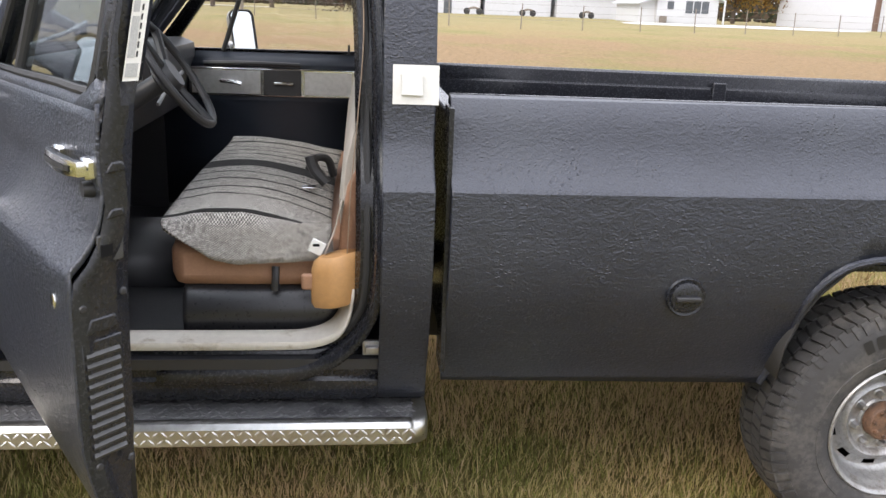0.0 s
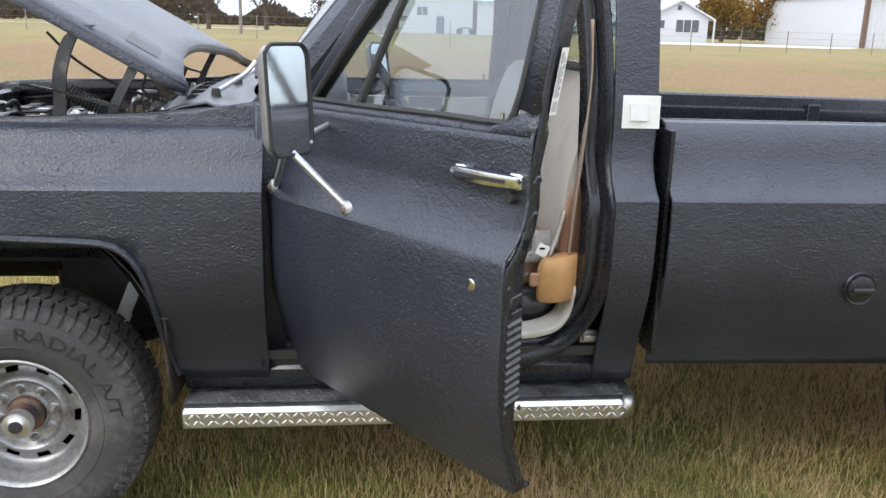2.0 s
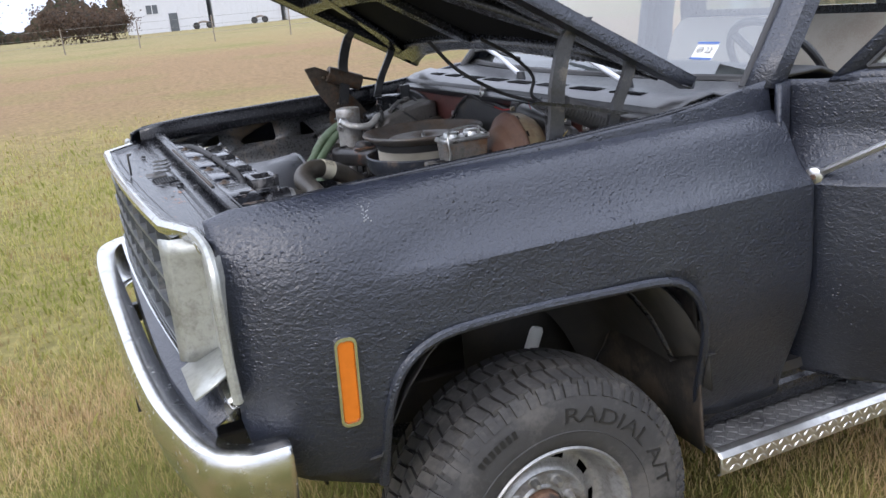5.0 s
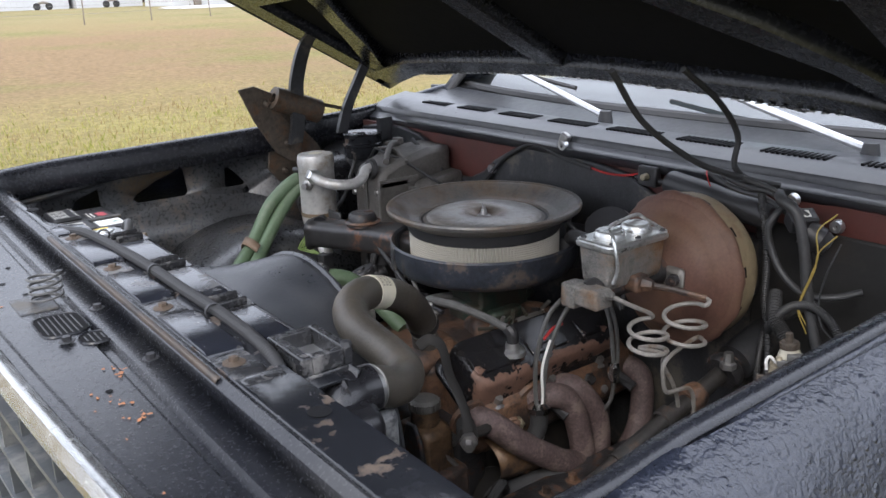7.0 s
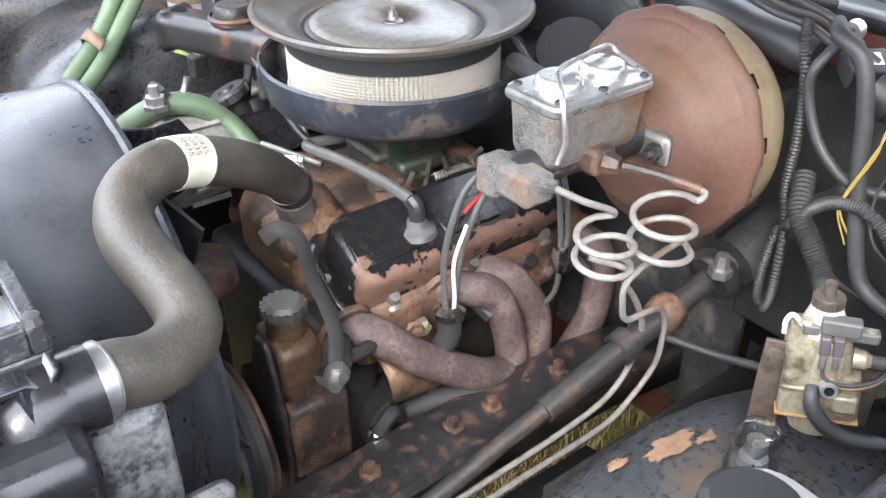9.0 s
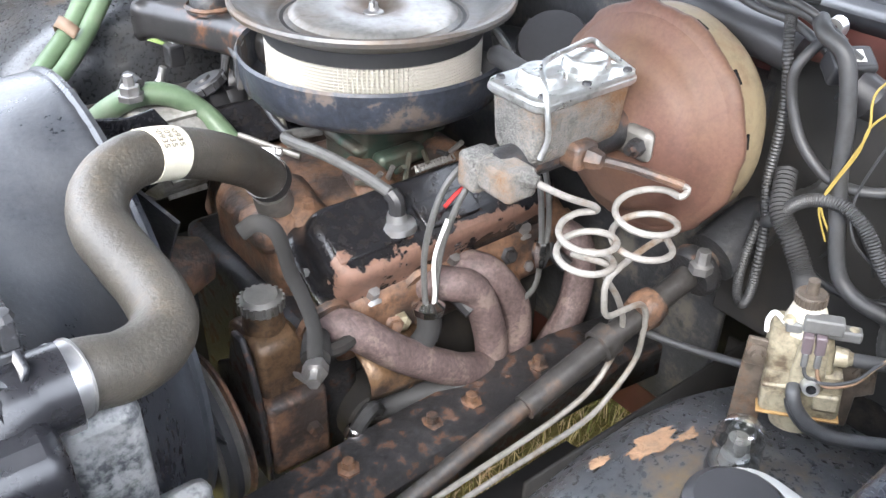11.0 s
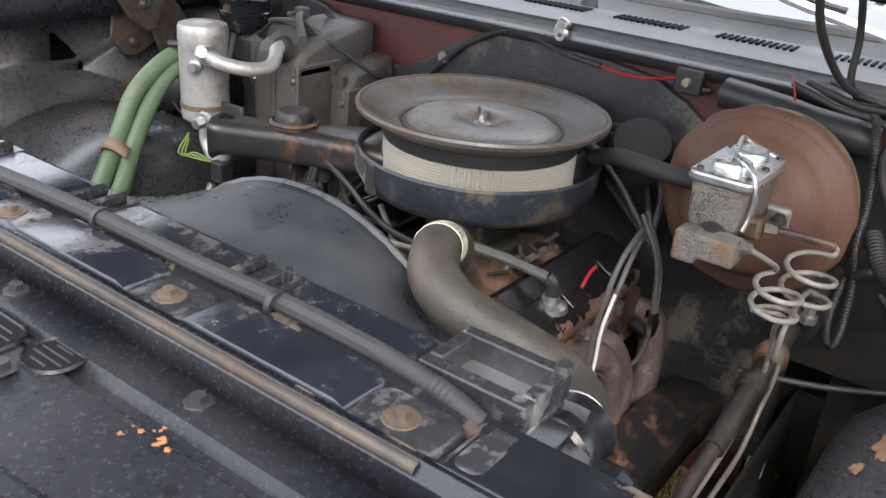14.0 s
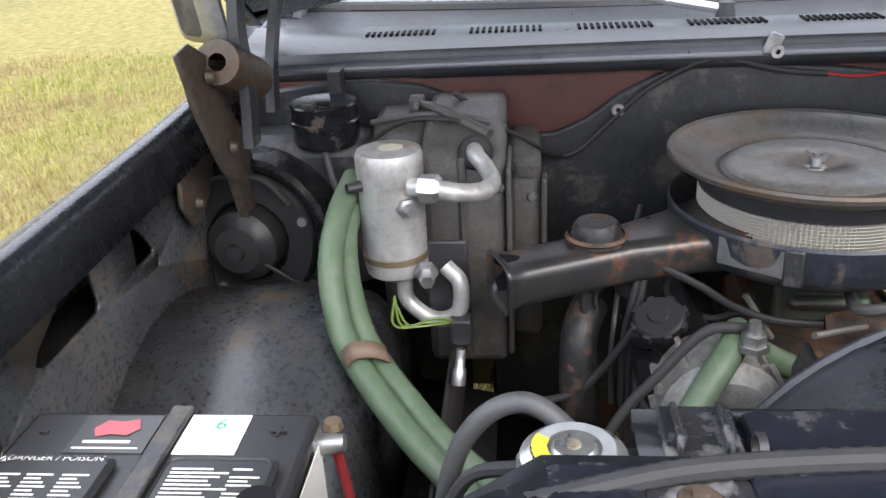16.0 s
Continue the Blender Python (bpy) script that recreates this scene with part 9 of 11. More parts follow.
M["heater"] = mat("dusty_grey_plastic", (0.105, 0.098, 0.090), 0.5, scale=150, vary=0.55, bump=0.001, second=(0.050, 0.047, 0.045), second_scale=7, second_at=0.60, grime=0.3)
def heater_prism(outline, y0, y1, bevel):
    bm = bmesh.new()
    prism(bm, outline, y0, y1, "y")
    return part("case", bm, "heater", hb, "moulded heater case", bevel=bevel)


heater_prism([(0.190, 0.92), (0.190, 1.238), (0.205, 1.266), (0.250, 1.284), (0.340, 1.304), (0.41, 1.306), (0.41, 0.92)], 1.478, 1.602, 0.014)
heater_prism([(0.300, 0.95), (0.300, 1.255), (0.325, 1.283), (0.41, 1.290), (0.41, 0.95)], 1.600, 1.690, 0.016)
heater_prism([(0.270, 0.92), (0.270, 1.190), (0.290, 1.232), (0.41, 1.250), (0.41, 0.92)], 1.425, 1.480, 0.014)
part("flange", boxes(((0.184, 1.534, 0.94), (0.191, 1.546, 1.262)), ((0.182, 1.470, 0.94), (0.30, 1.478, 1.245)), ((0.262, 1.417, 1.06), (0.30, 1.426, 1.20)), ((0.188, 1.470, 1.224), (0.27, 1.478, 1.240))), "heater", hb, bevel=0.003)
part("top_knob", turned([(0, 0.024), (0.008, 0.022), (0.012, 0.008), (0.018, 0.0)], Matrix.Translation((0.345, 1.618, 1.288)), 12), "heater", hb)
part("cover_bar", hose(([(0.345, 1.618, 1.300), (0.300, 1.585, 1.306), (0.262, 1.545, 1.298), (0.225, 1.500, 1.284)], 0.008), n=8), "heater", hb, "moulded bar across the cover")
part("cover_seam", hose(([(0.320, 1.690, 1.280), (0.300, 1.602, 1.296), (0.285, 1.540, 1.296), (0.270, 1.478, 1.280)], 0.0045), n=8), "heater", hb)
part("pipe_grommet", turned([(0.0, -0.004), (0.012, 0.003), (0.022, 0.003), (0.026, -0.006)], facing((0.190, KY - 0.110, 1.268), (-1, 0, 0.2)), 20), "rubber", hb)
for x_, y_, z_ in ((0.187, 1.488, 1.215), (0.187, 1.556, 1.222), (0.187, 1.594, 1.20), (0.187, 1.488, 1.05), (0.187, 1.594, 1.05), (0.268, 1.44, 1.17), (0.268, 1.45, 1.08), (0.298, 1.64, 1.22)):
    part("case_screw", turned([(0, 0.006), (0.006, 0.005), (0.009, 0)], facing((x_, y_, z_), (-1, 0, 0)), 8), "steel", hb)
part("cover_latch", boxes(((0.330, 1.606, 1.288), (0.352, 1.630, 1.316)), ((0.300, 1.612, 1.300), (0.345, 1.622, 1.310))), "heater", hb, bevel=0.004)
part("case_wire", hose(([(0.30, 1.70, 1.250), (0.28, 1.64, 1.288), (0.26, 1.59, 1.300), (0.255, 1.54, 1.296), (0.28, 1.47, 1.270), (0.33, 1.42, 1.225), (0.385, 1.39, 1.198)], 0.0035), n=8), "rubber", hb, "thin black wire over the case")
part("case_clip", boxes(((0.262, 1.432, 1.205), (0.272, 1.462, 1.222))), "heater", hb)
bw = thing("blower_motor", "round black heater blower motor", "blower motor")
BW = facing((0.245, 1.884, 1.118), (-1, 0.10, 0.05)) @ Matrix.Scale(1.22, 4)
part("housing", turned([(0.0, 0.0), (0.090, 0.0), (0.094, 0.008), (0.102, 0.010), (0.108, 0.004), (0.112, -0.03), (0.112, -0.10), (0, -0.10)], BW, 44), "tank", bw, "black blower scroll")
part("flange", turned([(0.055, 0.012), (0.086, 0.012), (0.090, 0.006), (0.090, 0.0), (0.05, 0.0)], BW, 40), "plastic", bw)
part("motor", turned([(0, 0.060), (0.010, 0.060), (0.012, 0.052), (0.030, 0.050), (0.034, 0.044), (0.040, 0.04), (0.046, 0.034), (0.048, 0.01), (0.05, 0.0)], BW, 32), "plastic", bw, "stepped motor can")
for k in range(5):
    a = radians(72 * k + 20)
    part("screw", turned([(0, 0.016), (0.006, 0.015), (0.007, 0.010)], BW @ Matrix.Translation((0.080 * math.cos(a), 0.080 * math.sin(a), 0.0)), 8), "alu", bw)
part("cooling_tube", hose(([BW @ Vector((0.06, 0.05, 0.012)), BW @ Vector((0.03, 0.085, 0.02)), BW @ Vector((-0.03, 0.085, 0.018)), BW @ Vector((-0.07, 0.05, 0.01))], 0.006), n=8), "rubber", bw)
part("motor_wire", hose(([BW @ Vector((0.03, -0.02, 0.04)), BW @ Vector((0.08, -0.05, 0.03)), BW @ Vector((0.12, -0.02, 0.02)), (0.20, 1.72, 1.15)], 0.003), n=6), "rubber", bw)
part("scroll_box", boxes(((0.295, 1.69, 1.0), (0.415, 1.98, 1.262))), "bay_black", bw, bevel=0.03)
vr = thing("vacuum_reservoir", "black round vacuum reservoir tin", "reservoir")
part("tin", turned([(0, 1.245), (0.044, 1.247), (0.046, 1.252), (0.046, 1.278), (0.0485, 1.280), (0.0485, 1.286), (0.046, 1.288), (0.046, 1.308), (0.0475, 1.311), (0.046, 1.314), (0.040, 1.312), (0, 1.310)], Matrix.Translation((0.322, 1.764, 0.002)) @ Matrix.Diagonal((1.14, 1.14, 1, 1)), 36), "gloss", vr, angle=30)
part("tin_hole", turned([(0, 0.0015), (0.011, 0.0015), (0.012, 0)], Matrix.Translation((0.318, 1.764, 1.3130)), 16), "dark", vr)
part("tin_bracket", boxes(((0.37, 1.745, 1.29), (0.41, 1.765, 1.35))), "bay_black", vr)
part("tin_hose", hose(([(0.295, 1.765, 1.25), (0.27, 1.75, 1.21), (0.22, 1.72, 1.15), (0.14, 1.70, 1.10)], 0.0055), n=8), M["grey_rubber"], vr)
hh = thing("heater_hose", "pair of pale green heater hoses strapped together", "hose")
part("hose", hose(([(0.13, 1.685, 1.255)] + [(0.06, 1.697, 1.225), (-0.0, 1.7, 1.178), (-0.046, 1.685, 1.121), (-0.085, 1.658, 1.088), (-0.143, 1.611, 1.058), (-0.191, 1.568, 1.038), (-0.244, 1.514, 1.019), (-0.277, 1.482, 1.011)], 0.0165), n=16), "hose_green", hh)
part("hose", hose(([(0.15, 1.668, 1.24)] + [(0.076, 1.688, 1.21), (0.023, 1.683, 1.163), (-0.025, 1.664, 1.114), (-0.063, 1.637, 1.082), (-0.116, 1.591, 1.053), (-0.168, 1.547, 1.035), (-0.22, 1.493, 1.019), (-0.248, 1.465, 1.009)], 0.0155), n=16), "hose_green", hh)
st_ = spline([(-0.085, 1.676, 1.106), (-0.088, 1.662, 1.12), (-0.081, 1.64, 1.118), (-0.069, 1.625, 1.104)], 5)
part("strap", sheet([[p, p + Vector((-0.016, -0.008, -0.014))] for p in st_]), M.setdefault("strap", mat("brown_strap", (0.16, 0.11, 0.075), 0.6, vary=0.2)), hh, "brown strap", 60, thick=0.003)
# battery
bt = thing("battery", "black car battery with a worn label and warning text", "battery", at=(-0.030, -0.020, 0.024))
bx0, bx1, by0, by1, bz = -0.50, -0.325, 1.655, 1.915, 1.180
part("case", boxes(((bx0, by0, 0.98), (bx1, by1, bz - 0.012)),), "plastic", bt, bevel=0.006)
part("top", boxes(((bx0 - 0.002, by0 - 0.002, bz - 0.014), (bx1 + 0.002, by1 + 0.002, bz))), "plastic", bt, bevel=0.006)
part("side_label", boxes(((bx0 + 0.02, by0 - 0.004, 1.03), (bx1 - 0.015, by0 - 0.0025, 1.16))), "paper", bt, "white side label", 0)
part("hold_down", boxes(((bx0 - 0.01, 1.768, bz), (bx1 + 0.004, 1.788, bz + 0.006))), "bay_black", bt, "black hold-down strap", bevel=0.002)
l1 = part("top_label", boxes(((-0.385, 1.792, bz + 0.0002), (-0.332, 1.862, bz + 0.0012))), M.setdefault("grey_label", mat("dark_grey_label", (0.05, 0.05, 0.052), 0.4, vary=0.2)), bt, "dark label with a red emblem shape", 0)
bm = bmesh.new()
bm.faces.new([bm.verts.new((x, y, bz + 0.0022)) for x, y in ((-0.352, 1.848), (-0.340, 1.840), (-0.342, 1.825), (-0.338, 1.812), (-0.352, 1.806), (-0.362, 1.815), (-0.360, 1.83), (-0.364, 1.842))])
part("emblem", bm, M.setdefault("emblem_red", mat("faded_red_print", (0.50, 0.10, 0.12), 0.5, vary=0.2)), l1, "plain red emblem shape", 0)
part("emblem_bar", boxes(((-0.372, 1.808, bz + 0.0013), (-0.369, 1.850, bz + 0.0023)), ((-0.380, 1.798, bz + 0.0013), (-0.3785, 1.856, bz + 0.0023))), "paper", l1, angle=0)
l2 = part("price_label", boxes(((-0.385, 1.712, bz + 0.0002), (-0.330, 1.766, bz + 0.0014))), "white", bt, "torn white sticker with a green numeral", 0)
bm = letters("6", 0.022)
bmesh.ops.transform(bm, matrix=Matrix.Translation((-0.345, 1.735, bz + 0.0022)) @ Matrix.Rotation(radians(-90), 4, "Z"), verts=bm.verts)
part("numeral", bm, M.setdefault("print_green", mat("green_print", (0.05, 0.35, 0.22), 0.5, vary=0.1)), l2, "green numeral", 0)
for y0_, y1_ in ((1.805, 1.905), (1.668, 1.762)):
    w = part("vent_cap", boxes(((-0.462, y0_, bz + 0.0002), (-0.398, y1_, bz + 0.009))), "plastic", bt, "raised vent cap with printed warnings", bevel=0.006)
    part("cap_rim", sheet([[(-0.430 + a, (y0_ + y1_) / 2 + b, bz + h) for a, b, h in ((p[0], p[1], 0.0090), (p[0] * 0.97, p[1] * 0.97, 0.0106), (p[0] * 0.93, p[1] * 0.95, 0.0092))] for p in rounded(0.060, y1_ - y0_ - 0.004, 0.010) + rounded(0.060, y1_ - y0_ - 0.004, 0.010)[:1]]), "plastic", w, angle=50)
    for k in range(9):
        # two columns of fine print and a row of small signs
        x0_ = -0.4535 + 0.0048 * k
        if y0_ > 1.7:
            spans = ((0.012, 0.030), (0.036, 0.058), (0.066, 0.088)) if k < 7 else ()
        else:
            spans = ((0.010, 0.052), (0.060, 0.084)) if k % 4 != 3 else ((0.010, 0.062),)
        for a_, b_ in spans:
            part("print_bar", boxes(((x0_, y1_ - b_ + 0.004 * (k % 3), bz + 0.0091), (x0_ + 0.0018, y1_ - a_, bz + 0.0097))), "paper", w, angle=0)
bm = letters("DANGER / POISON", 0.0098)
bmesh.ops.transform(bm, matrix=Matrix.Translation((-0.4035, 1.855, bz + 0.0098)) @ Matrix.Rotation(radians(-90), 4, "Z"), verts=bm.verts)
part("warning_text", bm, "paper", bt, "printed warning heading", 0)
bm = bmesh.new()
bm.faces.new([bm.verts.new((x, y, bz + 0.0098)) for x, y in ((-0.408, 1.905), (-0.408, 1.896), (-0.4005, 1.9005))])
part("warning_sign", bm, "paper", bt, angle=0)
for y, txt in ((1.682, "+"), (1.892, "-")):
    bm = letters(txt, 0.03, 0.001)
    bmesh.ops.transform(bm, matrix=Matrix.Translation((-0.355, y, bz + 0.0015)) @ Matrix.Rotation(radians(-90), 4, "Z"), verts=bm.verts)
    part("pole_mark", bm, "plastic", bt, angle=0)
part("terminal", turned([(0, 0.022), (0.008, 0.022), (0.010, 0.0), (0.016, -0.002), (0.016, -0.012)], facing((-0.336, 1.652, 1.155), (0, -1, 0.1)), 14), "steel", bt)
part("battery_tray", boxes(((bx0 - 0.03, by0 - 0.03, 0.965), (bx1 + 0.02, by1 + 0.02, 0.98))), "bay_black", bt, bevel=0.004)
part("positive_cable", hose(([(-0.334, 1.650, 1.150), (-0.330, 1.642, 1.150), (-0.328, 1.638, 1.125), (-0.335, 1.63, 1.08), (-0.345, 1.62, 1.02)], 0.005), n=8), M.setdefault("cable_red", mat("red_cable", (0.20, 0.02, 0.022), 0.45, vary=0.15)), bt, "dark red battery cable")
part("cable_clamp", turned([(0, 0.008), (0.008, 0.007), (0.010, 0)], Matrix.Translation((-0.314, 1.645, 1.158)), 8), "dull_bronze", bt)

# ---- driver's side of the bay ----
part("upper_rail", sheet([[(x, 0.652, z - 0.05), (x, 0.654, z), (x, 0.660, z + 0.008), (x, 0.700, z + 0.012), (x, 0.742, z + 0.008), (x, 0.748, z), (x, 0.748, z - 0.12)] for x, z in ((-0.60, 0.80), (-0.3, 0.818), (0.0, 0.828), (0.25, 0.825), (0.50, 0.78))]), "rust_edge", truck, "rust-scabbed black frame rail", 30, thick=0.008)
for x in (-0.12, 0.006, 0.070, 0.19):
    part("rail_bolt", turned([(0, 0.016), (0.008, 0.015), (0.009, 0.005), (0.015, 0.003), (0.015, 0)], Matrix.Translation((x, 0.700, 0.840)), 6), "rust", truck)
ss_ = thing("steering_shaft", "grey-black steering shaft with a rusty coupling", "steering shaft", at=(-0.008, -0.034, 0.028))
part("shaft", hose(([(0.46, 0.585, 1.06), (0.30, 0.595, 1.005), (0.16, 0.60, 0.962), (0.04, 0.603, 0.926)], 0.0150), n=18), M.setdefault("shaft", mat("grimy_shaft", (0.045, 0.042, 0.040), 0.5, 0.3, scale=120, vary=0.5, bump=0.001, second=(0.10, 0.062, 0.042), second_scale=16, second_at=0.60, second_rough=0.7, grime=0.6)), ss_)
part("lower_shaft", hose(([(0.16, 0.601, 0.962), (-0.10, 0.607, 0.885), (-0.30, 0.61, 0.83)], 0.0105), n=14, steps=2), M["shaft"], ss_)
part("shaft_collar", turned([(0.0165, -0.012), (0.021, -0.010), (0.021, 0.010), (0.0165, 0.012)], facing((0.16, 0.601, 0.962), (1, 0, 0.28)), 16), M["shaft"], ss_)
part("column_jacket", hose(([(0.44, 0.585, 1.055), (0.33, 0.592, 1.017)], 0.034), n=18), "bay_black", ss_)
part("coupling", turned([(0, -0.012), (0.030, -0.012), (0.034, -0.006), (0.034, 0.006), (0.030, 0.012), (0, 0.012)], facing((0.305, 0.594, 1.008), (1, -0.06, 0.33)), 24), "rust_edge", ss_, "rusty coupling")
part("coupling", turned([(0, -0.016), (0.021, -0.016), (0.025, 0.0), (0.021, 0.016), (0, 0.016)], facing((0.225, 0.598, 0.982), (1, -0.06, 0.33)), 20), "rust", ss_)
part("coupling_bolt", turned([(0, 0.03), (0.008, 0.029), (0.009, 0.012), (0.014, 0.01), (0.014, 0)], Matrix.Translation((0.285, 0.575, 1.025)), 6), "steel", ss_)
part("steering_gear", boxes(((-0.40, 0.54, 0.68), (-0.26, 0.62, 0.82))), "bay_black", ss_, "rusty steering gear", bevel=0.025)
cv = thing("proportioning_valve", "yellowed metal cruise-control valve on a bracket", "valve")
VX = Matrix.Translation((0.100, 0.321, 1.142)) @ Matrix.Rotation(radians(-56), 4, "Z") @ Matrix.Rotation(radians(-5), 4, "Y")
bm = bmesh.new()
prism(bm, [(-0.052, -0.072), (-0.026, -0.072), (-0.022, 0.024), (-0.044, 0.026), (-0.047, -0.004)], 0.013, 0.016, "y", VX)
part("bracket", bm, "hinge_grey", cv, "brown-stained bracket", bevel=0.001)
bm = bmesh.new()
prism(bm, [(-0.046, 0.000), (-0.028, -0.002), (-0.024, 0.026), (-0.043, 0.028)], 0.009, 0.0125, "y", VX)
part("bracket_ear", bm, "hinge_grey", cv, bevel=0.001)
bm = bmesh.new()
prism(bm, [(0.026, -0.060), (0.046, -0.060), (0.048, -0.026), (0.062, -0.020), (0.060, 0.010), (0.030, 0.008)], 0.016, 0.020, "y", VX)
part("bracket", bm, "hinge_grey", cv, "brown-stained bracket", bevel=0.001)
for a_, b_, y_ in ((-0.036, 0.014, 0.009), (0.050, 0.000, 0.016)):
    part("bracket_bolt", turned([(0, 0.009), (0.0045, 0.0085), (0.0052, 0.003), (0.0085, 0.002), (0.0085, 0)], VX @ facing((a_, y_, b_), (0, -1, 0)), 6), "hinge_grey", cv)
rows = []
for z, gx, gy in ((-0.0405, 1.0, 1.0), (-0.036, 1.02, 1.02), (-0.004, 0.99, 1.0), (0.003, 0.93, 0.95), (0.0035, 0.86, 0.86)):
    rows.append([VX @ Vector((0.0035 + a * gx, 0.020 + b * gy, z)) for a, b in rounded(0.064, 0.042, 0.006, 3)])
bm = sheet(rows, True)
bm.faces.new([bm.verts.new(v) for v in rows[-1]])
part("body", bm, "yellow", cv, "yellowed cast body", 40)
rows = []
for z, gx, gy, ox in ((0.000, 1.0, 1.0, 0.0), (0.020, 0.96, 0.95, -0.001), (0.034, 0.90, 0.90, -0.002), (0.041, 0.82, 0.80, -0.002)):
    rows.append([VX @ Vector((-0.001 + ox + a * gx, 0.021 + b * gy, z)) for a, b in rounded(0.056, 0.036, 0.008, 3)])
bm = sheet(rows, True)
bm.faces.new([bm.verts.new(v) for v in rows[-1]])
part("body_top", bm, "yellow", cv, "stepped upper casting", 40)
bm = bmesh.new()
prism(bm, [(-0.010, -0.012), (0.020, -0.012), (0.017, 0.040), (-0.004, 0.040)], -0.003, 0.010, "y", VX)
part("body_rib", bm, "yellow", cv, bevel=0.003)
part("body_rib", boxes(((-0.029, -0.0035, -0.014), (-0.008, 0.004, -0.009), VX)), "yellow", cv, bevel=0.002)
part("body_rib", boxes(((0.012, -0.006, -0.030), (0.034, 0.004, -0.012), VX)), "yellow", cv, bevel=0.003)
part("body_rib", turned([(0.0075, 0.0), (0.009, 0.0), (0.009, 0.0012), (0.0075, 0.0012)], VX @ facing((-0.016, -0.0015, -0.026), (0, -1, 0)), 20), "yellow", cv)
part("gasket", boxes(((-0.0305, -0.003, -0.0435), (0.037, 0.043, -0.0405), VX)), M.setdefault("cork", mat("cork_gasket", (0.27, 0.16, 0.06), 0.7, scale=120, vary=0.4)), cv, "orange cork gasket edge", bevel=0.001)
part("diaphragm_cup", turned([(0.019, 0.0), (0.020, -0.012), (0.018, -0.022), (0.010, -0.026), (0, -0.026)], VX @ Matrix.Translation((0.004, 0.019, -0.0435)) @ Matrix.Diagonal((1.15, 0.9, 1, 1)), 26), "yellow", cv, "dusty rounded cup below the body")
part("port", turned([(0.0042, 0.010), (0.0062, 0.010), (0.0072, 0.008), (0.0080, 0.0)], VX @ facing((0.0083, -0.004, -0.003), (0, -1, 0.25)), 18), "alu", cv, "open metal port")
part("port_hole", turned([(0, 0.0075), (0.0042, 0.0100)], VX @ facing((0.0083, -0.004, -0.003), (0, -1, 0.25)), 14), "dark", cv, angle=0)
part("cone", turned([(0.018, 0.0), (0.0175, 0.010), (0.0135, 0.022), (0.0105, 0.026), (0.0095, 0.030), (0, 0.030)], VX @ Matrix.Translation((-0.001, 0.019, 0.038)), 26), M.setdefault("cream_plastic", mat("cream_plastic", (0.40, 0.375, 0.30), 0.5, scale=90, vary=0.2, grime=0.3)), cv, "cream stepped cone")
kn_ = part("knurled_nut", turned([(0.0112, 0.0), (0.0122, 0.001), (0.0122, 0.008), (0.0112, 0.010), (0.005, 0.010), (0.0048, 0.022), (0.0, 0.022)], VX @ Matrix.Translation((-0.001, 0.019, 0.064)), 24), "hinge_grey", cv, "dusty knurled nut")
for k in range(24):
    part("knurl", boxes(((0.0118, -0.0008, 0.0008), (0.0130, 0.0008, 0.0085), VX @ Matrix.Translation((-0.001, 0.019, 0.064)) @ Matrix.Rotation(radians(15 * k), 4, "Z"))), "hinge_grey", kn_)
bar_ = part("plug", boxes(((-0.020, 0.002, 0.042), (0.038, 0.014, 0.052), VX @ Matrix.Rotation(radians(3), 4, "Y"))), M["grey_rubber"], cv, "grey electrical plug bar", bevel=0.002)
part("plug_block", boxes(((-0.008, -0.001, 0.047), (0.023, 0.012, 0.061), VX @ Matrix.Rotation(radians(3), 4, "Y"))), M["grey_rubber"], bar_, bevel=0.002)
for a_, b_ in ((-0.015, 0.055), (0.034, 0.050)):
    part("plug_screw", turned([(0, 0.004), (0.004, 0.0035), (0.006, 0.0)], VX @ Matrix.Translation((a_, 0.008, b_ - 0.003)), 14), "yellow", bar_)
part("white_tube", hose(([VX @ Vector(q) for q in ((-0.016, 0.018, 0.040), (-0.026, 0.016, 0.052), (-0.031, 0.014, 0.046), (-0.031, 0.014, 0.034))], 0.0022), n=8), "white", cv, "small white tube")
for a_ in (-0.004, 0.006):
    part("plug_terminal", boxes(((a_, -0.006, 0.029), (a_ + 0.0085, 0.003, 0.047), VX)), M.setdefault("mauve", mat("mauve_plastic", (0.085, 0.066, 0.072), 0.5, vary=0.15)), cv, "mauve plug half", bevel=0.0015)
    part("terminal_boot", boxes(((a_ + 0.0015, -0.006, 0.015), (a_ + 0.007, -0.0005, 0.030), VX)), M["grey_rubber"], cv, bevel=0.0015)
for k, (col_, dz_) in enumerate((("rubber", 0.0), ("cream", -0.003))):
    part("terminal_wire", hose(([VX @ Vector(q) for q in ((0.0005 + 0.010 * k, -0.004, 0.016), (0.004 + 0.009 * k, -0.007, 0.007), (0.020, -0.010, 0.005 + dz_), (0.040, -0.010, 0.013 + dz_), (0.058, -0.006, 0.032), (0.095, 0.0, 0.06))], 0.0016), n=8), col_, cv)
part("side_port", turned([(0.0, 0.018), (0.0045, 0.018), (0.006, 0.012), (0.008, 0.010), (0.009, 0.0)], VX @ facing((0.024, 0.010, 0.020), (1, -0.1, 0.0)), 16), "yellow", cv, "side port")
part("valve_hose", hose(([VX @ Vector(q) for q in ((0.038, 0.008, 0.020), (0.052, 0.007, 0.020), (0.075, 0.010, 0.018), (0.12, 0.02, 0.016))], 0.0062), n=12), "rubber", cv, "black vacuum hose")
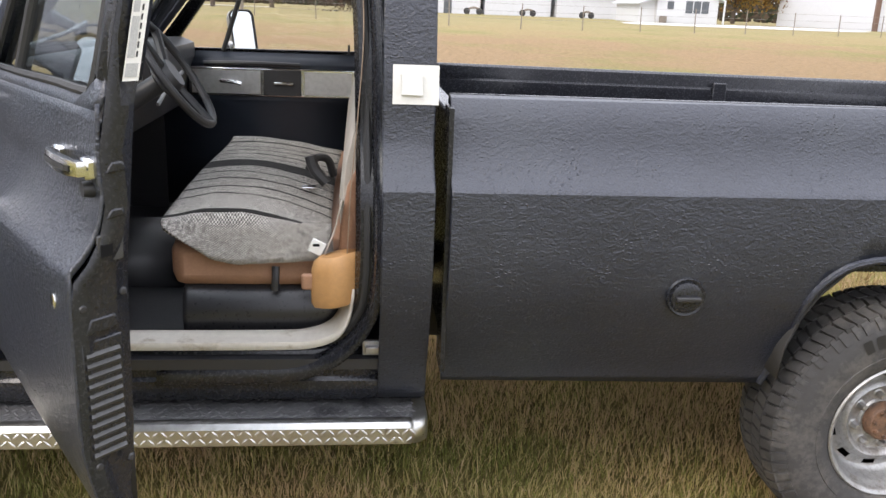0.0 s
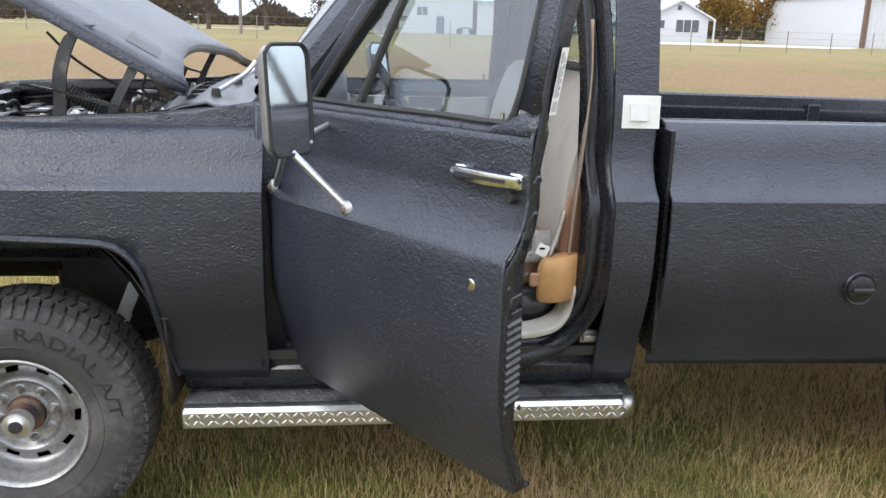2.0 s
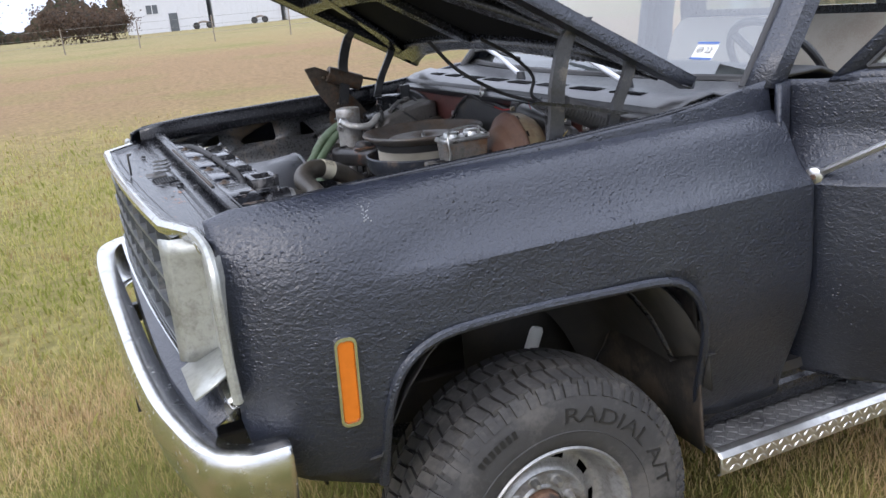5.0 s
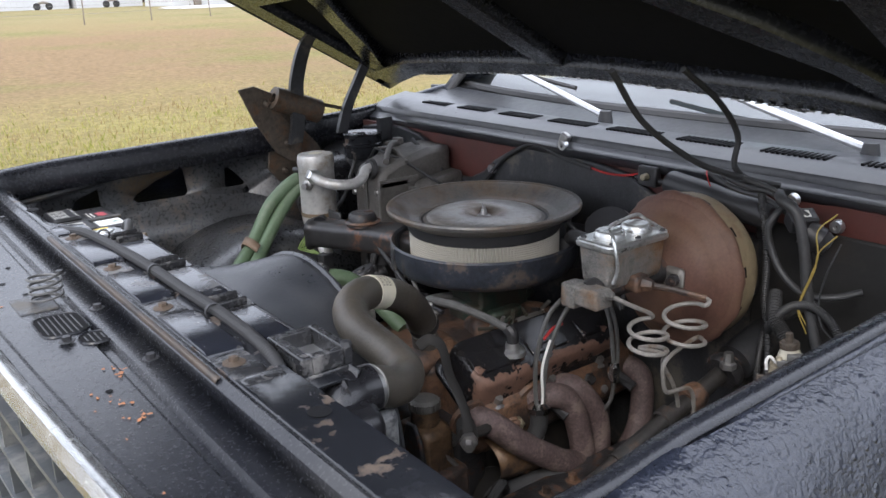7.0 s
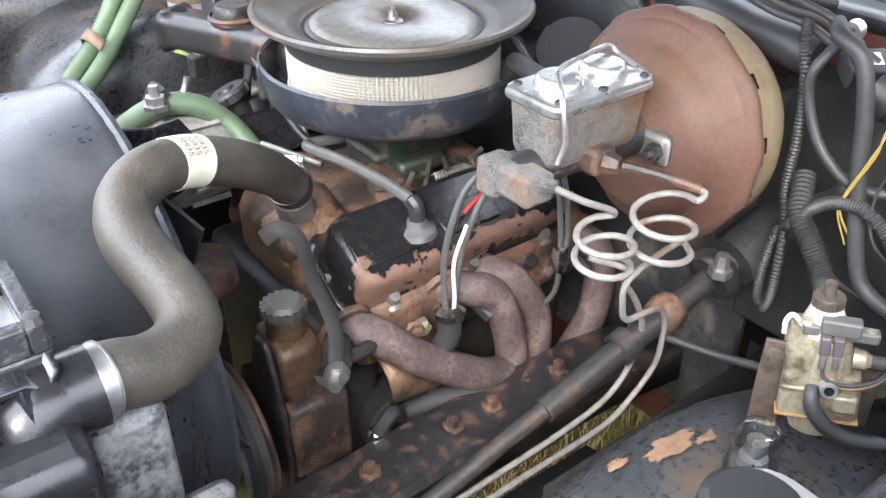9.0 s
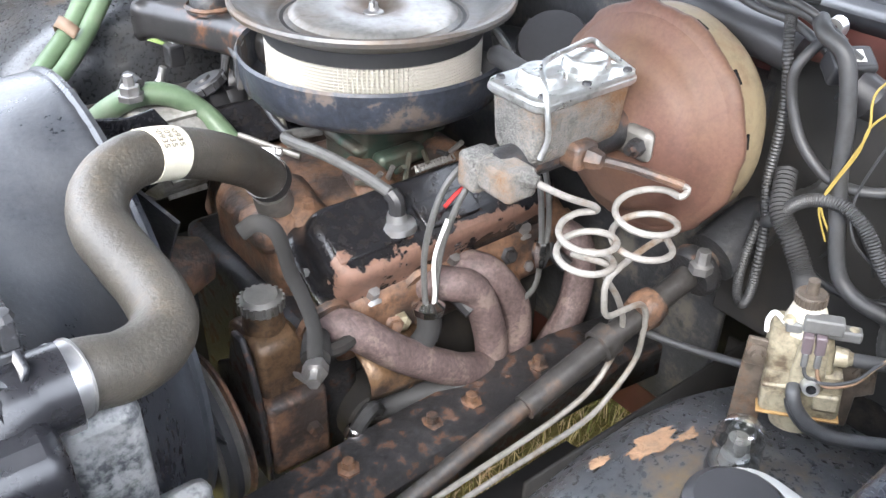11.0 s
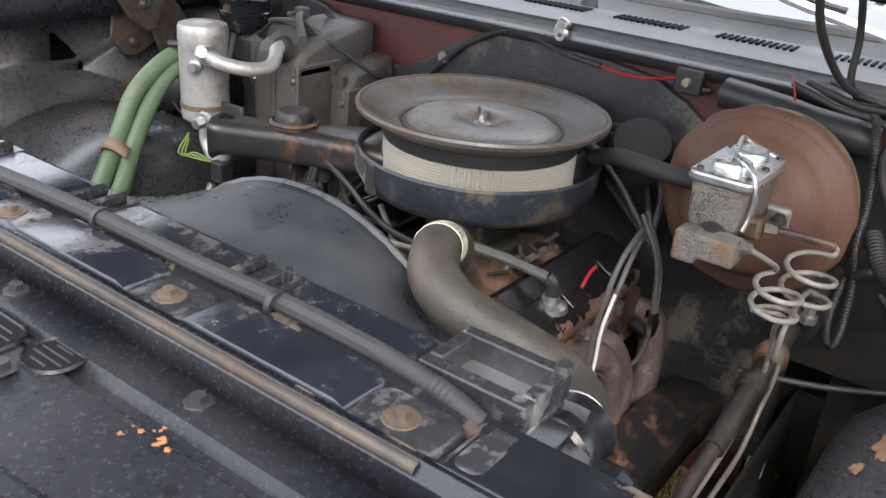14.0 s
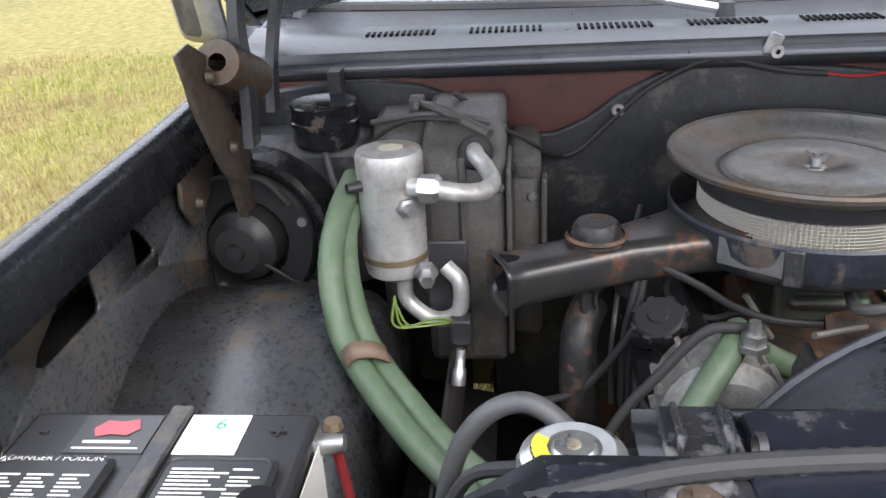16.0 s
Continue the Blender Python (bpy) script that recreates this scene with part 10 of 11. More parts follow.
for dz_, dy_ in ((0.0, 0.0), (-0.011, 0.010)):
    part("valve_hose", hose(([VX @ Vector((q[0], q[1] + dy_, q[2] + dz_)) for q in ((-0.003, 0.002, -0.008), (-0.004, -0.009, -0.012), (0.001, -0.013, -0.025), (0.015, -0.013, -0.041), (0.036, -0.011, -0.051), (0.082, -0.006, -0.054), (0.13, 0.0, -0.056))], 0.0060), n=14), DUSTY, cv, "dusty black vacuum hose")
fs = thing("filter_bowl", "clear domed filter bowl with a metal top", "filter")
part("bowl", turned([(0.0205, -0.004), (0.0205, 0.026), (0.0195, 0.037), (0.015, 0.046), (0.008, 0.0495), (0.0, 0.050)], Matrix.Translation((0.028, 0.322, 1.082)), 28), M.setdefault("bowl_glass", glass("bowl_glass", (0.90, 0.91, 0.90), least=0.30)), fs, "shiny domed bowl")
part("bowl_base", turned([(0.0, -0.04), (0.019, -0.04), (0.022, -0.006), (0.0215, 0.004), (0, 0.004)], Matrix.Translation((0.028, 0.322, 1.082)), 24), "plastic", fs)
part("bowl_element", turned([(0, 0.032), (0.009, 0.032), (0.010, 0.022), (0.007, 0.020), (0.007, 0.016), (0.012, 0.014), (0.013, 0.002), (0, 0.002)], Matrix.Translation((0.028, 0.322, 1.082)), 16), "zinc", fs, "metal element in the bowl")
wb = thing("washer_bottle", "white plastic washer bottle with a black cap", "bottle")
BM_ = Matrix.Translation((-0.108, 0.246, 1.056))
rows = []
for z, k in ((0.03, 0.9), (0.05, 1.0), (0.085, 1.0), (0.105, 0.9), (0.117, 0.65)):
    rows.append([BM_ @ Vector((a * k, b * k, z)) for a, b in rounded(0.17, 0.10, 0.035)])
bm = sheet(rows, True)
bm.faces.new([bm.verts.new(v) for v in rows[-1]])
part("bottle", bm, "white", wb, "white translucent bottle", 40)
part("cap", turned([(0, 0.032), (0.028, 0.032), (0.034, 0.027), (0.036, 0.004), (0.034, 0.0)], BM_ @ Matrix.Translation((0.004, 0.004, 0.112)), 26), "plastic", wb, "ribbed black cap")
# rust patches on the driver's wheelhouse
random.seed(8)
def house_top(x, y):
    a = (x - 0.02) / 0.43
    return 0.52 + 0.52 * math.sqrt(max(0, 1 - a * a)) + lerp([(0.12, 0.025), (0.28, 0.035), (0.36, 0.031), (0.41, 0.018), (0.437, -0.012)], y) + 0.0045


for cx, cy_, rx, ry in ((0.005, 0.388, 0.040, 0.014), (-0.040, 0.405, 0.014, 0.009), (0.035, 0.372, 0.018, 0.007)):
    bm = bmesh.new()
    rim_pts = []
    for i in range(40):
        a = 2 * math.pi * i / 40
        k = 0.75 + 0.5 * noise.noise((math.cos(a) * 1.7 + cx * 90, math.sin(a) * 1.7, 3.1)) + 0.25 * noise.noise((math.cos(a) * 6, math.sin(a) * 6, cx * 50))
        x, y = cx + rx * k * math.cos(a), cy_ + ry * k * math.sin(a)
        rim_pts.append(bm.verts.new((x, y, house_top(x, y))))
    c = bm.verts.new((cx, cy_, house_top(cx, cy_) + 0.0005))
    for i in range(40):
        bm.faces.new((c, rim_pts[i], rim_pts[(i + 1) % 40]))
    part("rust_patch", bm, M.setdefault("tan_rust", mat("tan_rust_scab", (0.24, 0.14, 0.08), 0.8, scale=160, vary=0.5, bump=0.001, second=(0.16, 0.10, 0.06), second_scale=40, second_at=0.58)), truck, "tan rust patch on the wheelhouse", 0)
# small debris
part("leaf", sheet([[(0.02 + 0.01 * a, 1.36 + 0.02 * b, 0.80 + 0.004 * a * b) for a in (0, 1)] for b in (0, 1)]), M["green_wire"], thing("fallen_leaf", "small yellow-green leaf caught in the bay", "leaf"), angle=0)


# ---- inside the cab ----
seat = thing("bench_seat", "beige bench seat with brown vinyl sides", "seat")
part("cushion", boxes(((1.22, 0.235, 0.79), (1.72, 1.80, 0.935))), "brown", seat, "brown vinyl seat cushion", bevel=0.04)
prof = [(1.655, 0.90), (1.652, 0.98), (1.650, 1.06), (1.660, 1.16), (1.688, 1.28), (1.720, 1.38), (1.745, 1.44), (1.785, 1.478), (1.83, 1.475), (1.86, 1.43), (1.87, 1.30), (1.86, 0.90)]
rows = []
for y, k in ((0.215, 0.90), (0.225, 0.96), (0.26, 1.0), (0.6, 1.0), (1.01, 1.0), (1.4, 1.0), (1.76, 1.0), (1.80, 0.95)):
    rows.append([(min(1.898, 1.812 + (x - 1.77) * k), y, 1.2 + (z - 1.2) * k) for x, z in prof])
bm = sheet(rows)
for r in (rows[0], rows[-1]):
    bm.faces.new([bm.verts.new(v) for v in r])
part("backrest", bm, "beige", seat, "smooth beige backrest", 40)
bm = bmesh.new()
prism(bm, [(1.690, 0.86), (1.695, 0.98), (1.715, 1.10), (1.745, 1.16), (1.79, 1.14), (1.80, 0.86)], 0.200, 0.222, "y")
part("side_panel", bm, "brown", seat, "brown vinyl side panel", bevel=0.008)
base = part("seat_base", sheet([[(x, 0.26, 0.63), (x, 0.222, 0.66), (x, 0.212, 0.72), (x, 0.225, 0.775), (x, 0.27, 0.80), (x, 1.75, 0.80)] for x in (1.255, 1.27, 1.45, 1.65, 1.70)]), M.setdefault("black_vinyl", mat("glossy_black_vinyl", (0.018, 0.018, 0.02), 0.3, scale=90, vary=0.2, bump=0.0004)), seat, "glossy black vinyl seat base", 50, thick=0.01)
part("tether", hose(([(1.515, 0.222, 0.862), (1.515, 0.212, 0.83), (1.513, 0.210, 0.795)], 0.011), n=8), "plastic", seat, "black strap end")


def blanket_material():
    m = bpy.data.materials.new("woven_saddle_blanket")
    m.use_nodes = True
    n, l = m.node_tree.nodes, m.node_tree.links
    b = n["Principled BSDF"]
    b.inputs["Roughness"].default_value = 0.95
    tc = n.new("ShaderNodeTexCoord")
    uv = n.new("ShaderNodeUVMap")
    sep_ = n.new("ShaderNodeSeparateXYZ")
    l.new(uv.outputs[0], sep_.inputs[0])
    ramp = n.new("ShaderNodeValToRGB")
    ramp.color_ramp.interpolation = "CONSTANT"
    e = ramp.color_ramp.elements
    e[0].position, e[0].color = 0.0, (1, 1, 1, 1)
    e[1].position, e[1].color = 0.99, (1, 1, 1, 1)
    for p, w in ((0.155, 0.020), (0.30, 0.008), (0.37, 0.010), (0.45, 0.011), (0.53, 0.007), (0.60, 0.085), (0.715, 0.007), (0.77, 0.009), (0.83, 0.009), (0.885, 0.009), (0.94, 0.010)):
        k = e.new(p)
        k.color = (0.03, 0.03, 0.03, 1)
        k = e.new(p + w)
        k.color = (1, 1, 1, 1)
    l.new(sep_.outputs["Y"], ramp.inputs[0])
    weave = n.new("ShaderNodeTexChecker")
    weave.inputs["Scale"].default_value = 240
    weave.inputs["Color1"].default_value = (0.52, 0.49, 0.45, 1)
    weave.inputs["Color2"].default_value = (0.10, 0.095, 0.088, 1)
    l.new(uv.outputs[0], weave.inputs["Vector"])
    nz = n.new("ShaderNodeTexNoise")
    nz.inputs["Scale"].default_value = 110
    nz.inputs["Detail"].default_value = 3
    l.new(tc.outputs["Object"], nz.inputs["Vector"])
    mr = n.new("ShaderNodeMapRange")
    mr.inputs["From Min"].default_value = 0.35
    mr.inputs["From Max"].default_value = 0.65
    mr.inputs["To Min"].default_value = 0.55
    mr.inputs["To Max"].default_value = 1.25
    l.new(nz.outputs["Fac"], mr.inputs[0])
    a = n.new("ShaderNodeMixRGB")
    a.blend_type = "MULTIPLY"
    a.inputs[0].default_value = 1
    l.new(weave.outputs[0], a.inputs[1])
    l.new(mr.outputs[0], a.inputs[2])
    c = n.new("ShaderNodeMixRGB")
    c.blend_type = "MULTIPLY"
    c.inputs[0].default_value = 1
    l.new(a.outputs[0], c.inputs[1])
    l.new(ramp.outputs[0], c.inputs[2])
    l.new(c.outputs[0], b.inputs["Base Color"])
    bp = n.new("ShaderNodeBump")
    bp.inputs["Distance"].default_value = 0.003
    l.new(nz.outputs["Fac"], bp.inputs["Height"])
    l.new(bp.outputs[0], b.inputs["Normal"])
    return m


# saddle blanket: a wavy sheet over the cushion with its near edge hanging down in a point
me = bpy.data.meshes.new("saddle_blanket")
bm = bmesh.new()
uvl = bm.loops.layers.uv.new("weave")
NX, NY = 30, 44
grid = []
for j in range(NY + 1):
    v = j / NY
    row = []
    for i in range(NX + 1):
        u = i / NX
        if v < 0.14:
            t = v / 0.14
            hang = 0.985 + 0.0 * u
            low = float(np.interp(u, [0, 0.27, 0.42, 1.0], [0.972, 0.885, 0.872, 0.888]))
            y, z = 0.205 + 0.02 * t, low + (hang - low) * t
            x = 1.205 + u * 0.465 + (1 - t) * 0.01
        else:
            t = (v - 0.14) / 0.86
            y = 0.225 + 1.10 * t
            z = 0.985 + 0.035 * t + 0.016 * math.sin(3.1 * u + 2 * t) + 0.020 * math.sin(math.pi * u) - 0.05 * u * u * (1 - t) + 0.05 * max(0, t - 0.9) * 4 * (1 - u)
            x = 1.205 + 0.05 * t * t + u * (0.465 - 0.04 * t)
        z += 0.004 * noise.noise((x * 14, y * 14, 2.0))
        row.append((bm.verts.new((x, y, z)), u, v))
    grid.append(row)
for a, b in zip(grid, grid[1:]):
    for i in range(NX):
        f = bm.faces.new((a[i][0], a[i + 1][0], b[i + 1][0], b[i][0]))
        for lp, q in zip(f.loops, (a[i], a[i + 1], b[i + 1], b[i])):
            lp[uvl].uv = (q[1] * 0.45, q[2])
bmesh.ops.recalc_face_normals(bm, faces=bm.faces)
bl_ = part("saddle_blanket", bm, blanket_material(), None, angle=60, thick=0.010)
tagged(bl_, "grey woven saddle blanket with black stripes on the seat", "blanket")

rc = thing("seat_belt", "tan seat belt with a moulded retractor cover", "seat belt")
rows = []
for z, k in ((0.775, 0.92), (0.785, 1.0), (0.83, 1.02), (0.88, 1.0), (0.905, 0.90), (0.918, 0.70)):
    c = (1.690, 0.165)
    rows.append([(c[0] + 0.058 * k * math.cos(t) * (1 + 0.25 * (abs(math.cos(t)) > 0.8)), c[1] + 0.050 * k * math.sin(t), z + 0.010 * math.cos(t)) for t in np.linspace(0, 2 * math.pi, 25)[:-1]])
bm = sheet(rows, True)
bm.faces.new([bm.verts.new(v) for v in rows[-1]])
bm.faces.new([bm.verts.new(v) for v in rows[0]])
part("retractor_cover", bm, "tan", rc, "scuffed tan moulded cover", 40)
part("cover_flap", boxes(((1.590, 0.150, 0.815), (1.64, 0.165, 0.862))), "brown", rc, "brown flap", bevel=0.008)
def strap(pts, w, name, m_):
    rows = []
    for p in spline(pts, 5):
        rows.append([(p.x, p.y - w, p.z), (p.x, p.y + w, p.z)])
    return part(name, sheet(rows), m_, rc, angle=60, thick=0.003)


strap([(1.655, 0.185, 0.915), (1.672, 0.19, 0.955), (1.684, 0.195, 0.99), (1.70, 0.20, 1.06)], 0.022, "webbing", "tan" if False else "beige")
strap([(1.715, 0.17, 0.90), (1.725, 0.165, 1.10), (1.742, 0.17, 1.30), (1.755, 0.19, 1.50), (1.75, 0.20, 1.66)], 0.020, "webbing", M.setdefault("webbing", mat("tan_webbing", (0.30, 0.22, 0.16), 0.8, vary=0.15, scale=200, bump=0.0004)))
part("buckle_tongue", boxes(((1.612, 0.176, 0.912), (1.652, 0.181, 0.952), Matrix.Translation((1.632, 0.18, 0.93)) @ Matrix.Rotation(radians(25), 4, "Y") @ Matrix.Translation((-1.632, -0.18, -0.93)))), "white", rc, "pale metal buckle tongue", bevel=0.004)
part("tongue_slot", boxes(((1.622, 0.174, 0.935), (1.640, 0.1765, 0.942))), "dark", rc, angle=0)
bk = thing("belt_buckle", "black seat belt buckles between the seats", "buckle")
part("buckle", hose(([(1.64, 0.72, 1.0), (1.60, 0.73, 1.045), (1.585, 0.735, 1.09)], 0.020), n=8), "plastic", bk)
part("buckle", hose(([(1.66, 0.86, 1.0), (1.64, 0.84, 1.06), (1.60, 0.80, 1.07), (1.58, 0.76, 1.04)], 0.014), n=8), "plastic", bk)
part("tongue", boxes(((1.565, 0.60, 1.005), (1.61, 0.64, 1.011))), "chrome", bk, bevel=0.002)
part("kick_panel", boxes(((0.80, 0.16, 0.64), (0.83, 0.20, 1.30))), "plastic", truck)
part("brake_pedal", boxes(((0.80, 0.55, 0.80), (0.82, 0.63, 0.86)), ((0.79, 0.58, 0.86), (0.80, 0.60, 1.15))), "plastic", truck)
part("transmission_hump", sheet([[(x, 0.72, 0.63), (x, 0.80, 0.74), (x, 1.0, 0.80), (x, 1.2, 0.74), (x, 1.30, 0.63)] for x in (0.60, 1.25)]), "plastic", truck, angle=50, thick=0.01)
# rack or bench in the rear window
part("window_rack", hose(([(1.89, 0.30, 1.44), (1.89, 1.0, 1.44), (1.89, 1.72, 1.44)], 0.012), n=8), "plastic", truck)


# ---- ground and grass ----
def ground_material():
    m = bpy.data.materials.new("dry_meadow")
    m.use_nodes = True
    n, l = m.node_tree.nodes, m.node_tree.links
    b = n["Principled BSDF"]
    b.inputs["Roughness"].default_value = 0.95
    b.inputs["Specular IOR Level"].default_value = 0.1
    tc = n.new("ShaderNodeTexCoord")
    big = n.new("ShaderNodeTexNoise")
    big.inputs["Scale"].default_value = 0.16
    big.inputs["Detail"].default_value = 8
    big.inputs["Roughness"].default_value = 0.65
    small = n.new("ShaderNodeTexNoise")
    small.inputs["Scale"].default_value = 9.0
    small.inputs["Detail"].default_value = 8
    small.inputs["Roughness"].default_value = 0.7
    l.new(tc.outputs["Object"], big.inputs["Vector"])
    l.new(tc.outputs["Object"], small.inputs["Vector"])
    sep = n.new("ShaderNodeSeparateXYZ")
    l.new(tc.outputs["Object"], sep.inputs[0])
    # mown strips: rough brown grass in the middle distance, greener beyond
    wob = n.new("ShaderNodeMath")
    wob.operation = "MULTIPLY_ADD"
    wob.inputs[1].default_value = 26.0
    l.new(big.outputs["Fac"], wob.inputs[0])
    l.new(sep.outputs["Y"], wob.inputs[2])
    strip = n.new("ShaderNodeValToRGB")
    e = strip.color_ramp.elements
    e[0].position, e[0].color = 0.0, (0.20, 0.175, 0.065, 1)
    e[1].position, e[1].color = 1.0, (0.23, 0.19, 0.095, 1)
    for p, c in ((0.24, (0.24, 0.205, 0.08, 1)), (0.36, (0.225, 0.155, 0.085, 1)), (0.54, (0.235, 0.16, 0.09, 1)), (0.62, (0.245, 0.19, 0.095, 1)), (0.78, (0.245, 0.20, 0.10, 1))):
        k = e.new(p)
        k.color = c
    rng = n.new("ShaderNodeMapRange")
    rng.inputs["From Min"].default_value = 5.0
    rng.inputs["From Max"].default_value = 75.0
    l.new(wob.outputs[0], rng.inputs[0])
    l.new(rng.outputs[0], strip.inputs[0])
    green = n.new("ShaderNodeMixRGB")
    green.inputs[2].default_value = (0.165, 0.165, 0.055, 1)
    gf = n.new("ShaderNodeMapRange")
    gf.inputs["From Min"].default_value = 0.50
    gf.inputs["From Max"].default_value = 0.72
    gf.inputs["To Max"].default_value = 0.95
    l.new(big.outputs["Fac"], gf.inputs[0])
    l.new(gf.outputs[0], green.inputs[0])
    l.new(strip.outputs[0], green.inputs[1])
    var = n.new("ShaderNodeMixRGB")
    var.blend_type = "MULTIPLY"
    var.inputs[0].default_value = 1
    vr = n.new("ShaderNodeMapRange")
    vr.inputs["From Min"].default_value = 0.3
    vr.inputs["From Max"].default_value = 0.7
    vr.inputs["To Min"].default_value = 0.60
    vr.inputs["To Max"].default_value = 1.40
    l.new(small.outputs["Fac"], vr.inputs[0])
    l.new(green.outputs[0], var.inputs[1])
    l.new(vr.outputs[0], var.inputs[2])
    l.new(var.outputs[0], b.inputs["Base Color"])
    bp = n.new("ShaderNodeBump")
    bp.inputs["Distance"].default_value = 0.05
    l.new(small.outputs["Fac"], bp.inputs["Height"])
    l.new(bp.outputs[0], b.inputs["Normal"])
    return m


GZ = 0.025
def rise(y):
    t = min(1.0, max(0.0, (y - 8.0) / 40.0))
    return 0.70 * t * t * (3 - 2 * t)


edges = sorted(set([-3000, -1200, -500, -200, -80, -30, 30, 80, 200, 500, 1200, 3000] + list(range(-12, 14, 2)) + [18, 24, 36, 42, 48, 56]))
ground = part("ground", sheet([[(x, y, GZ + (0.02 * noise.noise((x * 0.4, y * 0.4, 0)) - 0.015 if abs(x) < 14 and abs(y) < 14 else 0) + rise(y)) for x in edges] for y in edges]), ground_material(), angle=80)
tagged(ground, "dry autumn meadow with brown and green grass", "ground", kind="structure")


def blade_material(name, colors):
    m = bpy.data.materials.new(name)
    m.use_nodes = True
    n, l = m.node_tree.nodes, m.node_tree.links
    b = n["Principled BSDF"]
    b.inputs["Roughness"].default_value = 0.7
    b.inputs["Specular IOR Level"].default_value = 0.2
    geo = n.new("ShaderNodeNewGeometry")
    ramp = n.new("ShaderNodeValToRGB")
    e = ramp.color_ramp.elements
    e[0].color = (*colors[0], 1)
    e[1].color = (*colors[-1], 1)
    for i, c in enumerate(colors[1:-1]):
        k = e.new((i + 1) / (len(colors) - 1))
        k.color = (*c, 1)
    tc = n.new("ShaderNodeTexCoord")
    nz = n.new("ShaderNodeTexNoise")
    nz.inputs["Scale"].default_value = 1.0
    nz.inputs["Detail"].default_value = 6
    l.new(tc.outputs["Object"], nz.inputs["Vector"])
    mr = n.new("ShaderNodeMapRange")
    mr.inputs["From Min"].default_value = 0.3
    mr.inputs["From Max"].default_value = 0.7
    mr.inputs["To Min"].default_value = -0.85
    mr.inputs["To Max"].default_value = 0.75
    l.new(nz.outputs["Fac"], mr.inputs[0])
    ad = n.new("ShaderNodeMath")
    ad.operation = "ADD"
    l.new(geo.outputs["Random Per Island"], ad.inputs[0])
    l.new(mr.outputs[0], ad.inputs[1])
    sx = n.new("ShaderNodeSeparateXYZ")
    l.new(tc.outputs["Object"], sx.inputs[0])
    gx = n.new("ShaderNodeMapRange")
    gx.inputs["From Min"].default_value = -1.0
    gx.inputs["From Max"].default_value = 2.5
    gx.inputs["To Min"].default_value = -0.08
    gx.inputs["To Max"].default_value = 0.20
    l.new(sx.outputs["X"], gx.inputs[0])
    ax = n.new("ShaderNodeMath")
    ax.operation = "ADD"
    l.new(ad.outputs[0], ax.inputs[0])
    l.new(gx.outputs[0], ax.inputs[1])
    l.new(ax.outputs[0], ramp.inputs[0])
    l.new(ramp.outputs[0], b.inputs["Base Color"])
    # thin blades let some light through
    tr = n.new("ShaderNodeBsdfTranslucent")
    l.new(ramp.outputs[0], tr.inputs["Color"])
    ms = n.new("ShaderNodeMixShader")
    ms.inputs[0].default_value = 0.42
    l.new(b.outputs[0], ms.inputs[1])
    l.new(tr.outputs[0], ms.inputs[2])
    l.new(ms.outputs[0], n["Material Output"].inputs["Surface"])
    return m


def grass_field(count, x0, x1, y0, y1, h0, h1, width, seed, fade=None, soft=0.9):
    """Bent grass blades as one mesh."""
    r = np.random.RandomState(seed)
    x, y = r.uniform(x0, x1, count), r.uniform(y0, y1, count)
    keep = ~((np.abs(x - 0.01) < 0.16) & ((np.abs(y - 0.155) < 0.13))) & ~((np.abs(x - 3.345) < 0.16) & (np.abs(y - 0.145) < 0.13))
    # thin out towards ragged borders
    border = np.minimum(np.minimum(x - x0, x1 - x) , np.minimum(y - y0, y1 - y)) / soft
    keep &= r.rand(count) < np.clip(border + 0.35 * np.sin(1.7 * x + 2.3 * y) * np.sin(0.9 * x - 1.9 * y), 0.0, 1)
    if fade:
        keep &= r.rand(count) < np.clip((fade[1] - y) / (fade[1] - fade[0]), 0, 1) ** 1.5
    x, y = x[keep], y[keep]
    c = len(x)
    h = r.uniform(h0, h1, c) * (0.75 + 0.5 * r.rand(c) ** 2)
    a = r.uniform(0, 2 * np.pi, c)
    lean = r.uniform(0.2, 1.1, c) * h
    b = a + r.normal(0, 0.5, c)
    dx, dy = np.cos(a) * width * r.uniform(0.6, 1.4, c), np.sin(a) * width * r.uniform(0.6, 1.4, c)
    lx, ly = -np.sin(b) * lean, np.cos(b) * lean
    tt = np.clip((y - 8.0) / 40.0, 0, 1)
    z = GZ - 0.012 + 0.7 * tt * tt * (3 - 2 * tt)
    co = np.stack([np.stack([x - dx, y - dy, z], 1), np.stack([x + dx, y + dy, z], 1), np.stack([x + 0.35 * lx + 0.7 * dx, y + 0.35 * ly + 0.7 * dy, z + 0.62 * h], 1),
                   np.stack([x + 0.35 * lx - 0.7 * dx, y + 0.35 * ly - 0.7 * dy, z + 0.62 * h], 1), np.stack([x + lx, y + ly, z + h], 1)], 1).reshape(-1, 3)
    idx = np.arange(c) * 5
    quads = np.stack([idx, idx + 1, idx + 2, idx + 3], 1)
    tris = np.stack([idx + 3, idx + 2, idx + 4], 1)
    me = bpy.data.meshes.new("grass")
    me.from_pydata(co.tolist(), [], quads.tolist() + tris.tolist())
    return me


STRAW = [(0.21, 0.235, 0.06), (0.30, 0.295, 0.09), (0.45, 0.37, 0.15), (0.62, 0.49, 0.24), (0.58, 0.43, 0.235), (0.50, 0.35, 0.20)]
blades = blade_material("grass_blades", STRAW)
meadow = blade_material("meadow_blades", [(0.21, 0.225, 0.05), (0.28, 0.275, 0.075), (0.37, 0.345, 0.11), (0.41, 0.365, 0.14), (0.37, 0.315, 0.12), (0.28, 0.20, 0.095)])
me = grass_field(320000, -3.0, 5.4, -2.0, 3.3, 0.025, 0.070, 0.0017, 3)
me.materials.append(blades)
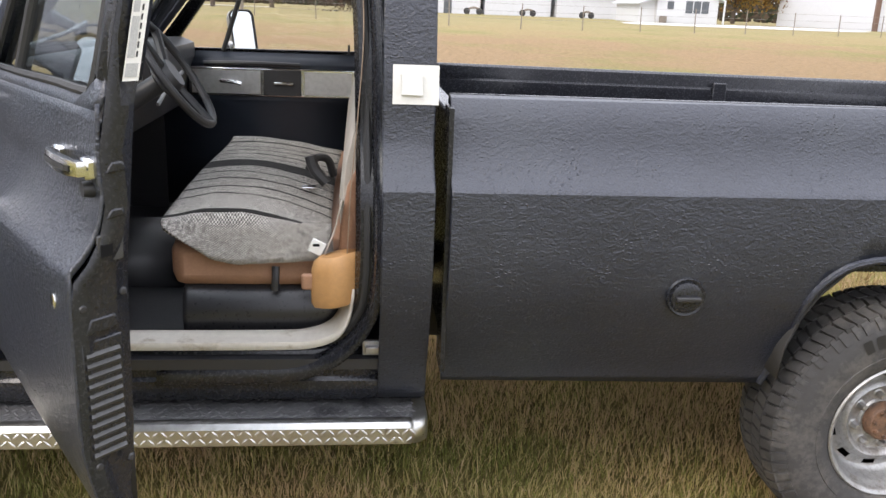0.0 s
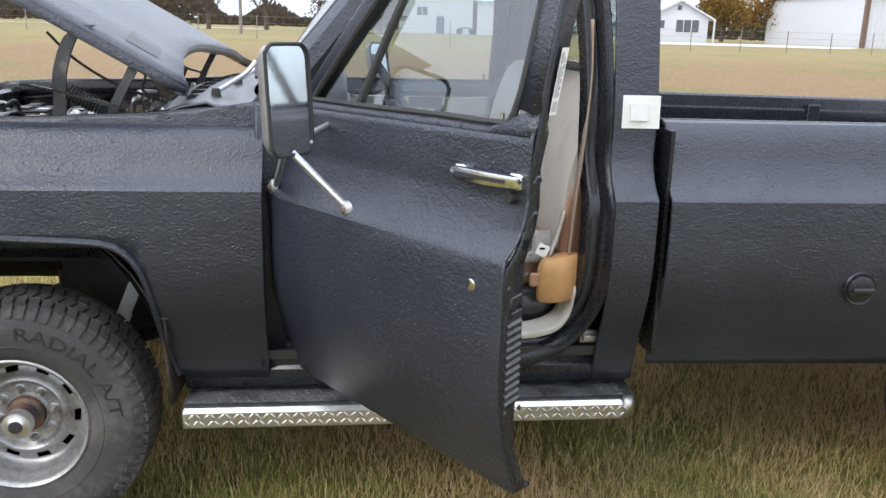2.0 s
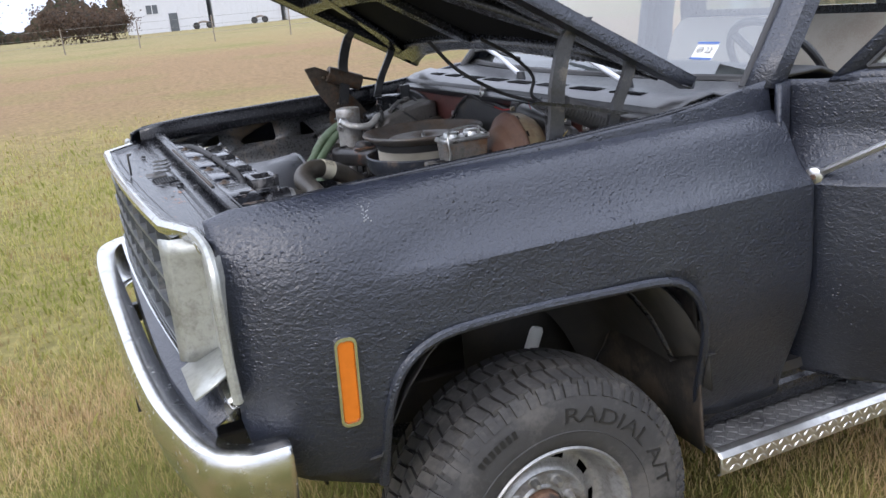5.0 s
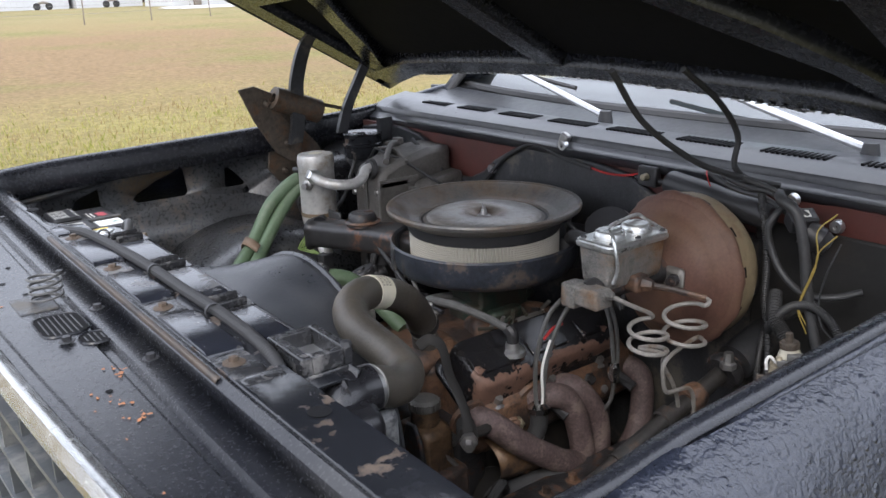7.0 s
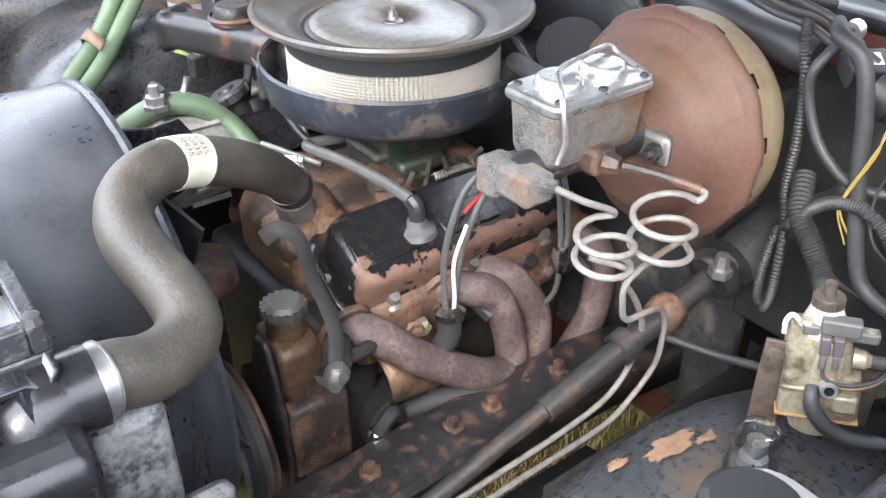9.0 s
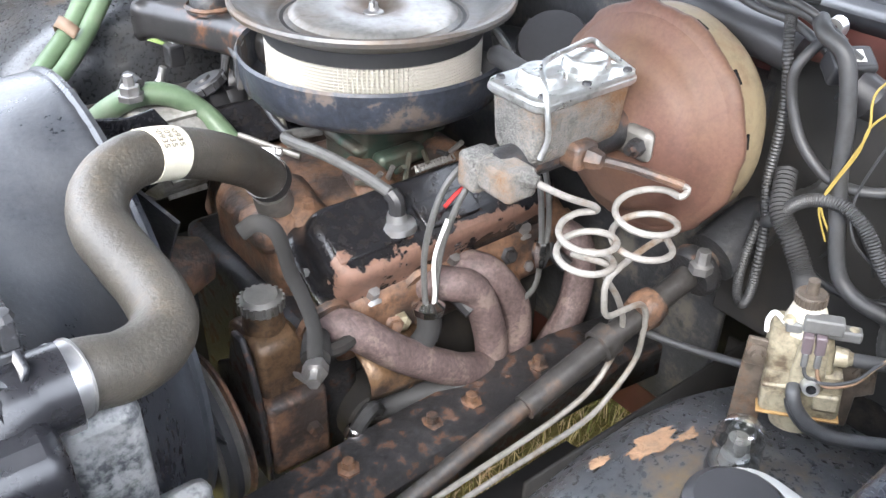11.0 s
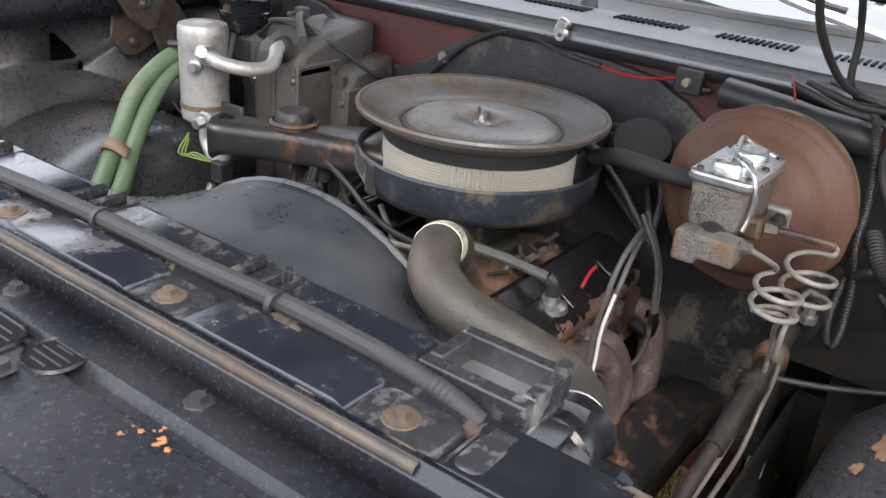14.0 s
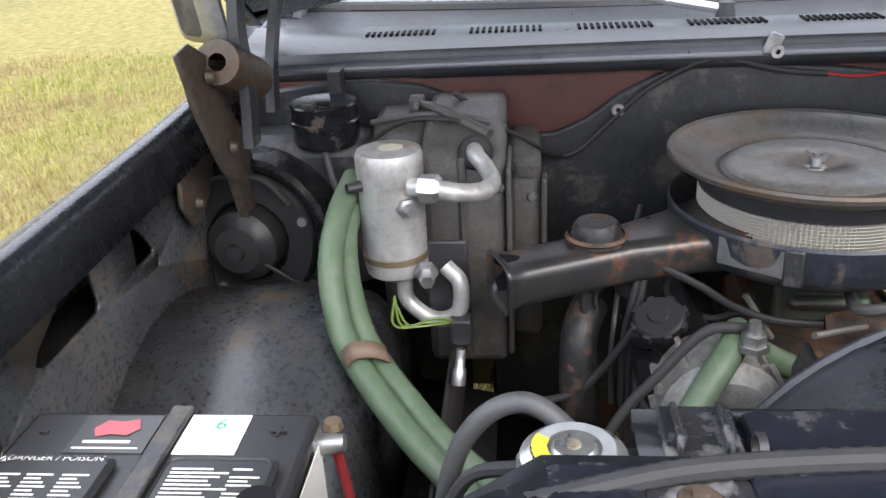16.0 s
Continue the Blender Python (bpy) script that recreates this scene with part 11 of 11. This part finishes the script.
tagged(new("grass", me), "short dry grass, brown, straw and green blades", "grass", kind="stuff")
me = grass_field(165000, -10.0, 8.0, 1.8, 16.0, 0.03, 0.085, 0.0055, 4, (5.0, 16.0))
me.materials.append(meadow)
tagged(new("grass", me), "dry meadow grass beyond the truck", "grass", kind="stuff")
me = grass_field(60000, -9.0, -1.6, -4.0, 3.2, 0.03, 0.08, 0.0045, 5, None)
me.materials.append(meadow)
tagged(new("grass", me), "dry meadow grass before the bumper", "grass", kind="stuff")


# ---- the distance ----
def gz(y):
    t = min(1.0, max(0.0, (y - 8.0) / 40.0))
    return GZ + 0.70 * t * t * (3 - 2 * t)


M["siding"] = mat("white_siding", (0.56, 0.57, 0.58), 0.6, scale=3, vary=0.08, stretch=(1, 1, 14))
M["metal_wall"] = mat("white_metal_wall", (0.56, 0.57, 0.59), 0.5, scale=2, vary=0.06)
M["roof_white"] = mat("pale_metal_roof", (0.50, 0.52, 0.54), 0.5, scale=2, vary=0.08)
M["pane"] = mat("dark_window_pane", (0.09, 0.10, 0.11), 0.1, vary=0.2, scale=2)
M["brown_trim"] = mat("brown_trim", (0.14, 0.085, 0.06), 0.6, vary=0.15)
M["gravel"] = mat("pale_gravel", (0.46, 0.44, 0.41), 0.9, scale=3, vary=0.2, bump=0.02)
M["wood"] = mat("grey_wood", (0.20, 0.17, 0.14), 0.8, scale=8, vary=0.25)
M["bark"] = mat("dark_bark", (0.085, 0.065, 0.05), 0.9, scale=8, vary=0.3, bump=0.02)
M["wire"] = mat("fence_wire", (0.25, 0.25, 0.24), 0.5, 0.6)

drive = part("driveway", sheet([[(x, y, gz(y) + 0.02) for x in (a, b)] for y, a, b in ((66, 24, 40), (70, 24, 46), (78, 26, 50), (86, 30, 48))]), "gravel", angle=60)
tagged(drive, "pale gravel driveway beyond the fence", "driveway", kind="structure")


def window_unit(parent, x, y, z, w, h, panes=1):
    """A framed window on a wall that faces -y."""
    fr = part("window", boxes(((x - w / 2 - 0.08, y - 0.06, z - 0.08), (x + w / 2 + 0.08, y, z + h + 0.08))), "siding", parent, "white-framed window", 0)
    for k in range(panes):
        x0 = x - w / 2 + k * w / panes
        part("pane", boxes(((x0 + 0.05, y - 0.075, z), (x0 + w / panes - 0.05, y - 0.062, z + h))), "pane", fr, angle=0)
    return fr


def gable_house(name, label, cx, y, w, depth, eave, ridge, z0):
    """A house with its gable end towards the meadow."""
    h = thing(name, label, "house")
    bm = bmesh.new()
    prism(bm, [(cx - w / 2, z0 - 0.5), (cx + w / 2, z0 - 0.5), (cx + w / 2, z0 + eave), (cx, z0 + ridge), (cx - w / 2, z0 + eave)], y, y + depth, "y")
    part("wall", bm, "siding", h, "white horizontal siding", 0)
    for k in range(8):
        z = z0 + 0.3 * k + 0.1
        part("siding_board", boxes(((cx - w / 2 - 0.01, y - 0.02, z), (cx + w / 2 + 0.01, y, z + 0.04))), "siding", h, angle=0)
    for sgn in (-1, 1):
        bm = bmesh.new()
        dx, dz = w / 2 + 0.6, ridge - eave
        prism(bm, [(cx, z0 + ridge), (cx + sgn * dx, z0 + ridge - dz * dx / (w / 2)), (cx + sgn * dx, z0 + ridge - dz * dx / (w / 2) + 0.18), (cx, z0 + ridge + 0.2)], y - 0.5, y + depth + 0.4, "y")
        part("roof", bm, "roof_white", h, "pale metal roof", 0)
    return h


hz = gz(88)
house = gable_house("farmhouse", "small white gabled farmhouse across the meadow", 36.2, 88.0, 6.6, 12, 2.55, 4.2, hz)
window_unit(house, 37.2, 88.0, hz + 1.05, 2.6, 1.25, 3)
window_unit(house, 34.3, 88.0, hz + 1.4, 0.8, 0.8)
part("vent", boxes(((36.0, 87.93, hz + 3.3), (36.4, 88.0, hz + 3.75))), "pane", house, angle=0)
part("utility_box", boxes(((33.2, 87.6, hz), (33.9, 88.0, hz + 0.7))), "wood", house)
bm = bmesh.new()
prism(bm, [(32.9, hz - 0.5), (31.2, hz - 0.5), (31.2, hz + 1.9), (32.9, hz + 2.5)], 88.6, 97, "y")
part("lean_to", bm, "siding", house, angle=0)
bm = bmesh.new()
prism(bm, [(33.0, hz + 2.53), (30.8, hz + 1.8), (30.8, hz + 1.97), (33.0, hz + 2.71)], 88.0, 97.4, "y")
part("lean_to_roof", bm, "roof_white", house, angle=0)
part("porch_post", boxes(((39.9, 87.4, hz - 0.4), (40.05, 87.55, hz + 2.4))), "siding", house)


def shed(name, label, x0, x1, y, depth, eave, ridge, z0):
    """A pale metal farm building under a hipped roof."""
    s_ = thing(name, label, "shed")
    part("wall", boxes(((x0, y, z0 - 0.5), (x1, y + depth, z0 + eave))), "metal_wall", s_, "white sheet metal wall", 0)
    n = int((x1 - x0) / 0.6)
    bm = bmesh.new()
    for k in range(n):
        x = x0 + (k + 0.5) * (x1 - x0) / n
        box(bm, (x - 0.03, y - 0.035, z0 - 0.3), (x + 0.03, y, z0 + eave))
    tagged(part("wall_rib", bm, "metal_wall", s_, angle=0), kind="stuff")
    bm = bmesh.new()
    a, m_ = 0.4, (x0 + x1) / 2
    v = [bm.verts.new(q) for q in ((x0 - a, y - a, z0 + eave), (x1 + a, y - a, z0 + eave), (x1 + a, y + depth + a, z0 + eave), (x0 - a, y + depth + a, z0 + eave), (m_ - 0.4, y + depth / 2, z0 + ridge), (m_ + 0.4, y + depth / 2, z0 + ridge))]
    for f in ((0, 1, 5, 4), (1, 2, 5), (2, 3, 4, 5), (3, 0, 4), (3, 2, 1, 0)):
        bm.faces.new([v[i] for i in f])
    part("roof", bm, "roof_white", s_, "pale metal roof", 0)
    return s_


s1 = shed("machine_shed", "low white machine shed with a hipped roof", 26.6, 34.2, 107, 8, 2.7, 4.4, gz(107))
s2 = shed("grain_store", "tall white metal grain store", 17.6, 26.0, 108, 9, 4.1, 6.2, gz(107))
s3 = shed("equipment_barn", "white metal equipment barn with a small door", 8.2, 17.0, 108, 9, 4.6, 6.0, gz(107))
window_unit(s3, 10.6, 108.0, gz(107) + 2.2, 1.4, 1.0, 2)
part("door", boxes(((12.4, 107.95, gz(107) - 0.2), (13.4, 108.0, gz(107) + 2.1))), "pane", s3, "dark doorway", 0)
for x, y, w in ((22.4, 104.5, 1.6), (29.5, 103.5, 1.4), (15.6, 104.0, 1.9)):
    mc_ = thing("farm_implement", "small dark farm implement parked by the sheds", "implement")
    part("frame", hose(([(x - w / 2, y, gz(y) + 0.5), (x, y, gz(y) + 0.8), (x + w / 2, y, gz(y) + 0.6)], 0.12), n=8), "wood", mc_)
    for dx in (-0.4, 0.4):
        part("wheel", turned([(0, 0.12), (0.35, 0.12), (0.4, 0.0), (0.35, -0.12), (0, -0.12)], facing((x + dx * w, y, gz(y) + 0.38), (0, 1, 0)), 16), "rubber", mc_)
# large white barn
bz_ = gz(80)
barn = thing("metal_barn", "large white sheet-metal barn with brown corner trim", "barn")
part("wall", boxes(((52.0, 79.5, bz_ - 0.6), (86, 100, bz_ + 5.0))), "metal_wall", barn, "white ribbed metal wall", 0)
bm = bmesh.new()
for k in range(76):
    box(bm, (52.2 + 0.45 * k, 79.46, bz_ - 0.5), (52.24 + 0.45 * k, 79.5, bz_ + 5.0))
tagged(part("wall_rib", bm, "metal_wall", barn, angle=0), kind="stuff")
part("corner_trim", boxes(((51.8, 79.3, bz_ - 0.6), (52.2, 79.7, bz_ + 5.1))), "brown_trim", barn, "brown corner trim", 0)
part("eave_trim", boxes(((51.8, 79.2, bz_ + 5.0), (86.2, 79.6, bz_ + 5.25))), "brown_trim", barn, "brown eave trim", 0)
bm = bmesh.new()
prism(bm, [(79.0, bz_ + 5.2), (90, bz_ + 7.6), (101, bz_ + 5.2)], 51.6, 86.5, "x")
part("roof", bm, "roof_white", barn, angle=0)

# wire fence along the meadow
fence = thing("wire_fence", "thin wire fence on slender posts across the meadow", "fence")
corner = [(-34.0, 56.0), (-7.0, 47.0), (9.5, 39.5), (36.0, 48.5), (62.0, 58.0)]
pm = None
wires = {0.45: [], 0.8: [], 1.15: []}
random.seed(4)
for (xa, ya), (xb, yb) in zip(corner, corner[1:]):
    n = max(1, int(math.hypot(xb - xa, yb - ya) / 3.2))
    for k in range(n):
        x, y = xa + (xb - xa) * k / n, ya + (yb - ya) * k / n
        z = gz(y)
        if pm is None:
            pm = part("post", turned([(0.001, -0.3), (0.028, -0.3), (0.028, 1.25), (0.001, 1.27)], None, 8), "wood", fence)
            pm.location = (x, y, z)
        else:
            q = new("post", pm.data)
            q.parent = fence
            q.location = (x, y, z - random.uniform(0, 0.08))
            q.rotation_euler = (random.uniform(-0.04, 0.04), random.uniform(-0.04, 0.04), 0)
        for h in wires:
            wires[h].append((x, y, z + h))
for h, pts in wires.items():
    bm = bmesh.new()
    tube(bm, pts, 0.007, 4, 1)
    part("wire", bm, "wire", fence, angle=0)


def crown_material(name, colors):
    return blade_material(name, colors)


CROWNS = {"autumn": crown_material("autumn_leaves", [(0.16, 0.085, 0.02), (0.24, 0.14, 0.035), (0.30, 0.19, 0.05), (0.16, 0.12, 0.03)]),
          "dark": crown_material("dark_foliage", [(0.028, 0.040, 0.018), (0.045, 0.060, 0.025), (0.07, 0.075, 0.035), (0.06, 0.05, 0.03)]),
          "bare": crown_material("brown_twigs", [(0.075, 0.052, 0.038), (0.10, 0.072, 0.05), (0.13, 0.085, 0.06), (0.085, 0.07, 0.06)])}


def tree(x, y, h, spread, kind_, seed, label, leaves=1600, leaf=0.22, low=0.3):
    """A tree: a tapered trunk with limbs and a ragged crown of small leaf clumps."""
    r = random.Random(seed)
    z = gz(y)
    t = thing("tree", label, "tree", group="trees beyond the meadow", at=(x, y, z))
    bm = bmesh.new()
    top = h * 0.55
    tube(bm, [(0, 0, -0.3), (r.uniform(-0.1, 0.1), 0, top * 0.5), (r.uniform(-0.3, 0.3), r.uniform(-0.2, 0.2), top)], lambda u: 0.035 * h * (1 - 0.6 * u) + 0.02, 8, 4)
    tips = []
    for k in range(9):
        a, b = 2 * math.pi * k / 9 + r.uniform(-0.3, 0.3), r.uniform(0.25, 0.55) * h
        e = Vector((math.cos(a) * spread * r.uniform(0.45, 0.85), math.sin(a) * spread * r.uniform(0.45, 0.85), b + h * r.uniform(0.1, 0.38)))
        tube(bm, [(0, 0, b * 0.7), e * 0.45 + Vector((0, 0, b * 0.35)), e], lambda u: 0.014 * h * (1 - 0.75 * u) + 0.01, 6, 3)
        tips.append(e)
        for q in range(2):
            f = e * r.uniform(0.5, 0.8) + Vector((r.uniform(-1, 1) * spread * 0.3, r.uniform(-1, 1) * spread * 0.3, r.uniform(0.05, 0.25) * h))
            tube(bm, [e * 0.5 + Vector((0, 0, b * 0.3)), f], 0.03, 5, 2)
            tips.append(f)
    part("trunk", bm, "bark", t, "dark tapered trunk with limbs")
    co, fs = [], []
    for k in range(leaves):
        c = r.choice(tips) if r.random() < 0.75 else Vector((r.gauss(0, 0.4) * spread, r.gauss(0, 0.4) * spread, h * r.uniform(low, 0.98)))
        c = c + Vector((r.gauss(0, 0.20) * spread, r.gauss(0, 0.20) * spread, r.gauss(0, 0.10) * h))
        c.z = max(c.z, h * low * 0.6)
        u = Vector((r.gauss(0, 1), r.gauss(0, 1), r.gauss(0, 1))).normalized()
        w = u.orthogonal().normalized() * leaf * r.uniform(0.5, 1.3)
        v = u.cross(w).normalized() * leaf * r.uniform(0.4, 1.0)
        i = len(co)
        co += [c - w, c + v * 0.8, c + w, c - v]
        fs.append((i, i + 1, i + 2, i + 3))
    me = bpy.data.meshes.new("crown")
    me.from_pydata([tuple(q) for q in co], [], fs)
    me.materials.append(CROWNS[kind_])
    ob = new("crown", me)
    ob.parent = t
    return t


tree(52.5, 100, 7.5, 3.6, "autumn", 1, "orange-brown autumn oak behind the farmhouse", 2600)
tree(50.0, 108, 8.5, 4.0, "autumn", 2, "yellow-brown autumn tree beside the barn", 2600)
tree(55.5, 96, 7.0, 2.4, "bare", 3, "dark half-bare tree at the barn corner", 900)
tree(38.0, 112, 9.5, 4.6, "dark", 4, "dark evergreen behind the farmhouse", 3000)
tree(29.5, 114, 8.5, 4.6, "dark", 5, "dark broad tree behind the sheds", 3000)
tree(33.5, 120, 9.5, 5.0, "dark", 15, "tall dark tree behind the roofs", 3000)
tree(21.0, 126, 10.0, 5.0, "dark", 16, "dark tree behind the grain store", 2500)
tree(-12.0, 84, 6.5, 2.6, "bare", 6, "bare brown roadside tree", 800, 0.10)
tree(-7.5, 95, 7.5, 3.0, "bare", 7, "bare spreading roadside tree", 900, 0.10)
tree(-24.0, 110, 8.0, 3.6, "bare", 8, "bare tree in the far hedge", 1000, 0.12)
tree(1.5, 82.0, 3.4, 3.4, "bare", 9, "dark brown brush heap beyond the fence", 4200, 0.13, 0.03)
tree(4.5, 84.0, 2.6, 2.2, "bare", 10, "brown scrub beside the brush heap", 2000, 0.12, 0.03)
# far hedge and woods as one sheet of clumps
r = np.random.RandomState(12)
n = 26000
ang = r.uniform(-75, 75, n)
dist = r.uniform(170, 230, n)
x, y = dist * np.sin(np.radians(ang)), dist * np.cos(np.radians(ang))
top = 5.0 + 2.5 * np.sin(ang * 0.35) + 2.0 * np.sin(ang * 1.3 + 1)
z = 0.7 + np.maximum(1.5, top) * r.rand(n) ** 0.8
sz = r.uniform(0.4, 1.1, n)
a = r.uniform(0, math.pi, n)
co = np.stack([np.stack([x - sz * np.cos(a), y - sz * np.sin(a), z], 1), np.stack([x, y, z + sz * 0.8], 1), np.stack([x + sz * np.cos(a), y + sz * np.sin(a), z], 1), np.stack([x, y, z - sz * 0.8], 1)], 1).reshape(-1, 3)
me = bpy.data.meshes.new("far_woods")
me.from_pydata(co.tolist(), [], (np.arange(n)[:, None] * 4 + np.arange(4)[None, :]).tolist())
me.materials.append(crown_material("far_woods_leaves", [(0.055, 0.048, 0.035), (0.085, 0.062, 0.045), (0.11, 0.075, 0.05), (0.05, 0.06, 0.035)]))
tagged(new("far_woods", me), "far brown autumn hedge and woods", "woods", kind="stuff")
road = part("road", sheet([[(x, y, gz(y) + 0.015) for x in (-120, -60, -8)] for y in (100, 105)]), "gravel", angle=0)
tagged(road, "pale road beyond the meadow", "road", kind="structure")
for x, y, hgt in ((-6.2, 60.0, 7.5), (-28.0, 70.0, 7.5)):
    up_ = thing("utility_pole", "slim wooden utility pole by the fence", "pole")
    part("pole", turned([(0.001, -0.4), (0.12, -0.4), (0.09, hgt), (0.001, hgt)], Matrix.Translation((x, y, gz(y))), 10), "wood", up_)
